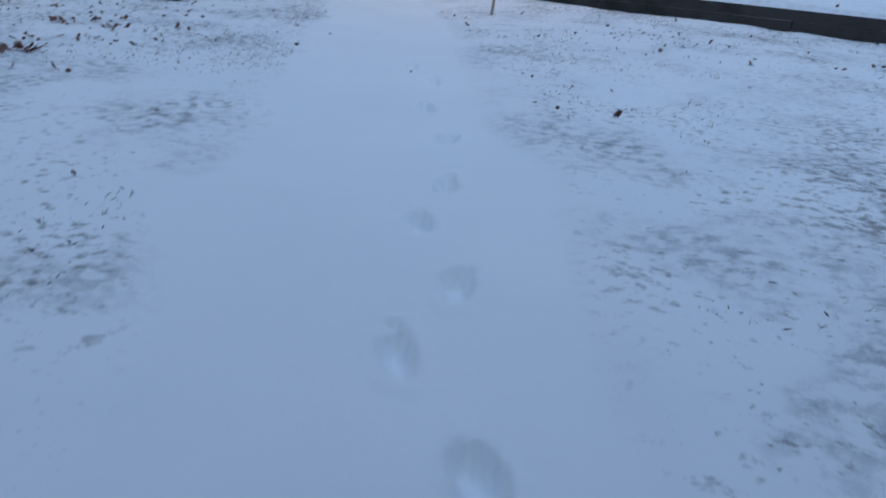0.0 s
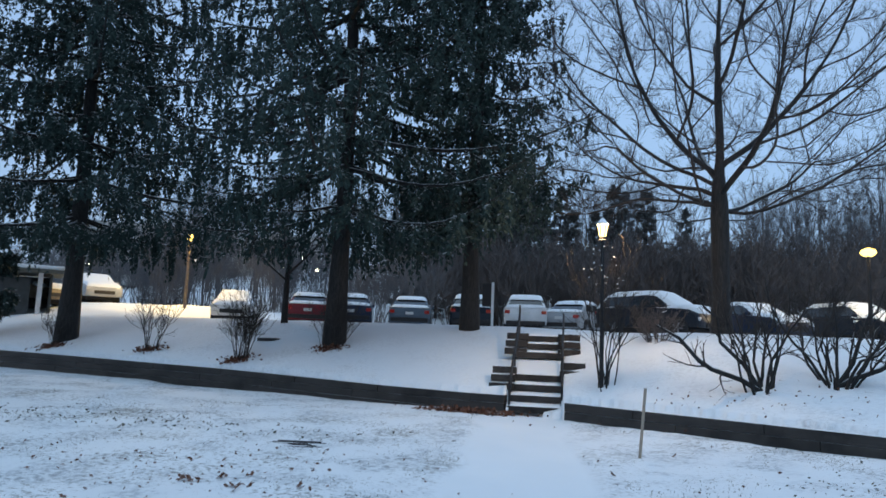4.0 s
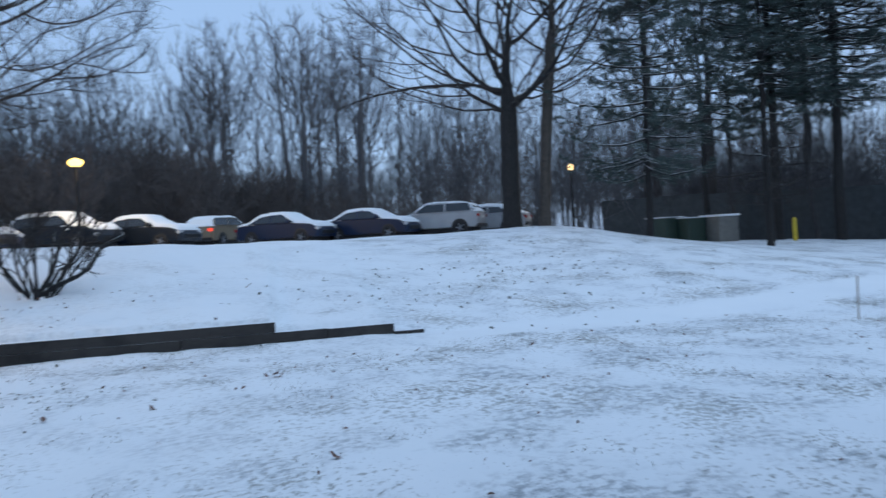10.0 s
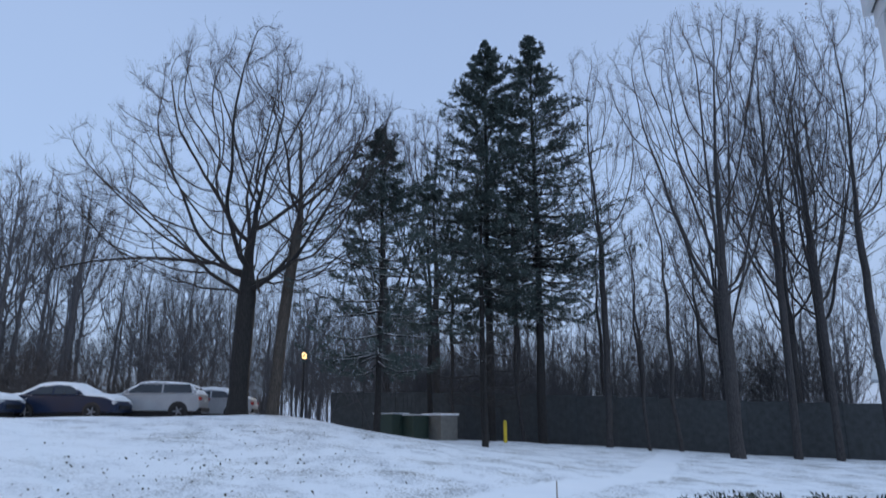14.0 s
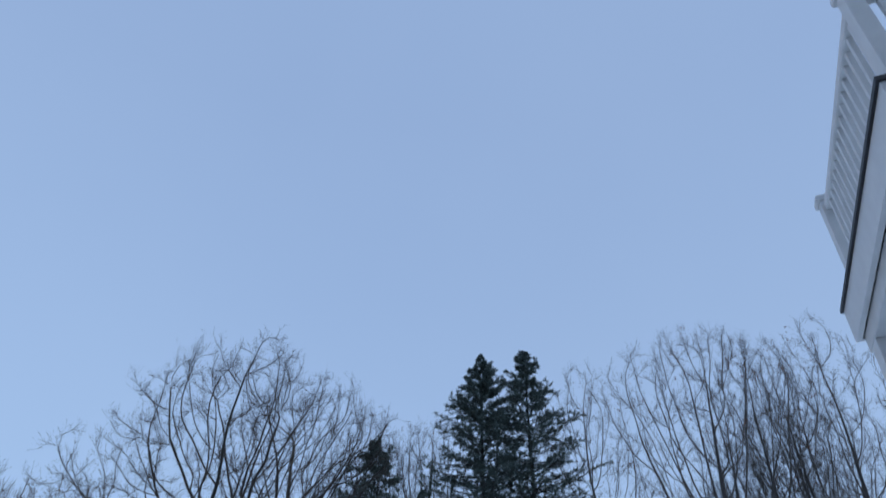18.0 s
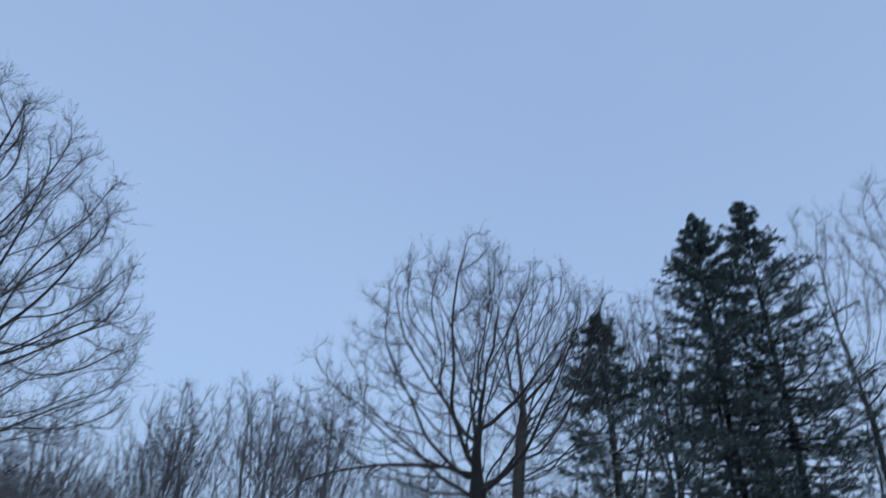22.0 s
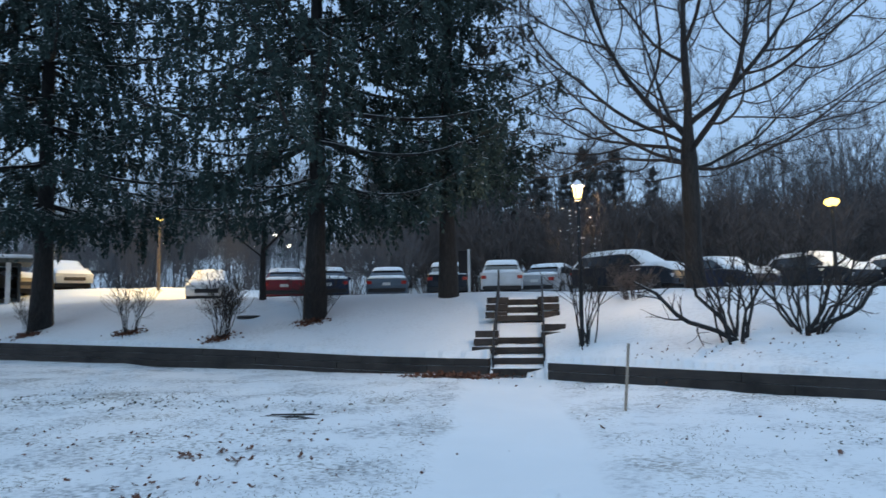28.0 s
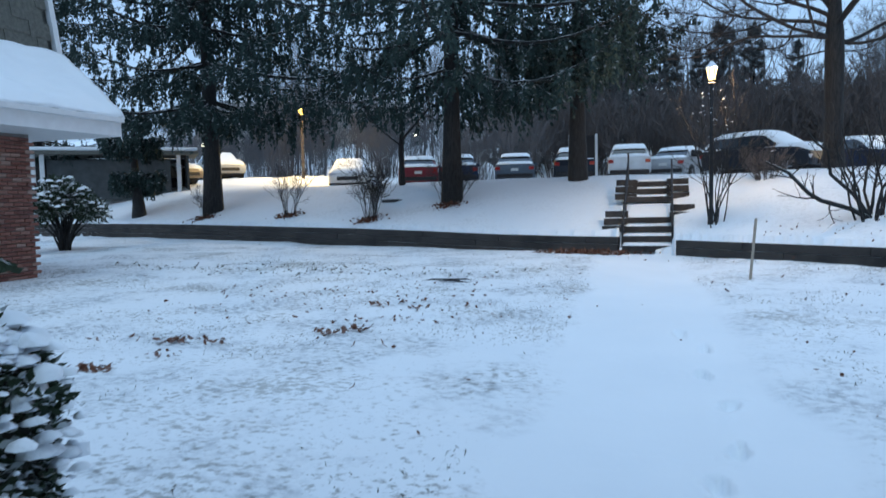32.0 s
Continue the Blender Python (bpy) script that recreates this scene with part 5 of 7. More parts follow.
def car(x, y, heading, kind, colour, label, brake=False, snow=0.12, z=None, name="parked_car", bare_rear=False, deep=False):
    """A parked car, nose along its own +x; heading in degrees clockwise from north."""
    d = SUV if kind == "suv" else SEDAN
    h = gz(x, y) if z is None else z
    ob = thing(name, label, "car", pose(x, y, h, 0, 0, 90 - heading), group="parked cars in the snow")
    w = d["w"]
    part("body", extruded(d["low"], w, 0.05), colour, ob, smooth=False)
    cab = d["cab"]
    part("cabin", extruded(cab, w - 0.10, 0.03, 0.2), colour, ob)
    zl, zh = cab[0][1], max(c[1] for c in cab)
    rear0, rear1 = cab[0], cab[1]
    fr0, fr1 = cab[-1], cab[-2]

    def yy(zv):
        return (w - 0.10) / 2 * (1 - 0.2 * (zv - zl) / (zh - zl))
    # panes of glass, a little proud of the cabin
    for nm, (p0, p1), sgn in (("windscreen", (fr0, fr1), 1), ("rear_window", (rear0, rear1), -1)):
        ax, az_ = p0[0] + (p1[0] - p0[0]) * 0.12, p0[1] + (p1[1] - p0[1]) * 0.12
        bx, bz = p0[0] + (p1[0] - p0[0]) * 0.9, p0[1] + (p1[1] - p0[1]) * 0.9
        o = sgn * 0.012
        part(nm, panel(((ax + o, -yy(az_) * 0.88, az_ + 0.012), (ax + o, yy(az_) * 0.88, az_ + 0.012), (bx + o, yy(bz) * 0.86, bz + 0.012), (bx + o, -yy(bz) * 0.86, bz + 0.012)), 0.006), M_GLASS, ob)
    z0, z1 = zl + 0.06, zh - 0.10
    xa = rear0[0] + (rear1[0] - rear0[0]) * 0.4 + 0.15
    xb = fr0[0] + (fr1[0] - fr0[0]) * 0.25 - 0.1
    xm = (xa + xb) / 2 - 0.1
    xt0, xt1 = rear1[0] + 0.1, fr1[0] + 0.02
    for s in (-1, 1):
        for q in (((xa, z0), (xm - 0.04, z0), (xm - 0.04, z1), (xt0, z1)), ((xm + 0.04, z0), (xb, z0), (xt1, z1), (xm + 0.04, z1))):
            pts = [(px, s * (yy(pz) + 0.004), pz) for px, pz in q]
            part("side_window", panel(pts if s < 0 else pts[::-1], 0.006), M_GLASS, ob)
        part("wing_mirror", boxed(xb - 0.12, xb + 0.02, s * (w / 2 + 0.06) - 0.09, s * (w / 2 + 0.06) + 0.07, zl + 0.02, zl + 0.16, bevel=0.03), colour, ob)
        xr, xf = d["low"][1][0], d["low"][7][0]
        zt = d["low"][2][1]
        part("tail_lamp", boxed(xr - 0.012, xr + 0.16, s * (w / 2 - 0.14) - 0.11, s * (w / 2 - 0.14) + 0.115, zt - 0.27, zt - 0.12, bevel=0.02), M_BRAKE if brake else M_LAMP_RED, ob)
        part("head_lamp", boxed(xf - 0.30, xf - 0.06, s * (w / 2 - 0.2) - 0.18, s * (w / 2 - 0.2) + 0.165, 0.62, 0.76, bevel=0.03), M_LAMP_CLEAR, ob)
    rw = d["wheel"]
    for ax_ in d["axles"]:
        for s in (-1, 1):
            bm = bmesh.new()
            lathe(bm, [(rw * 0.62, -0.10), (rw * 0.95, -0.105), (rw, -0.07), (rw, 0.07), (rw * 0.95, 0.105), (rw * 0.62, 0.10)], 22)
            wh = part("wheel", bm, M_RUBBER, ob, smooth=True)
            wh.matrix_local = pose(ax_, s * (w / 2 - 0.09), rw, 90, 0, 0)
            bm = bmesh.new()
            lathe(bm, [(rw * 0.60, -0.10), (rw * 0.64, 0.0), (rw * 0.60, 0.10)], 16)
            part("rim", bm, M_BLACK, wh)
            bm = bmesh.new()
            lathe(bm, [(0.07, -s * 0.10), (0.06, -s * 0.125)], 8)
            for k in range(5):
                a = 2 * math.pi * k / 5
                cyl(bm, (0, 0, -s * 0.112), (rw * 0.58 * math.cos(a), rw * 0.58 * math.sin(a), -s * 0.112), 0.035, 0.028, 6)
            part("wheel_spider", bm, M_RIM, wh)
            arch = bmesh.new()
            lathe(arch, [(rw + 0.06, -0.012), (rw + 0.06, 0.012)], 22)
            part("wheel_arch", arch, M_BLACK, ob).matrix_local = pose(ax_, s * (w / 2 - 0.004), rw + 0.01, 90, 0, 0)
    part("number_plate", boxed(xr - 0.02, xr + 0.02, -0.17, 0.17, zt - 0.32, zt - 0.2), M_PLATE, ob)
    part("bumper", boxed(xr - 0.03, xr + 0.2, -w / 2 + 0.08, w / 2 - 0.08, 0.34, 0.52, bevel=0.04), M_BLACK, ob)
    # Black box: the dark underside, also filling in the shade beneath the car.
    part("underbody", boxed(-1.95, 1.95, -w / 2 + 0.16, w / 2 - 0.16, 0.10, 0.36, bevel=0.03), M_RUBBER, ob)
    part("grille", boxed(xf - 0.1, xf + 0.012, -0.5, 0.5, 0.42, 0.6, bevel=0.02), M_BLACK, ob)
    # snow blanket over bonnet, screens, roof and boot
    top = [d["low"][2], *cab, d["low"][5], d["low"][6]]
    bm, rows = bmesh.new(), []
    r = random.Random(int(x * 10) + 7)
    stations = []
    for (ax, az_), (bx, bz) in zip(top, top[1:]):
        for k in range(4):
            stations.append((ax + (bx - ax) * k / 4, az_ + (bz - az_) * k / 4))
    stations.append(top[-1])
    for n, (sx, sz) in enumerate(stations):
        half = yy(sz) if sz > zl else w / 2 - 0.06
        half *= 0.97 + r.uniform(-0.02, 0.03)
        edge = min(1.0, n / 2, (len(stations) - 1 - n) / 2)
        if bare_rear:
            edge = min(edge, 0.35 if n < 4 else 1.0, max(0.0, (n - 6) / 2) if n > 5 else 1.0)
        t = (snow + r.uniform(-0.012, 0.015)) * (0.35 + 0.65 * edge)
        hang = (r.uniform(0.34, 0.46) if deep else r.uniform(0.12, 0.40)) * min(1.0, (sz - zl) / 0.2) if sz > zl + 0.04 else 0.01
        out_ = 1.0 + 0.50 * hang
        rows.append([bm.verts.new((sx, half * f, sz + dz)) for f, dz in ((-out_, -hang), (-0.96, t * 0.6), (-0.82, t), (-0.3, t * 1.1), (0.3, t * 1.1), (0.82, t), (0.96, t * 0.6), (out_, -hang))])
    gap = 5 if bare_rear else -1
    for q, (a, b) in enumerate(zip(rows, rows[1:])):
        for k in range(7):
            if not (4 <= q <= 6 and gap > 0):
                bm.faces.new((a[k], a[k + 1], b[k + 1], b[k]))
    bm.faces.new(rows[0])
    bm.faces.new(rows[-1][::-1])
    bmesh.ops.delete(bm, geom=[v for v in bm.verts if not v.link_faces], context="VERTS")
    bmesh.ops.recalc_face_normals(bm, faces=bm.faces)
    part("snow_cover", bm, M_SNOW, ob, "snow lying on roof, bonnet and boot", smooth=True)
    return ob


P_RED, P_DARKRED = paint("red_car_paint", (0.15, 0.010, 0.018)), paint("dark_red_car_paint", (0.07, 0.012, 0.014))
P_BLUE, P_DARK, P_BLACK = paint("slate_blue_car_paint", (0.075, 0.10, 0.13)), paint("navy_car_paint", (0.006, 0.016, 0.045)), paint("black_car_paint", (0.008, 0.013, 0.022))
P_WHITE, P_SILVER, P_TAN, P_GREY = paint("white_car_paint", (0.6, 0.61, 0.62)), paint("silver_car_paint", (0.32, 0.34, 0.36)), paint("sand_car_paint", (0.17, 0.14, 0.10)), paint("grey_car_paint", (0.15, 0.17, 0.19))
car(-11.6, 34.6, -18, "sedan", P_RED, "red sedan under snow, tail towards the bank", bare_rear=True)
car(-9.9, 35.6, -16, "sedan", P_DARK, "dark sedan under snow beside the red one", bare_rear=True)
car(-7.15, 36.2, -10, "sedan", P_BLUE, "slate-blue sedan with a snowy roof", bare_rear=True)
car(-4.45, 37.0, -8, "suv", P_BLACK, "black sport utility car behind a spruce trunk", bare_rear=True)
car(-1.8, 36.6, -3, "suv", P_WHITE, "white sport utility car at the head of the steps", bare_rear=True)
car(0.6, 36.6, 22, "sedan", P_SILVER, "silver sedan under snow behind the lantern", bare_rear=True)
car(3.5, 31.6, 128, "suv", P_BLACK, "large dark sport utility car deep in snow", snow=0.16, deep=True)
car(7.4, 33.8, 150, "sedan", P_DARK, "dark sedan under snow behind the bare maple", deep=True)
car(11.9, 35.6, 150, "suv", P_BLACK, "black sport utility car under snow beyond the bushes", snow=0.15, deep=True)
car(14.9, 34.5, 152, "sedan", P_BLACK, "black sedan under thick snow, nose to the lawn", snow=0.15, deep=True)
car(20.6, 37.9, 62, "suv", P_TAN, "sand-coloured sport utility car with a lit brake lamp", True, 0.06)
car(20.4, 31.6, 160, "sedan", P_DARK, "dark navy sedan with snow on its roof")
car(23.4, 28.9, 160, "sedan", P_DARK, "dark blue sedan with snow on its roof")
car(26.2, 27.0, -26, "suv", P_SILVER, "pale silver sport utility car with snow on its roof", snow=0.04)
car(29.4, 26.6, -26, "sedan", P_SILVER, "pale sedan behind the silver car")
car(-25.0, 37.5, 130, "sedan", P_SILVER, "silver sedan under snow by the lit drive")
car(-24.9, 32.2, 100, "sedan", P_TAN, "sand-coloured sedan by the shed")
car(-15.6, 35.2, 158, "sedan", P_WHITE, "white sedan under snow by the lit drive")
car(-29.5, 38.0, 80, "sedan", P_SILVER, "snow-covered sedan far across the car park")

# ---- lamps ----
def lamp_light(name, x, y, z, watts, colour, size=0.12):
    li = bpy.data.lights.new(name, "POINT")
    li.energy, li.color, li.shadow_soft_size = watts, colour, size
    ob = new(name, li)
    ob.location = (x, y, z)
    return ob


def post_lantern(x, y, height, label, glass, watts, colour):
    """A post with a tapered four-sided lantern on it."""
    h = gz(x, y)
    ob = thing("lamp_post", label, "lamp post", pose(x, y, h))
    part("post", cyl(bmesh.new(), (0, 0, -0.3), (0, 0, height - 0.40), 0.048, 0.038, 12), M_BLACK, ob)
    part("collar", lathe(bmesh.new(), [(0.05, height - 0.46), (0.09, height - 0.43), (0.06, height - 0.40)], 12), M_BLACK, ob)
    bm = bmesh.new()
    lathe(bm, [(0.068, height - 0.34), (0.118, height - 0.09)], 6)
    pane = part("lantern_glass", bm, glass, ob, "glowing lantern panes")
    pane.visible_shadow = False
    bm = bmesh.new()
    for k in range(6):
        a = 2 * math.pi * k / 6
        cyl(bm, (0.070 * math.cos(a), 0.070 * math.sin(a), height - 0.38), (0.120 * math.cos(a), 0.120 * math.sin(a), height - 0.08), 0.008, None, 5)
    part("lantern_frame", bm, M_BLACK, ob)
    part("lantern_cap", lathe(bmesh.new(), [(0.132, height - 0.088), (0.128, height - 0.06), (0.065, height + 0.01), (0.025, height + 0.06)], 12), M_SNOW, ob, "snow-topped cap")
    lamp_light("lamp_light", x, y, h + height - 0.22, watts, colour, 0.1)
    return ob


post_lantern(0.83, 18.95, 3.55, "black lamp post with a glowing lantern on the bank", M_LANTERN, 290, (1.0, 0.62, 0.32))


def street_lamp(x, y, z_lamp, label, glow, watts, colour, r=0.16, pole=M_STEEL, wood=False):
    h = gz(x, y)
    ob = thing("street_lamp", label, "street lamp", pose(x, y, h))
    part("pole", cyl(bmesh.new(), (0, 0, -0.3), (0, 0, z_lamp - h - 0.1), 0.09, 0.06, 10), pole, ob)
    part("lamp_head", lathe(bmesh.new(), [(0.055, z_lamp - h - 0.24), (0.075, z_lamp - h - 0.18), (0.06, z_lamp - h - 0.13)], 12), M_BLACK, ob)
    g = part("lamp_globe", lathe(bmesh.new(), [(r * 0.6, z_lamp - h - 0.12), (r, z_lamp - h), (r * 0.85, z_lamp - h + 0.12), (0.03, z_lamp - h + 0.2)], 14), glow, ob, "glowing globe", smooth=True)
    g.visible_shadow = False
    lamp_light("lamp_light", x, y, z_lamp, watts, colour, 0.15)
    return ob


street_lamp(11.5, 32.9, 5.45, "car park lamp with a strong amber glow", M_SODIUM, 380, (1.0, 0.66, 0.30), 0.29, M_BLACK)
street_lamp(32.9, 23.4, 5.0, "car park lamp with a pale glowing globe", M_COOL_LAMP, 150, (1.0, 0.74, 0.42), 0.15, M_BLACK)
street_lamp(-18.2, 35.1, 6.0, "lamp on a wooden pole over the snowy drive", M_SODIUM, 1500, (1.0, 0.60, 0.15), 0.16, M_POLE_WOOD)
for x, y, z in ((-41.0, 58.0, 7.2), (-33.0, 62.0, 7.6), (-26.5, 66.0, 6.6), (-24.6, 66.5, 7.4), (-23.4, 67.0, 6.2), (-47.0, 55.0, 7.0)):
    street_lamp(x, y, gz(x, y) + z - 3.5, "distant lamp across the car park", M_FARLAMP, 30, (1.0, 0.8, 0.5), 0.2)

# ---- notice board on two white posts ----
board = thing("notice_board", "dark notice board between two white posts", "sign", pose(-3.48, 32.4, gz(-3.48, 32.4)))
for s in (-1, 1):
    part("post", boxed(s * 0.55 - 0.05, s * 0.55 + 0.05, -0.05, 0.05, -0.2, 2.0, bevel=0.01), M_WHITE_OLD, board)
part("panel", boxed(0.12, 0.5, -0.03, 0.03, 1.0, 1.95, bevel=0.01), M_BLACK, board)

# ---- drain grate in the lawn and inlet on the bank ----
grate = thing("drain_grate", "dark iron drain grate half covered with snow", "drain", pose(-3.65, 13.3, gz(-3.65, 13.3) + 0.004, 0, 0, 8))
part("frame", boxed(-0.42, 0.30, -0.30, -0.27, -0.06, 0.008), M_BLACK, grate)
for k in range(6):
    part("bar", boxed(-0.44 + 0.06 * (k % 3), 0.40 - 0.09 * (k % 4), -0.21 + 0.085 * k, -0.195 + 0.085 * k, -0.06, 0.002 + 0.004 * (k % 3)), M_BLACK, grate)
inlet = part("drain_inlet", lathe(bmesh.new(), [(0.38, -0.06), (0.36, 0.03), (0.2, 0.045)], 18), M_BLACK)
inlet.matrix_world = pose(-8.8, 23.85, gz(-8.8, 23.85) + 0.01) @ Matrix.Diagonal((1, 0.55, 1, 1))
tagged(inlet, "dark flat drain cover on the snowy bank", "drain")

# ---- marker stakes ----
def stake(x, y, height, lean, label):
    ob = part("marker_stake", boxed(-0.019, 0.019, -0.012, 0.012, -0.1, height, bevel=0.004), M_STAKE)
    ob.matrix_world = pose(x, y, gz(x, y), lean[0], lean[1], 20)
    return tagged(ob, label, "stake")


stake(1.14, 14.1, 0.98, (0, 5), "thin wooden marker stake leaning in the snow")
stake(15.2, 6.5, 0.80, (0, -3), "thin reddish marker stake beside the walk")

# ---- fence, cabinet, bollard and bins beyond the lawn ----
fence = new("fence")
tagged(fence, "long dark privacy fence along the edge of the woods", "fence", kind="structure")
pm = bpy.data.meshes.new("fence_panel")
bm = boxed(-1.2, 1.2, -0.02, 0.02, -0.3, 2.95)
for k in range(9):
    box(bm, -1.2 + 0.3 * k - 0.01, -1.2 + 0.3 * k + 0.01, -0.035, 0.035, -0.3, 2.95)
bm.to_mesh(pm)
bm.free()
pm.materials.append(M_FENCE)
qm = bpy.data.meshes.new("fence_post")
bm = boxed(-0.05, 0.05, -0.06, 0.06, -0.3, 3.05, bevel=0.01)
bm.to_mesh(qm)
bm.free()
qm.materials.append(M_FENCE)
for k in range(26):
    x, y = 44.5 + 0.02 * k, 27 - 2.42 * k
    for me, dy in ((pm, 0), (qm, 1.21)):
        o = new(me.name, me)
        o.parent = fence
        o.matrix_world = pose(x, y - dy, gz(x, y) - 0.02, 0, 0, 90)
cab = thing("utility_cabinet", "grey utility cabinet with snow on its lid", "utility box", pose(38.2, 17.7, gz(38.2, 17.7), 0, 0, 60))
part("body", boxed(-0.75, 0.75, -0.6, 0.6, -0.1, 1.35, bevel=0.03), M_BOX, cab)
part("lid", boxed(-0.82, 0.82, -0.68, 0.68, 1.352, 1.46, bevel=0.03), M_SNOW, cab, "lid under snow")
part("door", boxed(-0.7, 0.7, -0.625, -0.602, 0.0, 1.3, bevel=0.008), M_BOX, cab)
for k, (x, y) in enumerate(((37.2, 20.3), (37.5, 19.2))):
    b = thing("waste_bin", "dark green waste container under snow", "waste bin", pose(x, y, gz(x, y), 0, 0, 65))
    part("body", boxed(-0.8, 0.8, -0.6, 0.6, 0.0, 1.3, bevel=0.04), M_GREEN, b)
    part("lid", boxed(-0.84, 0.84, -0.64, 0.64, 1.302, 1.345, bevel=0.02), M_SNOW, b, "lid under snow")
bol = part("bollard", lathe(bmesh.new(), [(0.10, -0.1), (0.10, 1.05), (0.07, 1.12), (0.02, 1.15)], 12), M_YELLOW)
bol.matrix_world = pose(37.9, 13.9, gz(37.9, 13.9))
tagged(bol, "yellow steel bollard beside the cabinet", "bollard")

# ---- far house past the fence ----
hs = thing("far_house", "white house with a snowy roof beyond the fence", "house", pose(56.8, -12.3, gz(56.8, -12.3), 0, 0, 60))
part("wall", boxed(-4, 4, -6, 3, 0, 4.6), M_WHITE_OLD, hs)
bm = bmesh.new()
v = [bm.verts.new(c) for c in ((-4.4, 3.4, 4.45), (4.4, 3.4, 4.45), (4.4, -1.5, 9.2), (-4.4, -1.5, 9.2), (4.4, -6.4, 4.45), (-4.4, -6.4, 4.45), (-4.4, 3.4, 4.7), (4.4, 3.4, 4.7), (4.4, -1.5, 9.5), (-4.4, -1.5, 9.5), (4.4, -6.4, 4.7), (-4.4, -6.4, 4.7))]
for f in ((6, 7, 8, 9), (9, 8, 10, 11), (0, 3, 2, 1), (3, 5, 4, 2), (0, 1, 7, 6), (5, 11, 10, 4), (0, 6, 9, 3), (3, 9, 11, 5), (1, 2, 8, 7), (2, 4, 10, 8)):
    bm.faces.new([v[k] for k in f])
part("roof", bm, M_SNOW, hs, "roof under snow")
bm = bmesh.new()
v = [bm.verts.new(c) for c in ((4.01, 3, 4.6), (4.01, -6, 4.6), (4.01, -1.5, 9.0))]
bm.faces.new(v)
part("gable", bm, M_WHITE_OLD, hs)

# ---- shed with white posts across the bank ----
sh = thing("open_shed", "low dark shed with white posts and a snowy roof", "shed", pose(-24.4, 28.6, gz(-24.4, 28.6), 0, 0, 40))
part("back_wall", boxed(-3.2, 3.2, 1.2, 1.3, 0, 1.95), M_FENCE, sh)
part("side_wall", boxed(3.1, 3.2, -1.2, 1.198, 0, 1.95), M_FENCE, sh)
part("front_wall", boxed(-2.6, 2.4, -1.22, -1.12, 0, 1.75), M_FENCE, sh)
for px in (-3.1, -2.75, 2.75):
    part("post", boxed(px - 0.09, px + 0.09, -1.42, -1.24, 0, 1.98), M_WHITE_OLD, sh)
part("roof", boxed(-3.6, 3.6, -1.7, 1.6, 1.98, 2.14, bevel=0.02), M_SHINGLE, sh)
part("roof_snow", boxed(-3.58, 3.58, -1.68, 1.58, 2.142, 2.3, bevel=0.06), M_SNOW, sh)

# ---- far apartment block ----
ap = thing("apartment_block", "pale apartment block beyond the lit drive", "building", pose(-44, 84, gz(-44, 84) - 1.0, 0, 0, 28))
part("wall", boxed(-14, 14, 0, 10, 0, 7.5), M_SIDING, ap)
bm = boxed(-14.6, 14.6, -0.6, 10.6, 7.5, 8.3, bevel=0.1)
part("roof", bm, M_SNOW, ap, "flat roof under snow")
for st in range(2):
    for k in range(9):
        wx = -12.4 + 3.1 * k
        wd = part("window", boxed(wx - 0.6, wx + 0.6, -0.05, 0.02, 1.2 + 3.2 * st, 2.7 + 3.2 * st), M_GLASS, ap)
        part("frame", boxed(wx - 0.68, wx + 0.68, -0.03, 0.01, 1.1 + 3.2 * st, 2.8 + 3.2 * st), M_WHITE_OLD, wd)

# ---- brick wing with a snowy mansard ----
house = thing("brick_house", "brick house with white eaves, snowy lower roof and shingled upper wall", "house", kind="")
WX, WY = -11.45, 12.45
part("wall", boxed(-16.5, WX - 0.06, 2.0, WY - 0.06, -0.2, 2.74), M_MORTAR, house, "brick wall")
part("soffit", boxed(-16.5, -10.42, 1.0, 13.5, 2.742, 2.80), M_WHITE_OLD, house)
part("fascia", boxed(-10.44, -10.38, 1.0, 13.52, 2.74, 3.12, bevel=0.01), M_WHITE, house, "white fascia board")
part("fascia", boxed(-16.5, -10.44, 13.46, 13.52, 2.74, 3.12, bevel=0.01), M_WHITE, house, "white fascia board")
part("gutter", boxed(-10.378, -10.27, 1.0, 13.5, 3.0, 3.1, bevel=0.02), M_WHITE, house)


def slab(points, depth, mat, name, parent, label=""):
    return part(name, panel(points, depth / 2), mat, parent, label)


rows_, cols_ = 30, 130
tv, tu = np.meshgrid(np.linspace(0, 1, rows_), np.linspace(0, 1, cols_), indexing="ij")
end_y = 13.62 + 0.43 * tv
rx, ry = -10.36 - 1.89 * tv, 1.0 + (end_y - 1.0) * tu
rz = 3.13 + 1.41 * tv + 0.03 * ((tv * 6.5) % 1.0) + (value_noise(rx * 2, ry, 0.5, 51) - 0.5) * 0.07 + (value_noise(rx * 3, ry, 0.18, 52) - 0.5) * 0.04 + 0.05 * np.minimum(1, tv * 12)
rx = rx + (value_noise(ry, ry * 0, 0.25, 53) - 0.5) * 0.07 * (tv < 0.02)
ids = np.arange(rows_ * cols_).reshape(rows_, cols_)
rs = arrays("roof_snow", np.stack([rx, ry, rz], -1).reshape(-1, 3), np.stack([ids[:-1, :-1], ids[1:, :-1], ids[1:, 1:], ids[:-1, 1:]], -1).reshape(-1, 4), M_SNOW, house, "uneven snow on the lower roof", smooth=True)
so = rs.modifiers.new("thick", "SOLIDIFY")
so.thickness, so.offset = 0.07, 1 if rs.data.polygons[0].normal.z < 0 else -1
slab(((-10.40, 1.0, 3.10), (-10.40, 13.55, 3.10), (-12.25, 13.98, 4.48), (-12.25, 1.0, 4.48)), 0.05, M_SHINGLE, "lower_roof", house, "shingled lower roof under snow")
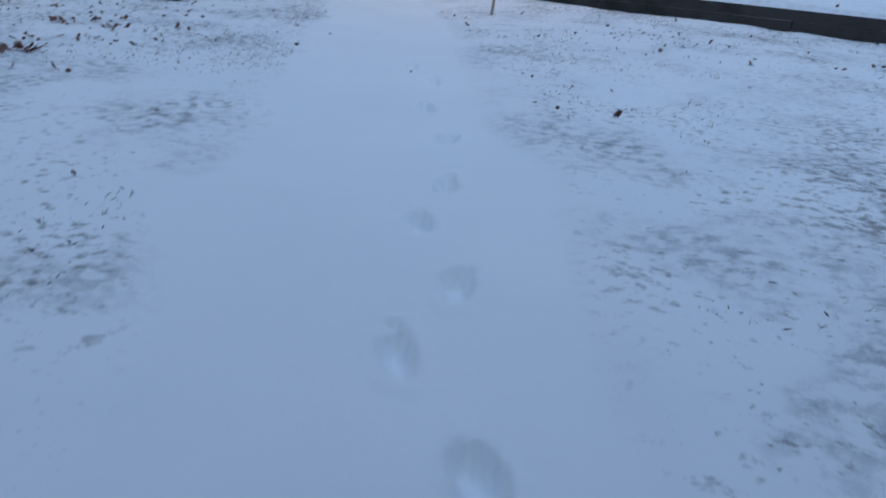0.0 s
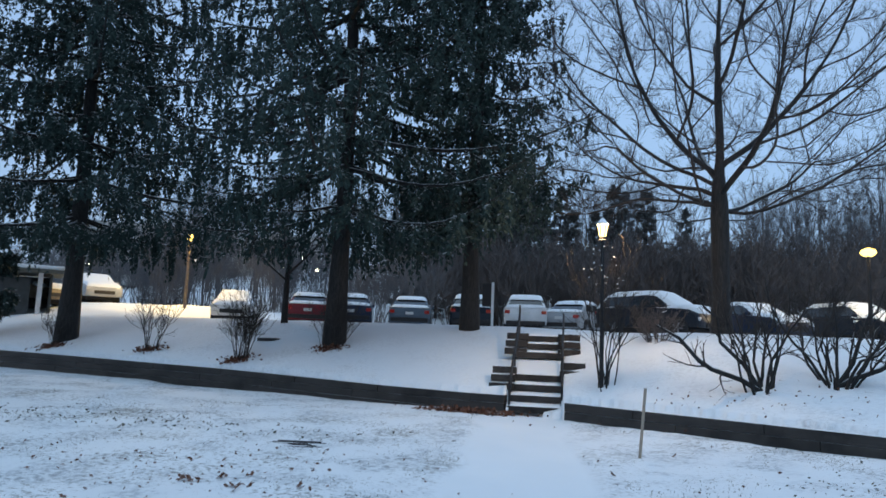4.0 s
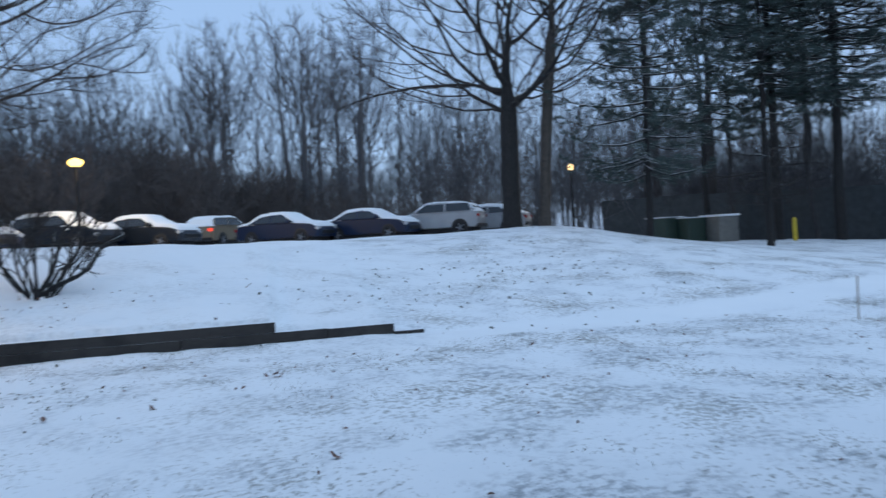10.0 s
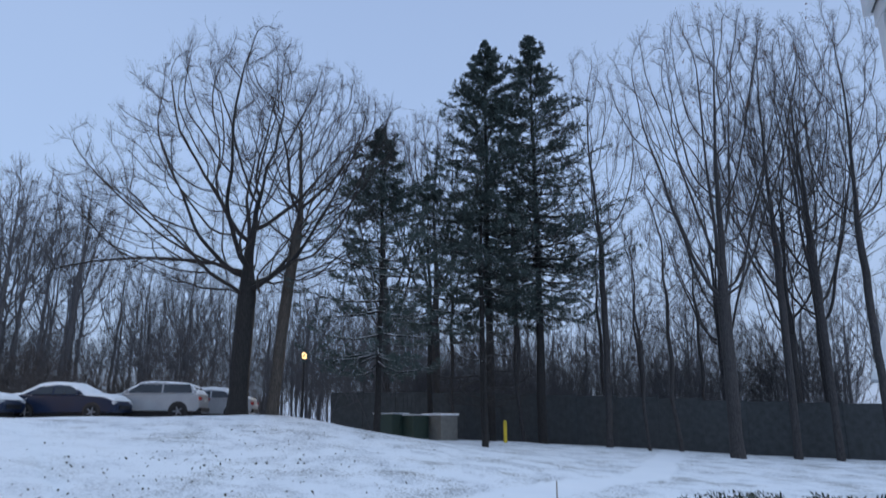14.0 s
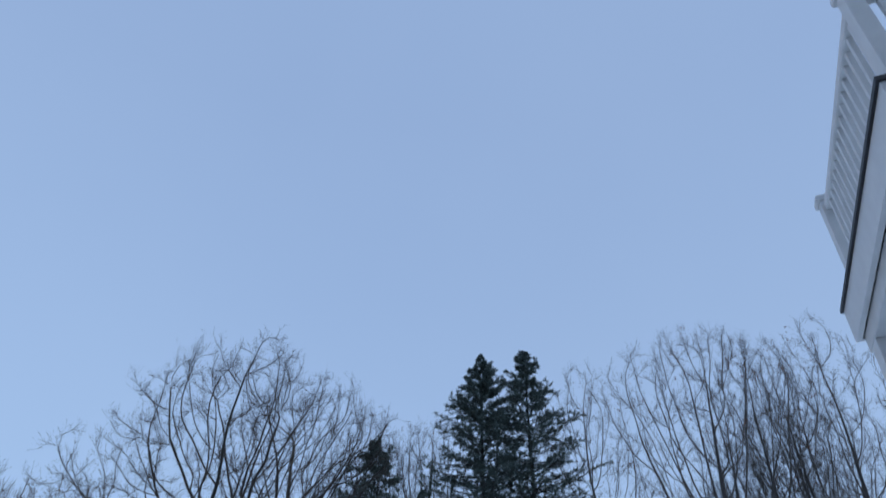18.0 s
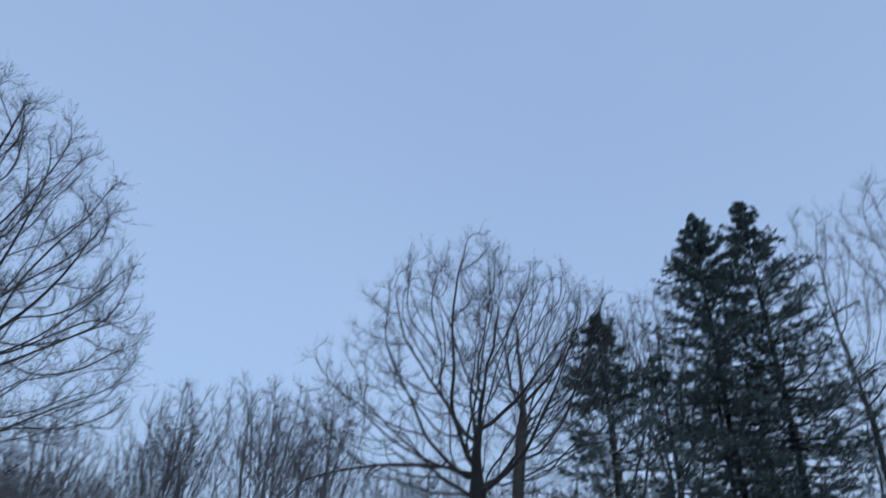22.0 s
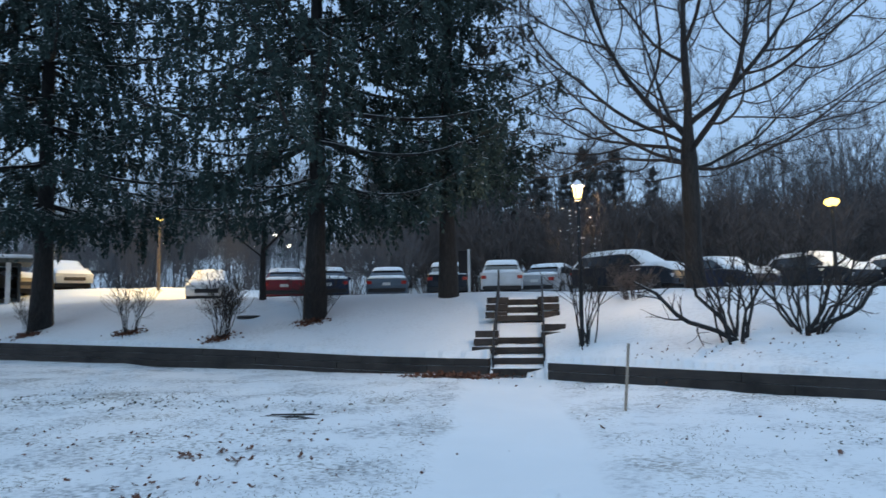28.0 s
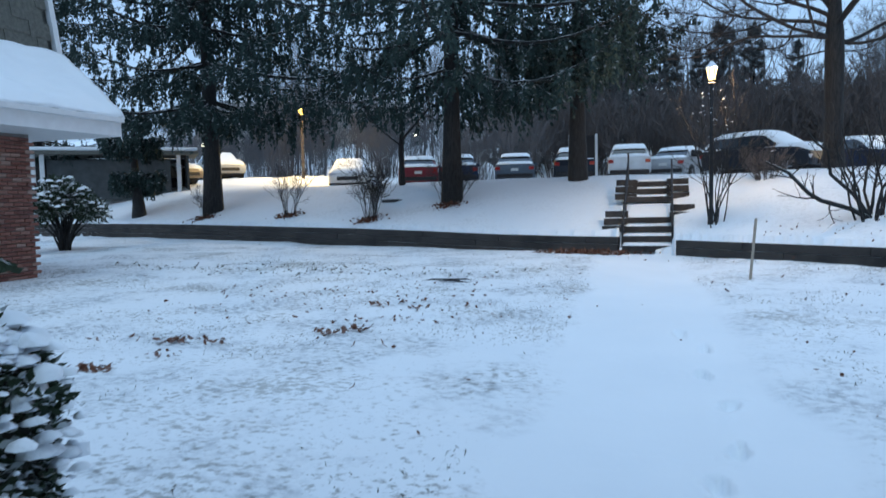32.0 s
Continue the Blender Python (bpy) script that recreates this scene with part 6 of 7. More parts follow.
part("upper_wall", boxed(-16.5, -12.27, 1.0, 14.0, 3.1, 9.0), M_SHINGLE, house, "shingled upper wall")
part("corner_board", boxed(-12.34, -12.22, 13.9, 14.03, 4.4, 9.0), M_WHITE, house, "white corner board")
bm = bmesh.new()
for row in range(14):
    for k in range(24):
        y0 = 8.2 + 0.25 * k + (0.12 if row % 2 else 0)
        if y0 + 0.24 < 13.9:
            zz = 4.5 + 0.32 * row
            box(bm, -12.268, -12.235 - 0.008 * ((k * 7 + row) % 3), y0, y0 + 0.243, zz, zz + 0.34)
part("shingles", bm, M_SHINGLE, house, "rows of weathered shingles")["kind"] = "stuff"
for piece in house.children:
    if piece.name.split(".")[0] in ("upper_wall", "corner_board", "shingles"):
        for v in piece.data.vertices:
            v.co.x -= 0.165 * max(0.0, v.co.z - 4.5)
bk = bpy.data.meshes.new("brick")
bm = boxed(-0.045, 0.045, -0.097, 0.097, -0.029, 0.029, bevel=0.004)
bm.to_mesh(bk)
bm.free()
bk.materials.append(M_BRICK)
wall_ob = [c for c in house.children if c.name.startswith("wall")][0]
for row in range(36):
    for k in range(8):
        y0 = WY - 0.1 - 0.205 * k - (0.1025 if row % 2 else 0)
        o = new("brick", bk)
        o.parent = wall_ob
        o.location = (WX - 0.052 + wr.uniform(-0.004, 0.004), y0, 0.02 + 0.075 * row)
bm = bmesh.new()
for row in range(36):
    for k in range(24):
        y0 = WY - 0.1 - 0.205 * (8 + k) - (0.1025 if row % 2 else 0)
        box(bm, WX - 0.1, WX - 0.008, y0 - 0.097, y0 + 0.097, 0.02 + 0.075 * row - 0.029, 0.02 + 0.075 * row + 0.029)
    for k in range(14):
        x0 = WX - 0.16 - 0.205 * k - (0.1025 if row % 2 else 0)
        box(bm, x0 - 0.097, x0 + 0.097, WY - 0.1, WY - 0.008, 0.02 + 0.075 * row - 0.029, 0.02 + 0.075 * row + 0.029)
part("bricks", bm, M_BRICK, house)["kind"] = "stuff"

# ---- house behind the camera with the balcony ----
home = thing("apartment_house", "pale sided apartment house with white balcony", "house")
part("wall", boxed(-9, 6.0, -7, 0.18, -0.2, 7.2), M_SIDING, home, "sided wall")
part("eave", boxed(-9.4, 6.2, -7.4, 0.45, 7.2, 7.4, bevel=0.03), M_WHITE, home)
part("roof_snow", boxed(-9.3, 6.1, -7.3, 0.4, 7.402, 7.55, bevel=0.05), M_SNOW, home)
for k in range(31):
    part("siding_board", boxed(-9, 6.0, 0.182, 0.20, 0.1 + 0.22 * k, 0.305 + 0.22 * k), M_SIDING, home)
BX0, BX1, BY1, BZ = 3.43, 5.85, 2.10, 4.86
bal = thing("balcony", "white balcony with a slatted railing on square posts", "balcony")
part("deck", boxed(BX0 + 0.03, BX1 - 0.03, 0.21, BY1 - 0.03, BZ - 0.10, BZ - 0.02), M_WHITE_OLD, bal)
part("drip_edge", boxed(BX0 - 0.02, BX1 + 0.02, BY1 - 0.03, BY1 + 0.02, BZ - 0.02, BZ + 0.012), M_DARK_EDGE, bal, "dark edge strip")
part("drip_edge", boxed(BX0 - 0.02, BX0 + 0.03, 0.21, BY1 - 0.032, BZ - 0.02, BZ + 0.012), M_DARK_EDGE, bal, "dark edge strip")
part("front_fascia", boxed(BX0, BX1, BY1 - 0.04, BY1, BZ - 0.30, BZ - 0.022), M_WHITE, bal)
part("side_fascia", boxed(BX0, BX0 + 0.04, 0.21, BY1 - 0.042, BZ - 0.30, BZ - 0.022), M_WHITE, bal)
part("side_fascia", boxed(BX1 - 0.04, BX1, 0.21, BY1 - 0.042, BZ - 0.30, BZ - 0.022), M_WHITE, bal)
for k in range(11):
    y0 = 0.24 + 0.16 * k
    part("soffit_board", boxed(BX0 + 0.05, BX1 - 0.05, y0, y0 + 0.15, BZ - 0.26 - 0.006 * (k % 2), BZ - 0.24), M_WHITE_OLD, bal)
part("beam", boxed(BX0 + 0.1, BX1 - 0.02, BY1 - 0.24, BY1 - 0.06, BZ - 0.42, BZ - 0.27, bevel=0.01), M_WHITE, bal)
for px in (BX0 + 0.19, BX1 - 0.17):
    part("column", boxed(px - 0.09, px + 0.09, BY1 - 0.24, BY1 - 0.06, -0.1, BZ - 0.422, bevel=0.012), M_WHITE, bal)
PY = BY1 - 0.16
for px in (BX0 + 0.14, BX1 - 0.16):
    ps = part("post", boxed(px - 0.055, px + 0.055, PY - 0.055, PY + 0.055, BZ + 0.014, BZ + 0.97, bevel=0.006), M_WHITE, bal)
    part("cap", boxed(px - 0.078, px + 0.078, PY - 0.078, PY + 0.078, BZ + 0.972, BZ + 1.03, bevel=0.012), M_WHITE, ps)
part("top_rail", boxed(BX0 + 0.198, BX1 - 0.218, PY - 0.035, PY + 0.035, BZ + 0.86, BZ + 0.93, bevel=0.012), M_WHITE, bal)
part("bottom_rail", boxed(BX0 + 0.198, BX1 - 0.218, PY - 0.03, PY + 0.03, BZ + 0.10, BZ + 0.15, bevel=0.008), M_WHITE, bal)
part("side_rail", boxed(BX0 + 0.105, BX0 + 0.175, 0.21, PY - 0.058, BZ + 0.86, BZ + 0.93, bevel=0.012), M_WHITE, bal)
part("side_rail", boxed(BX0 + 0.11, BX0 + 0.17, 0.21, PY - 0.058, BZ + 0.10, BZ + 0.15, bevel=0.008), M_WHITE, bal)
bk2 = bpy.data.meshes.new("baluster")
bm = boxed(-0.019, 0.019, -0.019, 0.019, 0.152, 0.858, bevel=0.004)
bm.to_mesh(bk2)
bm.free()
bk2.materials.append(M_WHITE)
for k in range(16):
    o = new("baluster", bk2)
    o.parent = bal
    o.location = (BX0 + 0.29 + 0.119 * k, PY, BZ)
for k in range(13):
    o = new("baluster", bk2)
    o.parent = bal
    o.location = (BX0 + 0.14, PY - 0.15 - 0.122 * k, BZ)

# ---- hedges ----
def leaf_cloud(r, pts, normals, length, width, fan=0.8):
    n = len(pts)
    way = unit(normals + r.normal(size=(n, 3)) * fan)
    return blades(pts, way, unit(np.cross(way, r.normal(size=(n, 3)))), r.uniform(0.6, 1.3, n) * length, r.uniform(0.7, 1.2, n) * width)


def lumps(r, pts, size, squash=0.55):
    """Small rounded pillows of snow at the points given."""
    ring = [(math.cos(a), math.sin(a)) for a in np.linspace(0, 2 * math.pi, 7)[:-1]]
    base = np.array([(0, 0, 1.0)] + [(0.72 * c, 0.72 * s, 0.62) for c, s in ring] + [(c, s, -0.12) for c, s in ring])
    fc = [(0, 1 + k, 1 + (k + 1) % 6) for k in range(6)]
    fq = [(1 + k, 7 + k, 7 + (k + 1) % 6, 1 + (k + 1) % 6) for k in range(6)]
    n = len(pts)
    sz = size * r.uniform(0.5, 1.3, n)
    wob = 1 + r.normal(size=(n, 13, 1)) * 0.16
    V = pts[:, None] + base[None] * wob * sz[:, None, None] * np.array([1, 1, squash])
    off = (np.arange(n) * 13)[:, None, None]
    tri = (np.array(fc)[None] + off).reshape(-1, 3)
    quad = (np.array(fq)[None] + off).reshape(-1, 4)
    return V.reshape(-1, 3), [tuple(f) for f in tri] + [tuple(f) for f in quad]


def mesh_of(name, v, f, mat, parent, label=""):
    me = bpy.data.meshes.new(name)
    me.from_pydata([tuple(p) for p in v], [], f)
    me.materials.append(mat)
    me.shade_smooth()
    o = new(name, me)
    o.parent = parent
    if label:
        o["label"] = label
    o["kind"] = "stuff"
    return o


def hedge(name, label, seed, cx, cy, hx, hy, height, count, length=0.055, width=0.022, power=4.0, snow=True, taper=0.15, z0=0.0):
    """A clipped evergreen: a rounded block of small leaves over a solid core coloured as inner shade, with snow on top.
    """
    r = np.random.default_rng(seed)
    ob = thing(name, label, "hedge", pose(cx, cy, gz(cx, cy) + z0))
    d = unit(r.normal(size=(count, 3)))
    d[:, 2] = np.abs(d[:, 2]) * 1.2 - 0.35
    d = unit(d)
    k = (np.abs(d) ** power).sum(1) ** (-1 / power)
    P = d * k[:, None] * r.uniform(0.90, 1.03, count)[:, None]
    P[:, 2] = (P[:, 2] + 0.55) / 1.55
    shrink = 1 - taper * (1 - np.clip(P[:, 2], 0, 1))
    lump = 1 + (value_noise(P[:, 0] * hx + cx, P[:, 1] * hy + P[:, 2] * 3, 0.3, seed) - 0.5) * 0.16
    pts = np.stack([P[:, 0] * hx * shrink * lump, P[:, 1] * hy * shrink * lump, np.clip(P[:, 2], 0.0, 1.2) * height * (0.94 + 0.06 * lump)], 1)
    crown = arrays("foliage", *leaf_cloud(r, pts, d, length, width), M_YEW, ob, "dense dark green leaves")
    crown["kind"] = "stuff"
    if snow:
        m_ = count // 13
        e = r.uniform(-0.92, 0.92, (m_, 2))
        tips = np.stack([e[:, 0] * hx, e[:, 1] * hy, np.full(m_, height * 0.985) + r.uniform(-0.02, 0.03, m_)], 1)
        tips = tips[((np.abs(e) ** power).sum(1) < 0.62) & (value_noise(tips[:, 0] + cx, tips[:, 1] + cy, 0.09, seed + 7) > 0.45)]
        ways = unit(r.normal(size=tips.shape) * 0.5 + np.array([0, 0, 1.0]))
        arrays("leaf_tip_layer", *leaf_cloud(r, tips + np.array([0, 0, 0.012]), ways, length * 1.3, width * 1.5, 0.6), M_YEW, ob, "leaf tips poking through snow")["kind"] = "stuff"
    # Solid near-black body: closes the gaps and paints the shade between leaves.
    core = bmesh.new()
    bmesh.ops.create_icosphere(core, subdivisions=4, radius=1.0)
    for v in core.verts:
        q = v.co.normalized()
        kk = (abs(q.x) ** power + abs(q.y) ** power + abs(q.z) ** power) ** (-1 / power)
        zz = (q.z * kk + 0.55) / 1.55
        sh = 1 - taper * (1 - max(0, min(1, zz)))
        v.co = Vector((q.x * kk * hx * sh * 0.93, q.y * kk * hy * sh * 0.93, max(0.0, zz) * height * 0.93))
    part("core", core, M_SHADE_CORE, ob, "solid near-black filling painted as inner shade")
    if snow:
        m_ = 12000
        e = r.uniform(-0.95, 0.95, (m_, 2))
        edge = (np.abs(e) ** power).sum(1) ** (1 / power)
        f = 0.5 * value_noise(e[:, 0] * hx + cx, e[:, 1] * hy + cy, 0.16, seed + 1) + 0.5 * value_noise(e[:, 0] * hx + cx, e[:, 1] * hy + cy, 0.06, seed + 2)
        keep = (f > 0.33 + 1.2 * np.clip(edge - 0.80, 0, 1)) & (edge < 0.90)
        e, edge = e[keep], edge[keep]
        crest = (np.clip(1 - edge ** power, 0, 1) ** (1 / power) + 0.55) / 1.55
        draw = 1 - taper * (1 - crest)
        spots = np.stack([e[:, 0] * hx * draw, e[:, 1] * hy * draw, height * (0.985 + 0.045 * value_noise(e[:, 0] * hx + cx, e[:, 1] * hy + height * 3, 0.3, seed)) * crest + 0.006], 1)
        mesh_of("snow_cap", *lumps(r, spots, 0.030 * r.uniform(0.5, 1.5, len(e)), 0.45), M_SNOW, ob, "broken snow lying on the clipped top")
    return ob


M_SHADE_CORE = material("dark_twigs", b_plain((0.010, 0.012, 0.008), 0.95, 0, 0.3, 20))
hedge("yew_hedge", "clipped dark yew hedge with snow on its flat top", 81, 4.15, 2.72, 1.85, 1.05, 1.22, 170000, 0.026, 0.0078, power=5.5, taper=0.50)
hedge("box_bush", "rounded evergreen bush dusted with snow by the house", 82, -2.76, 3.40, 0.78, 0.85, 1.17, 20000, 0.05, 0.026, 2.6)


def clumpy_bush(name, label, seed, x, y, height, radius, clumps, leaves, length, width, bare=0.4, snow=6, pillow=0.05):
    """A loose evergreen: crooked stems under rounded clumps of leaves that carry snow."""
    r = np.random.default_rng(seed)
    ob = thing(name, label, "shrub", pose(x, y, gz(x, y)))
    stems = bmesh.new()
    P, N, S = [], [], []
    for k in range(clumps):
        a, f = k * 2.399 + r.normal() * 0.3, math.sqrt((k + 0.5) / clumps)
        c = np.array([radius * 0.8 * f * math.cos(a), radius * 0.8 * f * math.sin(a), height * (bare + (0.86 - bare) * (1 - 0.75 * f * f) * r.uniform(0.75, 1.05))])
        knee = Vector(c * np.array([0.35, 0.35, 0.45]))
        cyl(stems, (r.normal() * 0.06, r.normal() * 0.06, -0.1), knee, 0.035, 0.025, 6)
        cyl(stems, knee, Vector(c), 0.025, 0.010, 6)
        d = unit(r.normal(size=(leaves, 3)))
        rad = radius * 0.38 * r.uniform(0.55, 1.05, (leaves, 1)) * np.array([1, 1, 0.62])
        P.append(c + d * rad)
        N.append(unit(d + np.array([0, 0, 0.3])))
        up = unit(r.normal(size=(snow, 3)) * np.array([1, 1, 0.5]) + np.array([0, 0, 0.9]))
        S.append(c + up * radius * 0.39 * np.array([1, 1, 0.66]))
    part("stem", stems, M_BARK, ob)["kind"] = "stuff"
    arrays("foliage", *leaf_cloud(r, np.concatenate(P), np.concatenate(N), length, width), M_SNOWY_LEAF, ob, "snow-dusted dark green leaves")["kind"] = "stuff"
    mesh_of("snow_cap", *lumps(r, np.concatenate(S), pillow), M_SNOW, ob, "snow lying on the leaf clumps")
    return ob


bead_a = bead_r.uniform(0, 2 * np.pi, 42)
bead_q = bead_r.uniform(0.12, 0.50, 42)
mesh_of("ice_bead", *lumps(bead_r, np.stack([bead_q * np.cos(bead_a), bead_q * np.sin(bead_a), bead_r.uniform(1.9, 3.0, 42)], 1), 0.014, 0.9), M_SNOW, lamp_shrub, "beads of ice and snow on the twigs")
clumpy_bush("evergreen_bush", "spreading evergreen bush with snowy clumps on bare crooked stems", 83, -16.6, 18.0, 2.2, 1.05, 30, 260, 0.15, 0.055, 0.32, 9, 0.09)
stand(spruce("small_evergreen", "small dark evergreen tree below the spruces", 84, 4.4, 0.26, 1.7, 1.35, 0.7, 1.2), -20.0, 25.0, 40)
boxy = next(o for o in bpy.data.objects if o.name == "box_bush")
for piece in boxy.children:
    if piece.name.startswith("foliage"):
        piece.data.materials[0] = M_SNOWY_LEAF
br = np.random.default_rng(85)
dd = unit(br.normal(size=(900, 3)) * np.array([1, 1, 0.7]) + np.array([0, 0, 0.45]))
kk = (np.abs(dd) ** 2.6).sum(1) ** (-1 / 2.6)
pp = dd * kk[:, None]
pp[:, 2] = np.clip((pp[:, 2] + 0.55) / 1.55, 0.03, 1.2)
mesh_of("snow_lump", *lumps(br, pp * np.array([0.76, 0.83, 1.15]) * br.uniform(0.95, 1.04, (900, 1)), 0.034 * br.uniform(0.4, 1.6, 900), 0.6), M_SNOW, boxy, "small pillows of snow on the leaves")

# ---- rhododendron close to the walk ----
rho = thing("rhododendron", "rhododendron with long leathery drooping leaves and snow", "shrub", pose(2.25, 2.71, 0))
rr = random.Random(5)


def leaf_mesh(length, width, droop, snowy):
    me = bpy.data.meshes.new("leaf")
    bm = bmesh.new()
    rows = []
    for k in range(6):
        t = k / 5
        wv = width * math.sin(math.pi * min(0.97, t * 0.93 + 0.05)) ** 0.8 / 2
        z = -droop * t * t * length
        rows.append([bm.verts.new((length * t, s * wv, z + abs(s) * 0.12 * wv * 2)) for s in (-1, 0, 1)])
    for a, b in zip(rows, rows[1:]):
        for k in range(2):
            bm.faces.new((a[k], b[k], b[k + 1], a[k + 1]))
    bm.to_mesh(me)
    bm.free()
    me.materials.append(M_RHODO)
    me.shade_smooth()
    sn = None
    if snowy:
        sn = bpy.data.meshes.new("leaf_snow")
        bm = bmesh.new()
        rows = []
        for k in range(5):
            t = 0.08 + 0.8 * k / 4
            wv = width * 0.33 * math.sin(math.pi * (0.12 + 0.76 * k / 4))
            z = -droop * t * t * length
            rows.append([bm.verts.new((length * t, s * wv, z + 0.004 + hgt)) for s, hgt in ((-1, 0), (-0.5, 0.010), (0.5, 0.012), (1, 0))])
        for a, b in zip(rows, rows[1:]):
            for k in range(3):
                bm.faces.new((a[k], b[k], b[k + 1], a[k + 1]))
        bm.to_mesh(sn)
        bm.free()
        sn.materials.append(M_SNOW)
        sn.shade_smooth()
    return me, sn


LEAVES = [leaf_mesh(0.10, 0.036, 0.2, True), leaf_mesh(0.09, 0.034, 0.35, True), leaf_mesh(0.10, 0.035, 0.5, False), leaf_mesh(0.075, 0.030, 0.1, True)]
bm = bmesh.new()
for c in range(190):
    a, rad = rr.uniform(0, 2 * math.pi), 0.47 * math.sqrt(rr.random())
    tip = Vector((rad * math.cos(a), rad * math.sin(a), 1.70 - 0.45 * rad - 1.35 * rr.random() ** 0.95))
    foot = Vector((0.1 * math.cos(a), 0.1 * math.sin(a), 0.1))
    knee = foot.lerp(tip, 0.6) + Vector((rr.uniform(-0.05, 0.05), rr.uniform(-0.05, 0.05), 0.05))
    cyl(bm, foot, knee, 0.009, 0.006, 6)
    cyl(bm, knee, tip, 0.006, 0.004, 6)
    n = rr.randint(8, 11)
    for k in range(n):
        me, sn = LEAVES[rr.randrange(4)]
        o = new("leaf", me)
        o.parent = rho
        o.matrix_local = Matrix.Translation(tip - Vector((0, 0, 0.03 * (k % 3)))) @ pose(0, 0, 0, rr.uniform(-35, 35), rr.uniform(-25, 62), 360 * k / n + rr.uniform(-20, 20))
        if sn and rr.random() < (0.7 if tip.z > 1.3 else 0.4):
            s = new("leaf_snow", sn)
            s.parent = o
part("stem", bm, M_BARK, rho)["kind"] = "stuff"

# ---- leaves and grass on the snow ----
def oak_leaf():
    me = bpy.data.meshes.new("oak_leaf")
    bm = bmesh.new()
    pts = []
    for k in range(18):
        a = 2 * math.pi * k / 18
        rad = 0.055 * (1.0 + 0.35 * math.cos(7 * a)) * (0.62 + 0.38 * abs(math.cos(a)))
        pts.append(bm.verts.new((rad * math.cos(a) * 1.3, rad * math.sin(a), 0.012 * math.cos(2 * a) + 0.01)))
    c = bm.verts.new((0, 0, 0.004))
    for k in range(18):
        bm.faces.new((pts[k], pts[(k + 1) % 18], c))
    bm.to_mesh(me)
    bm.free()
    me.materials.append(M_LEAF)
    return me


OAK = oak_leaf()
lr = random.Random(12)


def drop_leaf(x, y, size=1.0):
    o = new("oak_leaf", OAK)
    o.matrix_world = pose(x, y, gz(x, y) + lr.uniform(0.012, 0.045), lr.uniform(-45, 45), lr.uniform(-45, 45), lr.uniform(0, 360)) @ Matrix.Diagonal((size, size, size, 1))
    tagged(o, "curled brown oak leaf lying on the snow", "leaf", "fallen oak leaves")


for cx, cy, n, sp in ((-4.79, 7.97, 26, 0.13), (-4.39, 7.9, 4, 0.12), (-4.55, 7.31, 9, 0.16), (-3.45, 8.58, 15, 0.11), (-3.27, 8.81, 14, 0.09), (-4.67, 6.71, 14, 0.10), (-5.58, 7.95, 6, 0.25), (-6.46, 11.85, 6, 0.2), (-5.75, 11.09, 6, 0.15), (-3.17, 10.39, 7, 0.12), (-2.97, 9.47, 8, 0.15), (-3.68, 10.59, 6, 0.12), (-3.32, 10.85, 6, 0.15), (-3.4, 9.45, 7, 0.25), (5.43, 10.83, 6, 0.07), (-4.6, 11.2, 8, 0.7)):
    for k in range(n):
        drop_leaf(cx + lr.gauss(0, sp), cy + lr.gauss(0, sp * 0.6), lr.uniform(0.4, 0.72) if sp < 0.14 else lr.uniform(0.3, 0.55))
for k in range(60):
    lx, ly = lr.uniform(-8, 13), lr.uniform(6, 15)
    if float(path_mask(np.array([lx]), np.array([ly]))[0]) < 0.1:
        drop_leaf(lx, ly, lr.uniform(0.35, 0.7))
gr = np.random.default_rng(3)


def litter(name, label, count, centre, spread, mat, length, width, flat=0.5):
    x, y = centre[0] + gr.normal(size=count) * spread[0], centre[1] + gr.normal(size=count) * spread[1]
    b = np.stack([x, y, ground_height(x, y) + 0.01 + np.abs(gr.normal(size=count)) * 0.03], 1)
    way = unit(gr.normal(size=(count, 3)) * np.array([1, 1, flat]))
    o = arrays(name, *blades(b, way, unit(np.cross(way, gr.normal(size=(count, 3)))), gr.uniform(0.6, 1.3, count) * length, gr.uniform(0.6, 1.3, count) * width), mat)
    return tagged(o, label, "leaf litter", kind="stuff")


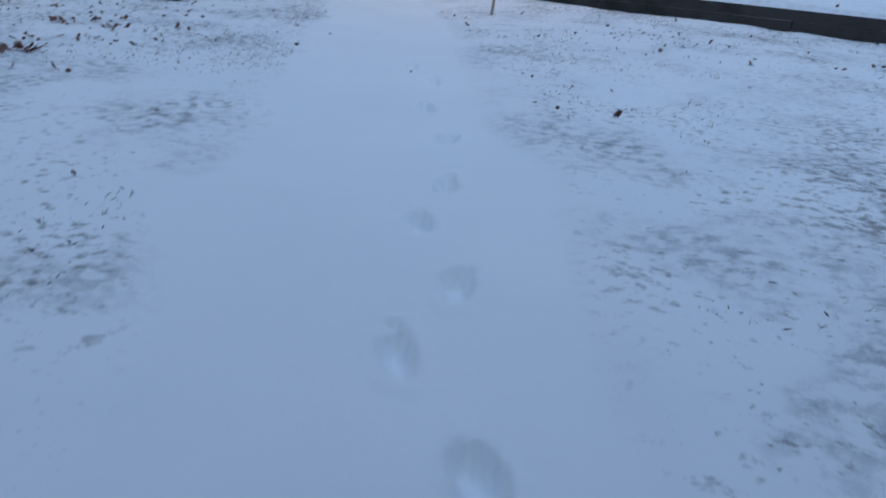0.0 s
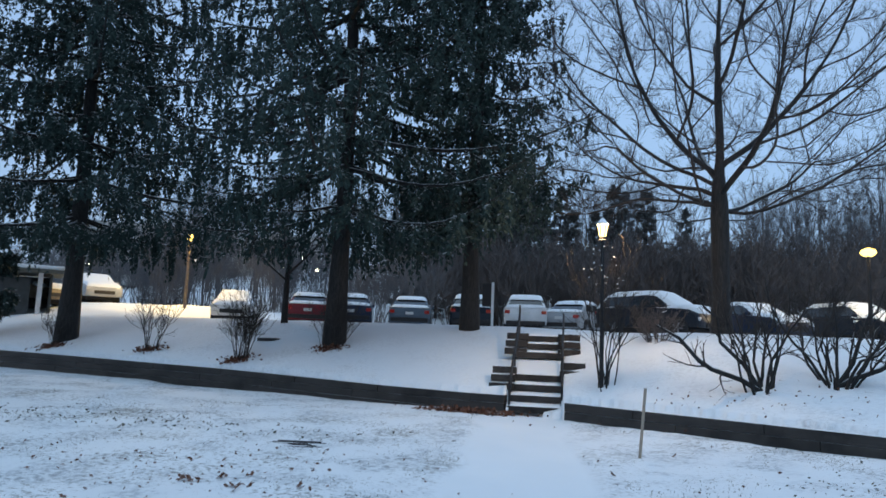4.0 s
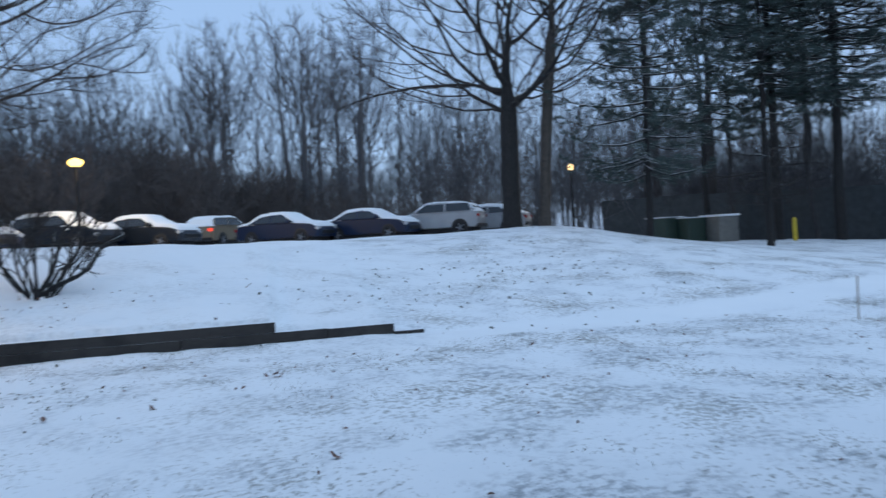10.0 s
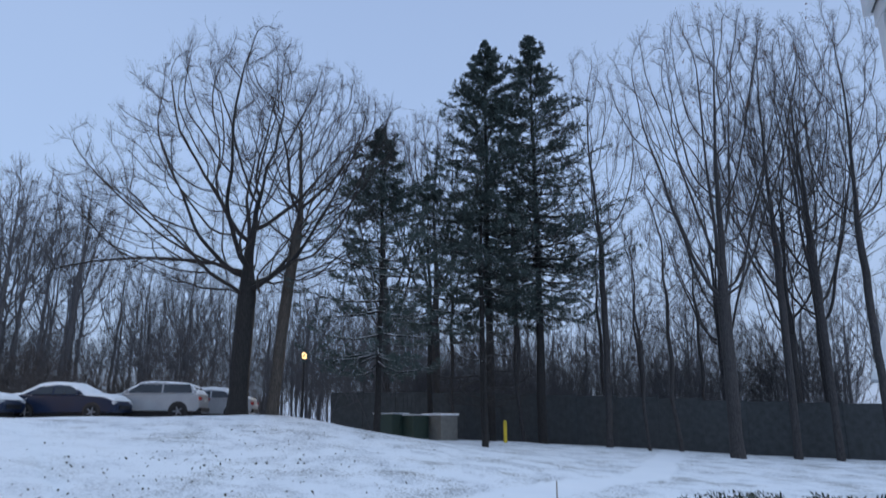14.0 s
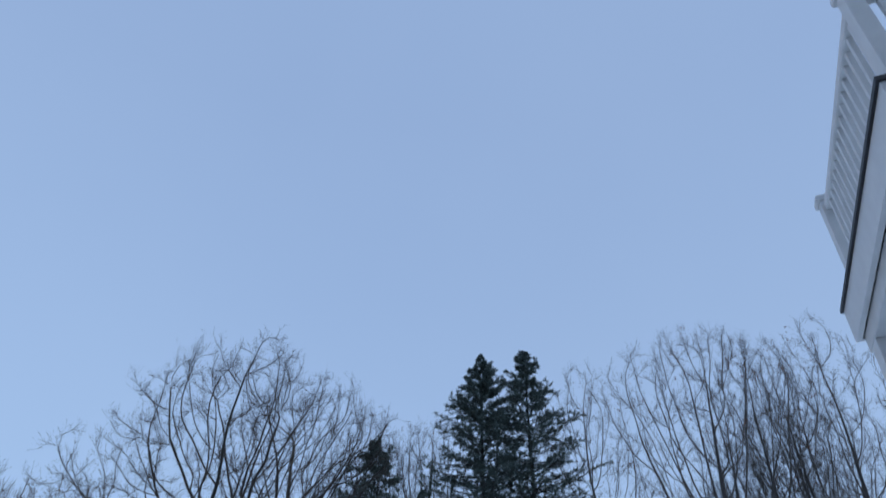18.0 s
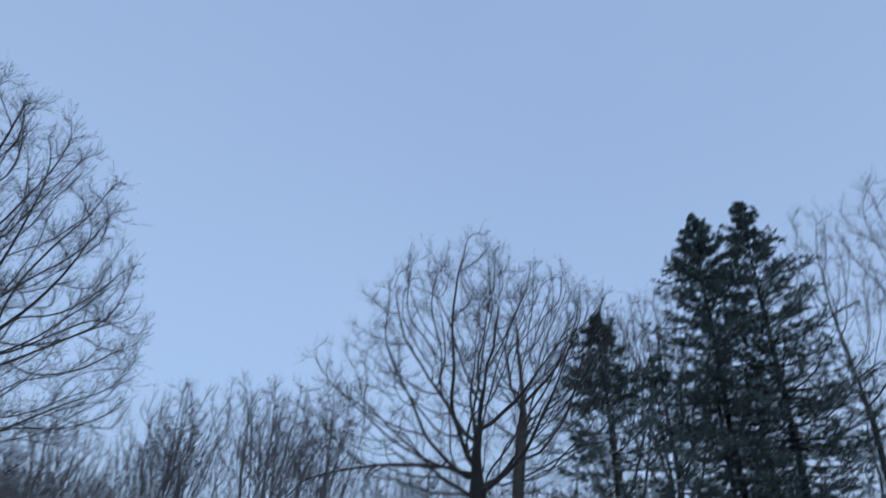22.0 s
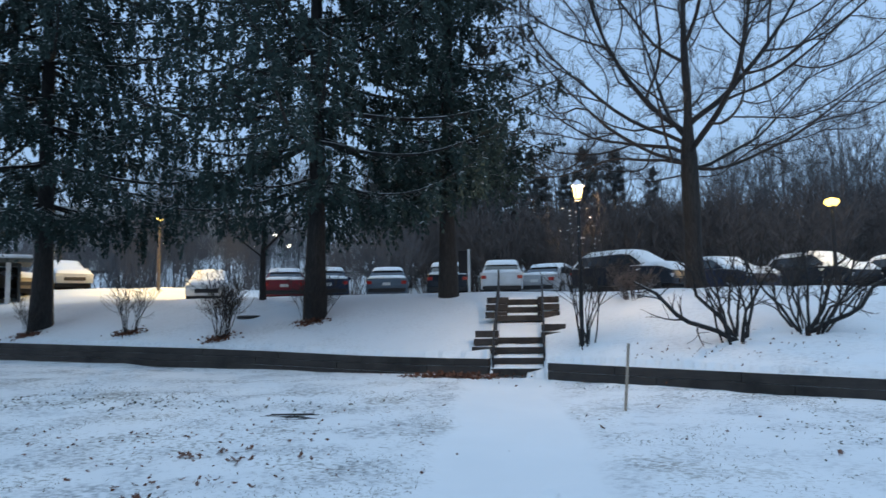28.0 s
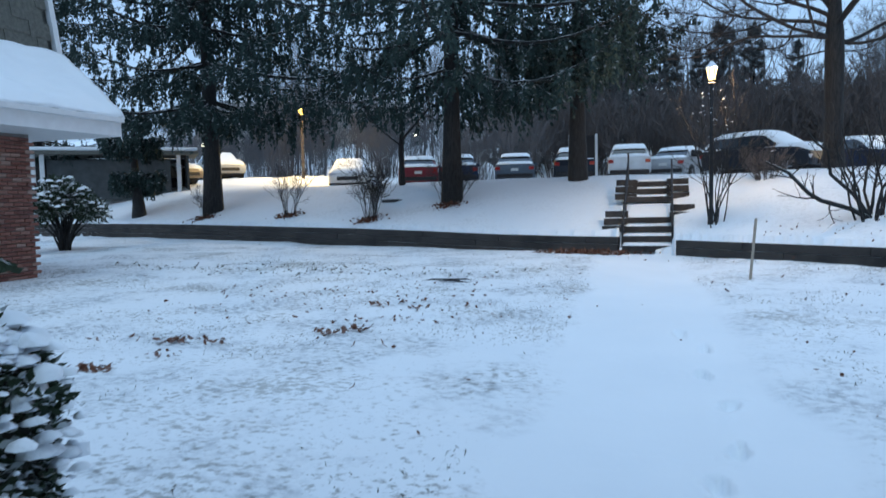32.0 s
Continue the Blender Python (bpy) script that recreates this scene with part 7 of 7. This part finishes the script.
litter("leaf_litter", "drift of brown leaves at the foot of the steps", 700, (-1.95, 18.92), (0.50, 0.15), M_LEAF, 0.10, 0.06)
litter("leaf_litter", "small dark leaf bits scattered over thin snow", 150, (-3.9, 10.9), (1.3, 1.2), M_LEAF, 0.05, 0.03)
litter("leaf_litter", "dark bits of grass and leaf in thin snow", 260, (-7.2, 14.4), (1.9, 0.5), M_GRASS, 0.07, 0.03)
litter("leaf_litter", "small dark leaf bits scattered over the snowy lawn", 200, (8.5, 9.0), (4.5, 3.5), M_LEAF, 0.045, 0.03)
litter("leaf_litter", "dark bits of grass and leaf on the snowy slope", 260, (15.5, 15.5), (4.0, 2.5), M_GRASS, 0.09, 0.05)
litter("leaf_litter", "dark bits of leaf on the bank by the bushes", 120, (3.6, 17.2), (2.2, 0.5), M_LEAF, 0.06, 0.035)
litter("leaf_litter", "dark bits of grass beside the walk", 90, (3.1, 12.2), (0.4, 0.6), M_GRASS, 0.05, 0.02)
for cx, cy in ((-8.85, 22.1), (-6.5, 22.85), (-12.3, 23.25), (-16.1, 23.85)):
    litter("leaf_litter", "dark leaves and bare earth under a shrub", 260, (cx, cy - 0.1), (0.22, 0.16), M_LEAF, 0.09, 0.06)
n = 60000
x, y = gr.uniform(-12, 16, n), 2.4 + 16 * gr.uniform(0, 1, n) ** 0.8
s_, u_ = bank_coords(x, y)
k = (value_noise(x, y, 1.3, 41) * 0.6 + value_noise(x, y, 0.4, 42) * 0.5) * (1 - path_mask(x, y)) * (s_ < -0.05)
pick = k > np.where(y < 7, 0.74, 0.64)
x, y = x[pick], y[pick]
n = len(x)
b = np.stack([x, y, ground_height(x, y) - 0.006], 1)
way = unit(np.stack([gr.normal(size=n) * 0.8, gr.normal(size=n) * 0.8, np.full(n, 0.7)], 1))
tagged(arrays("grass", *blades(b, way, unit(np.cross(way, gr.normal(size=(n, 3)))), gr.uniform(0.02, 0.05, n), gr.uniform(0.004, 0.009, n)), M_GRASS), "dry grass blades poking through thin snow", "grass", kind="stuff")
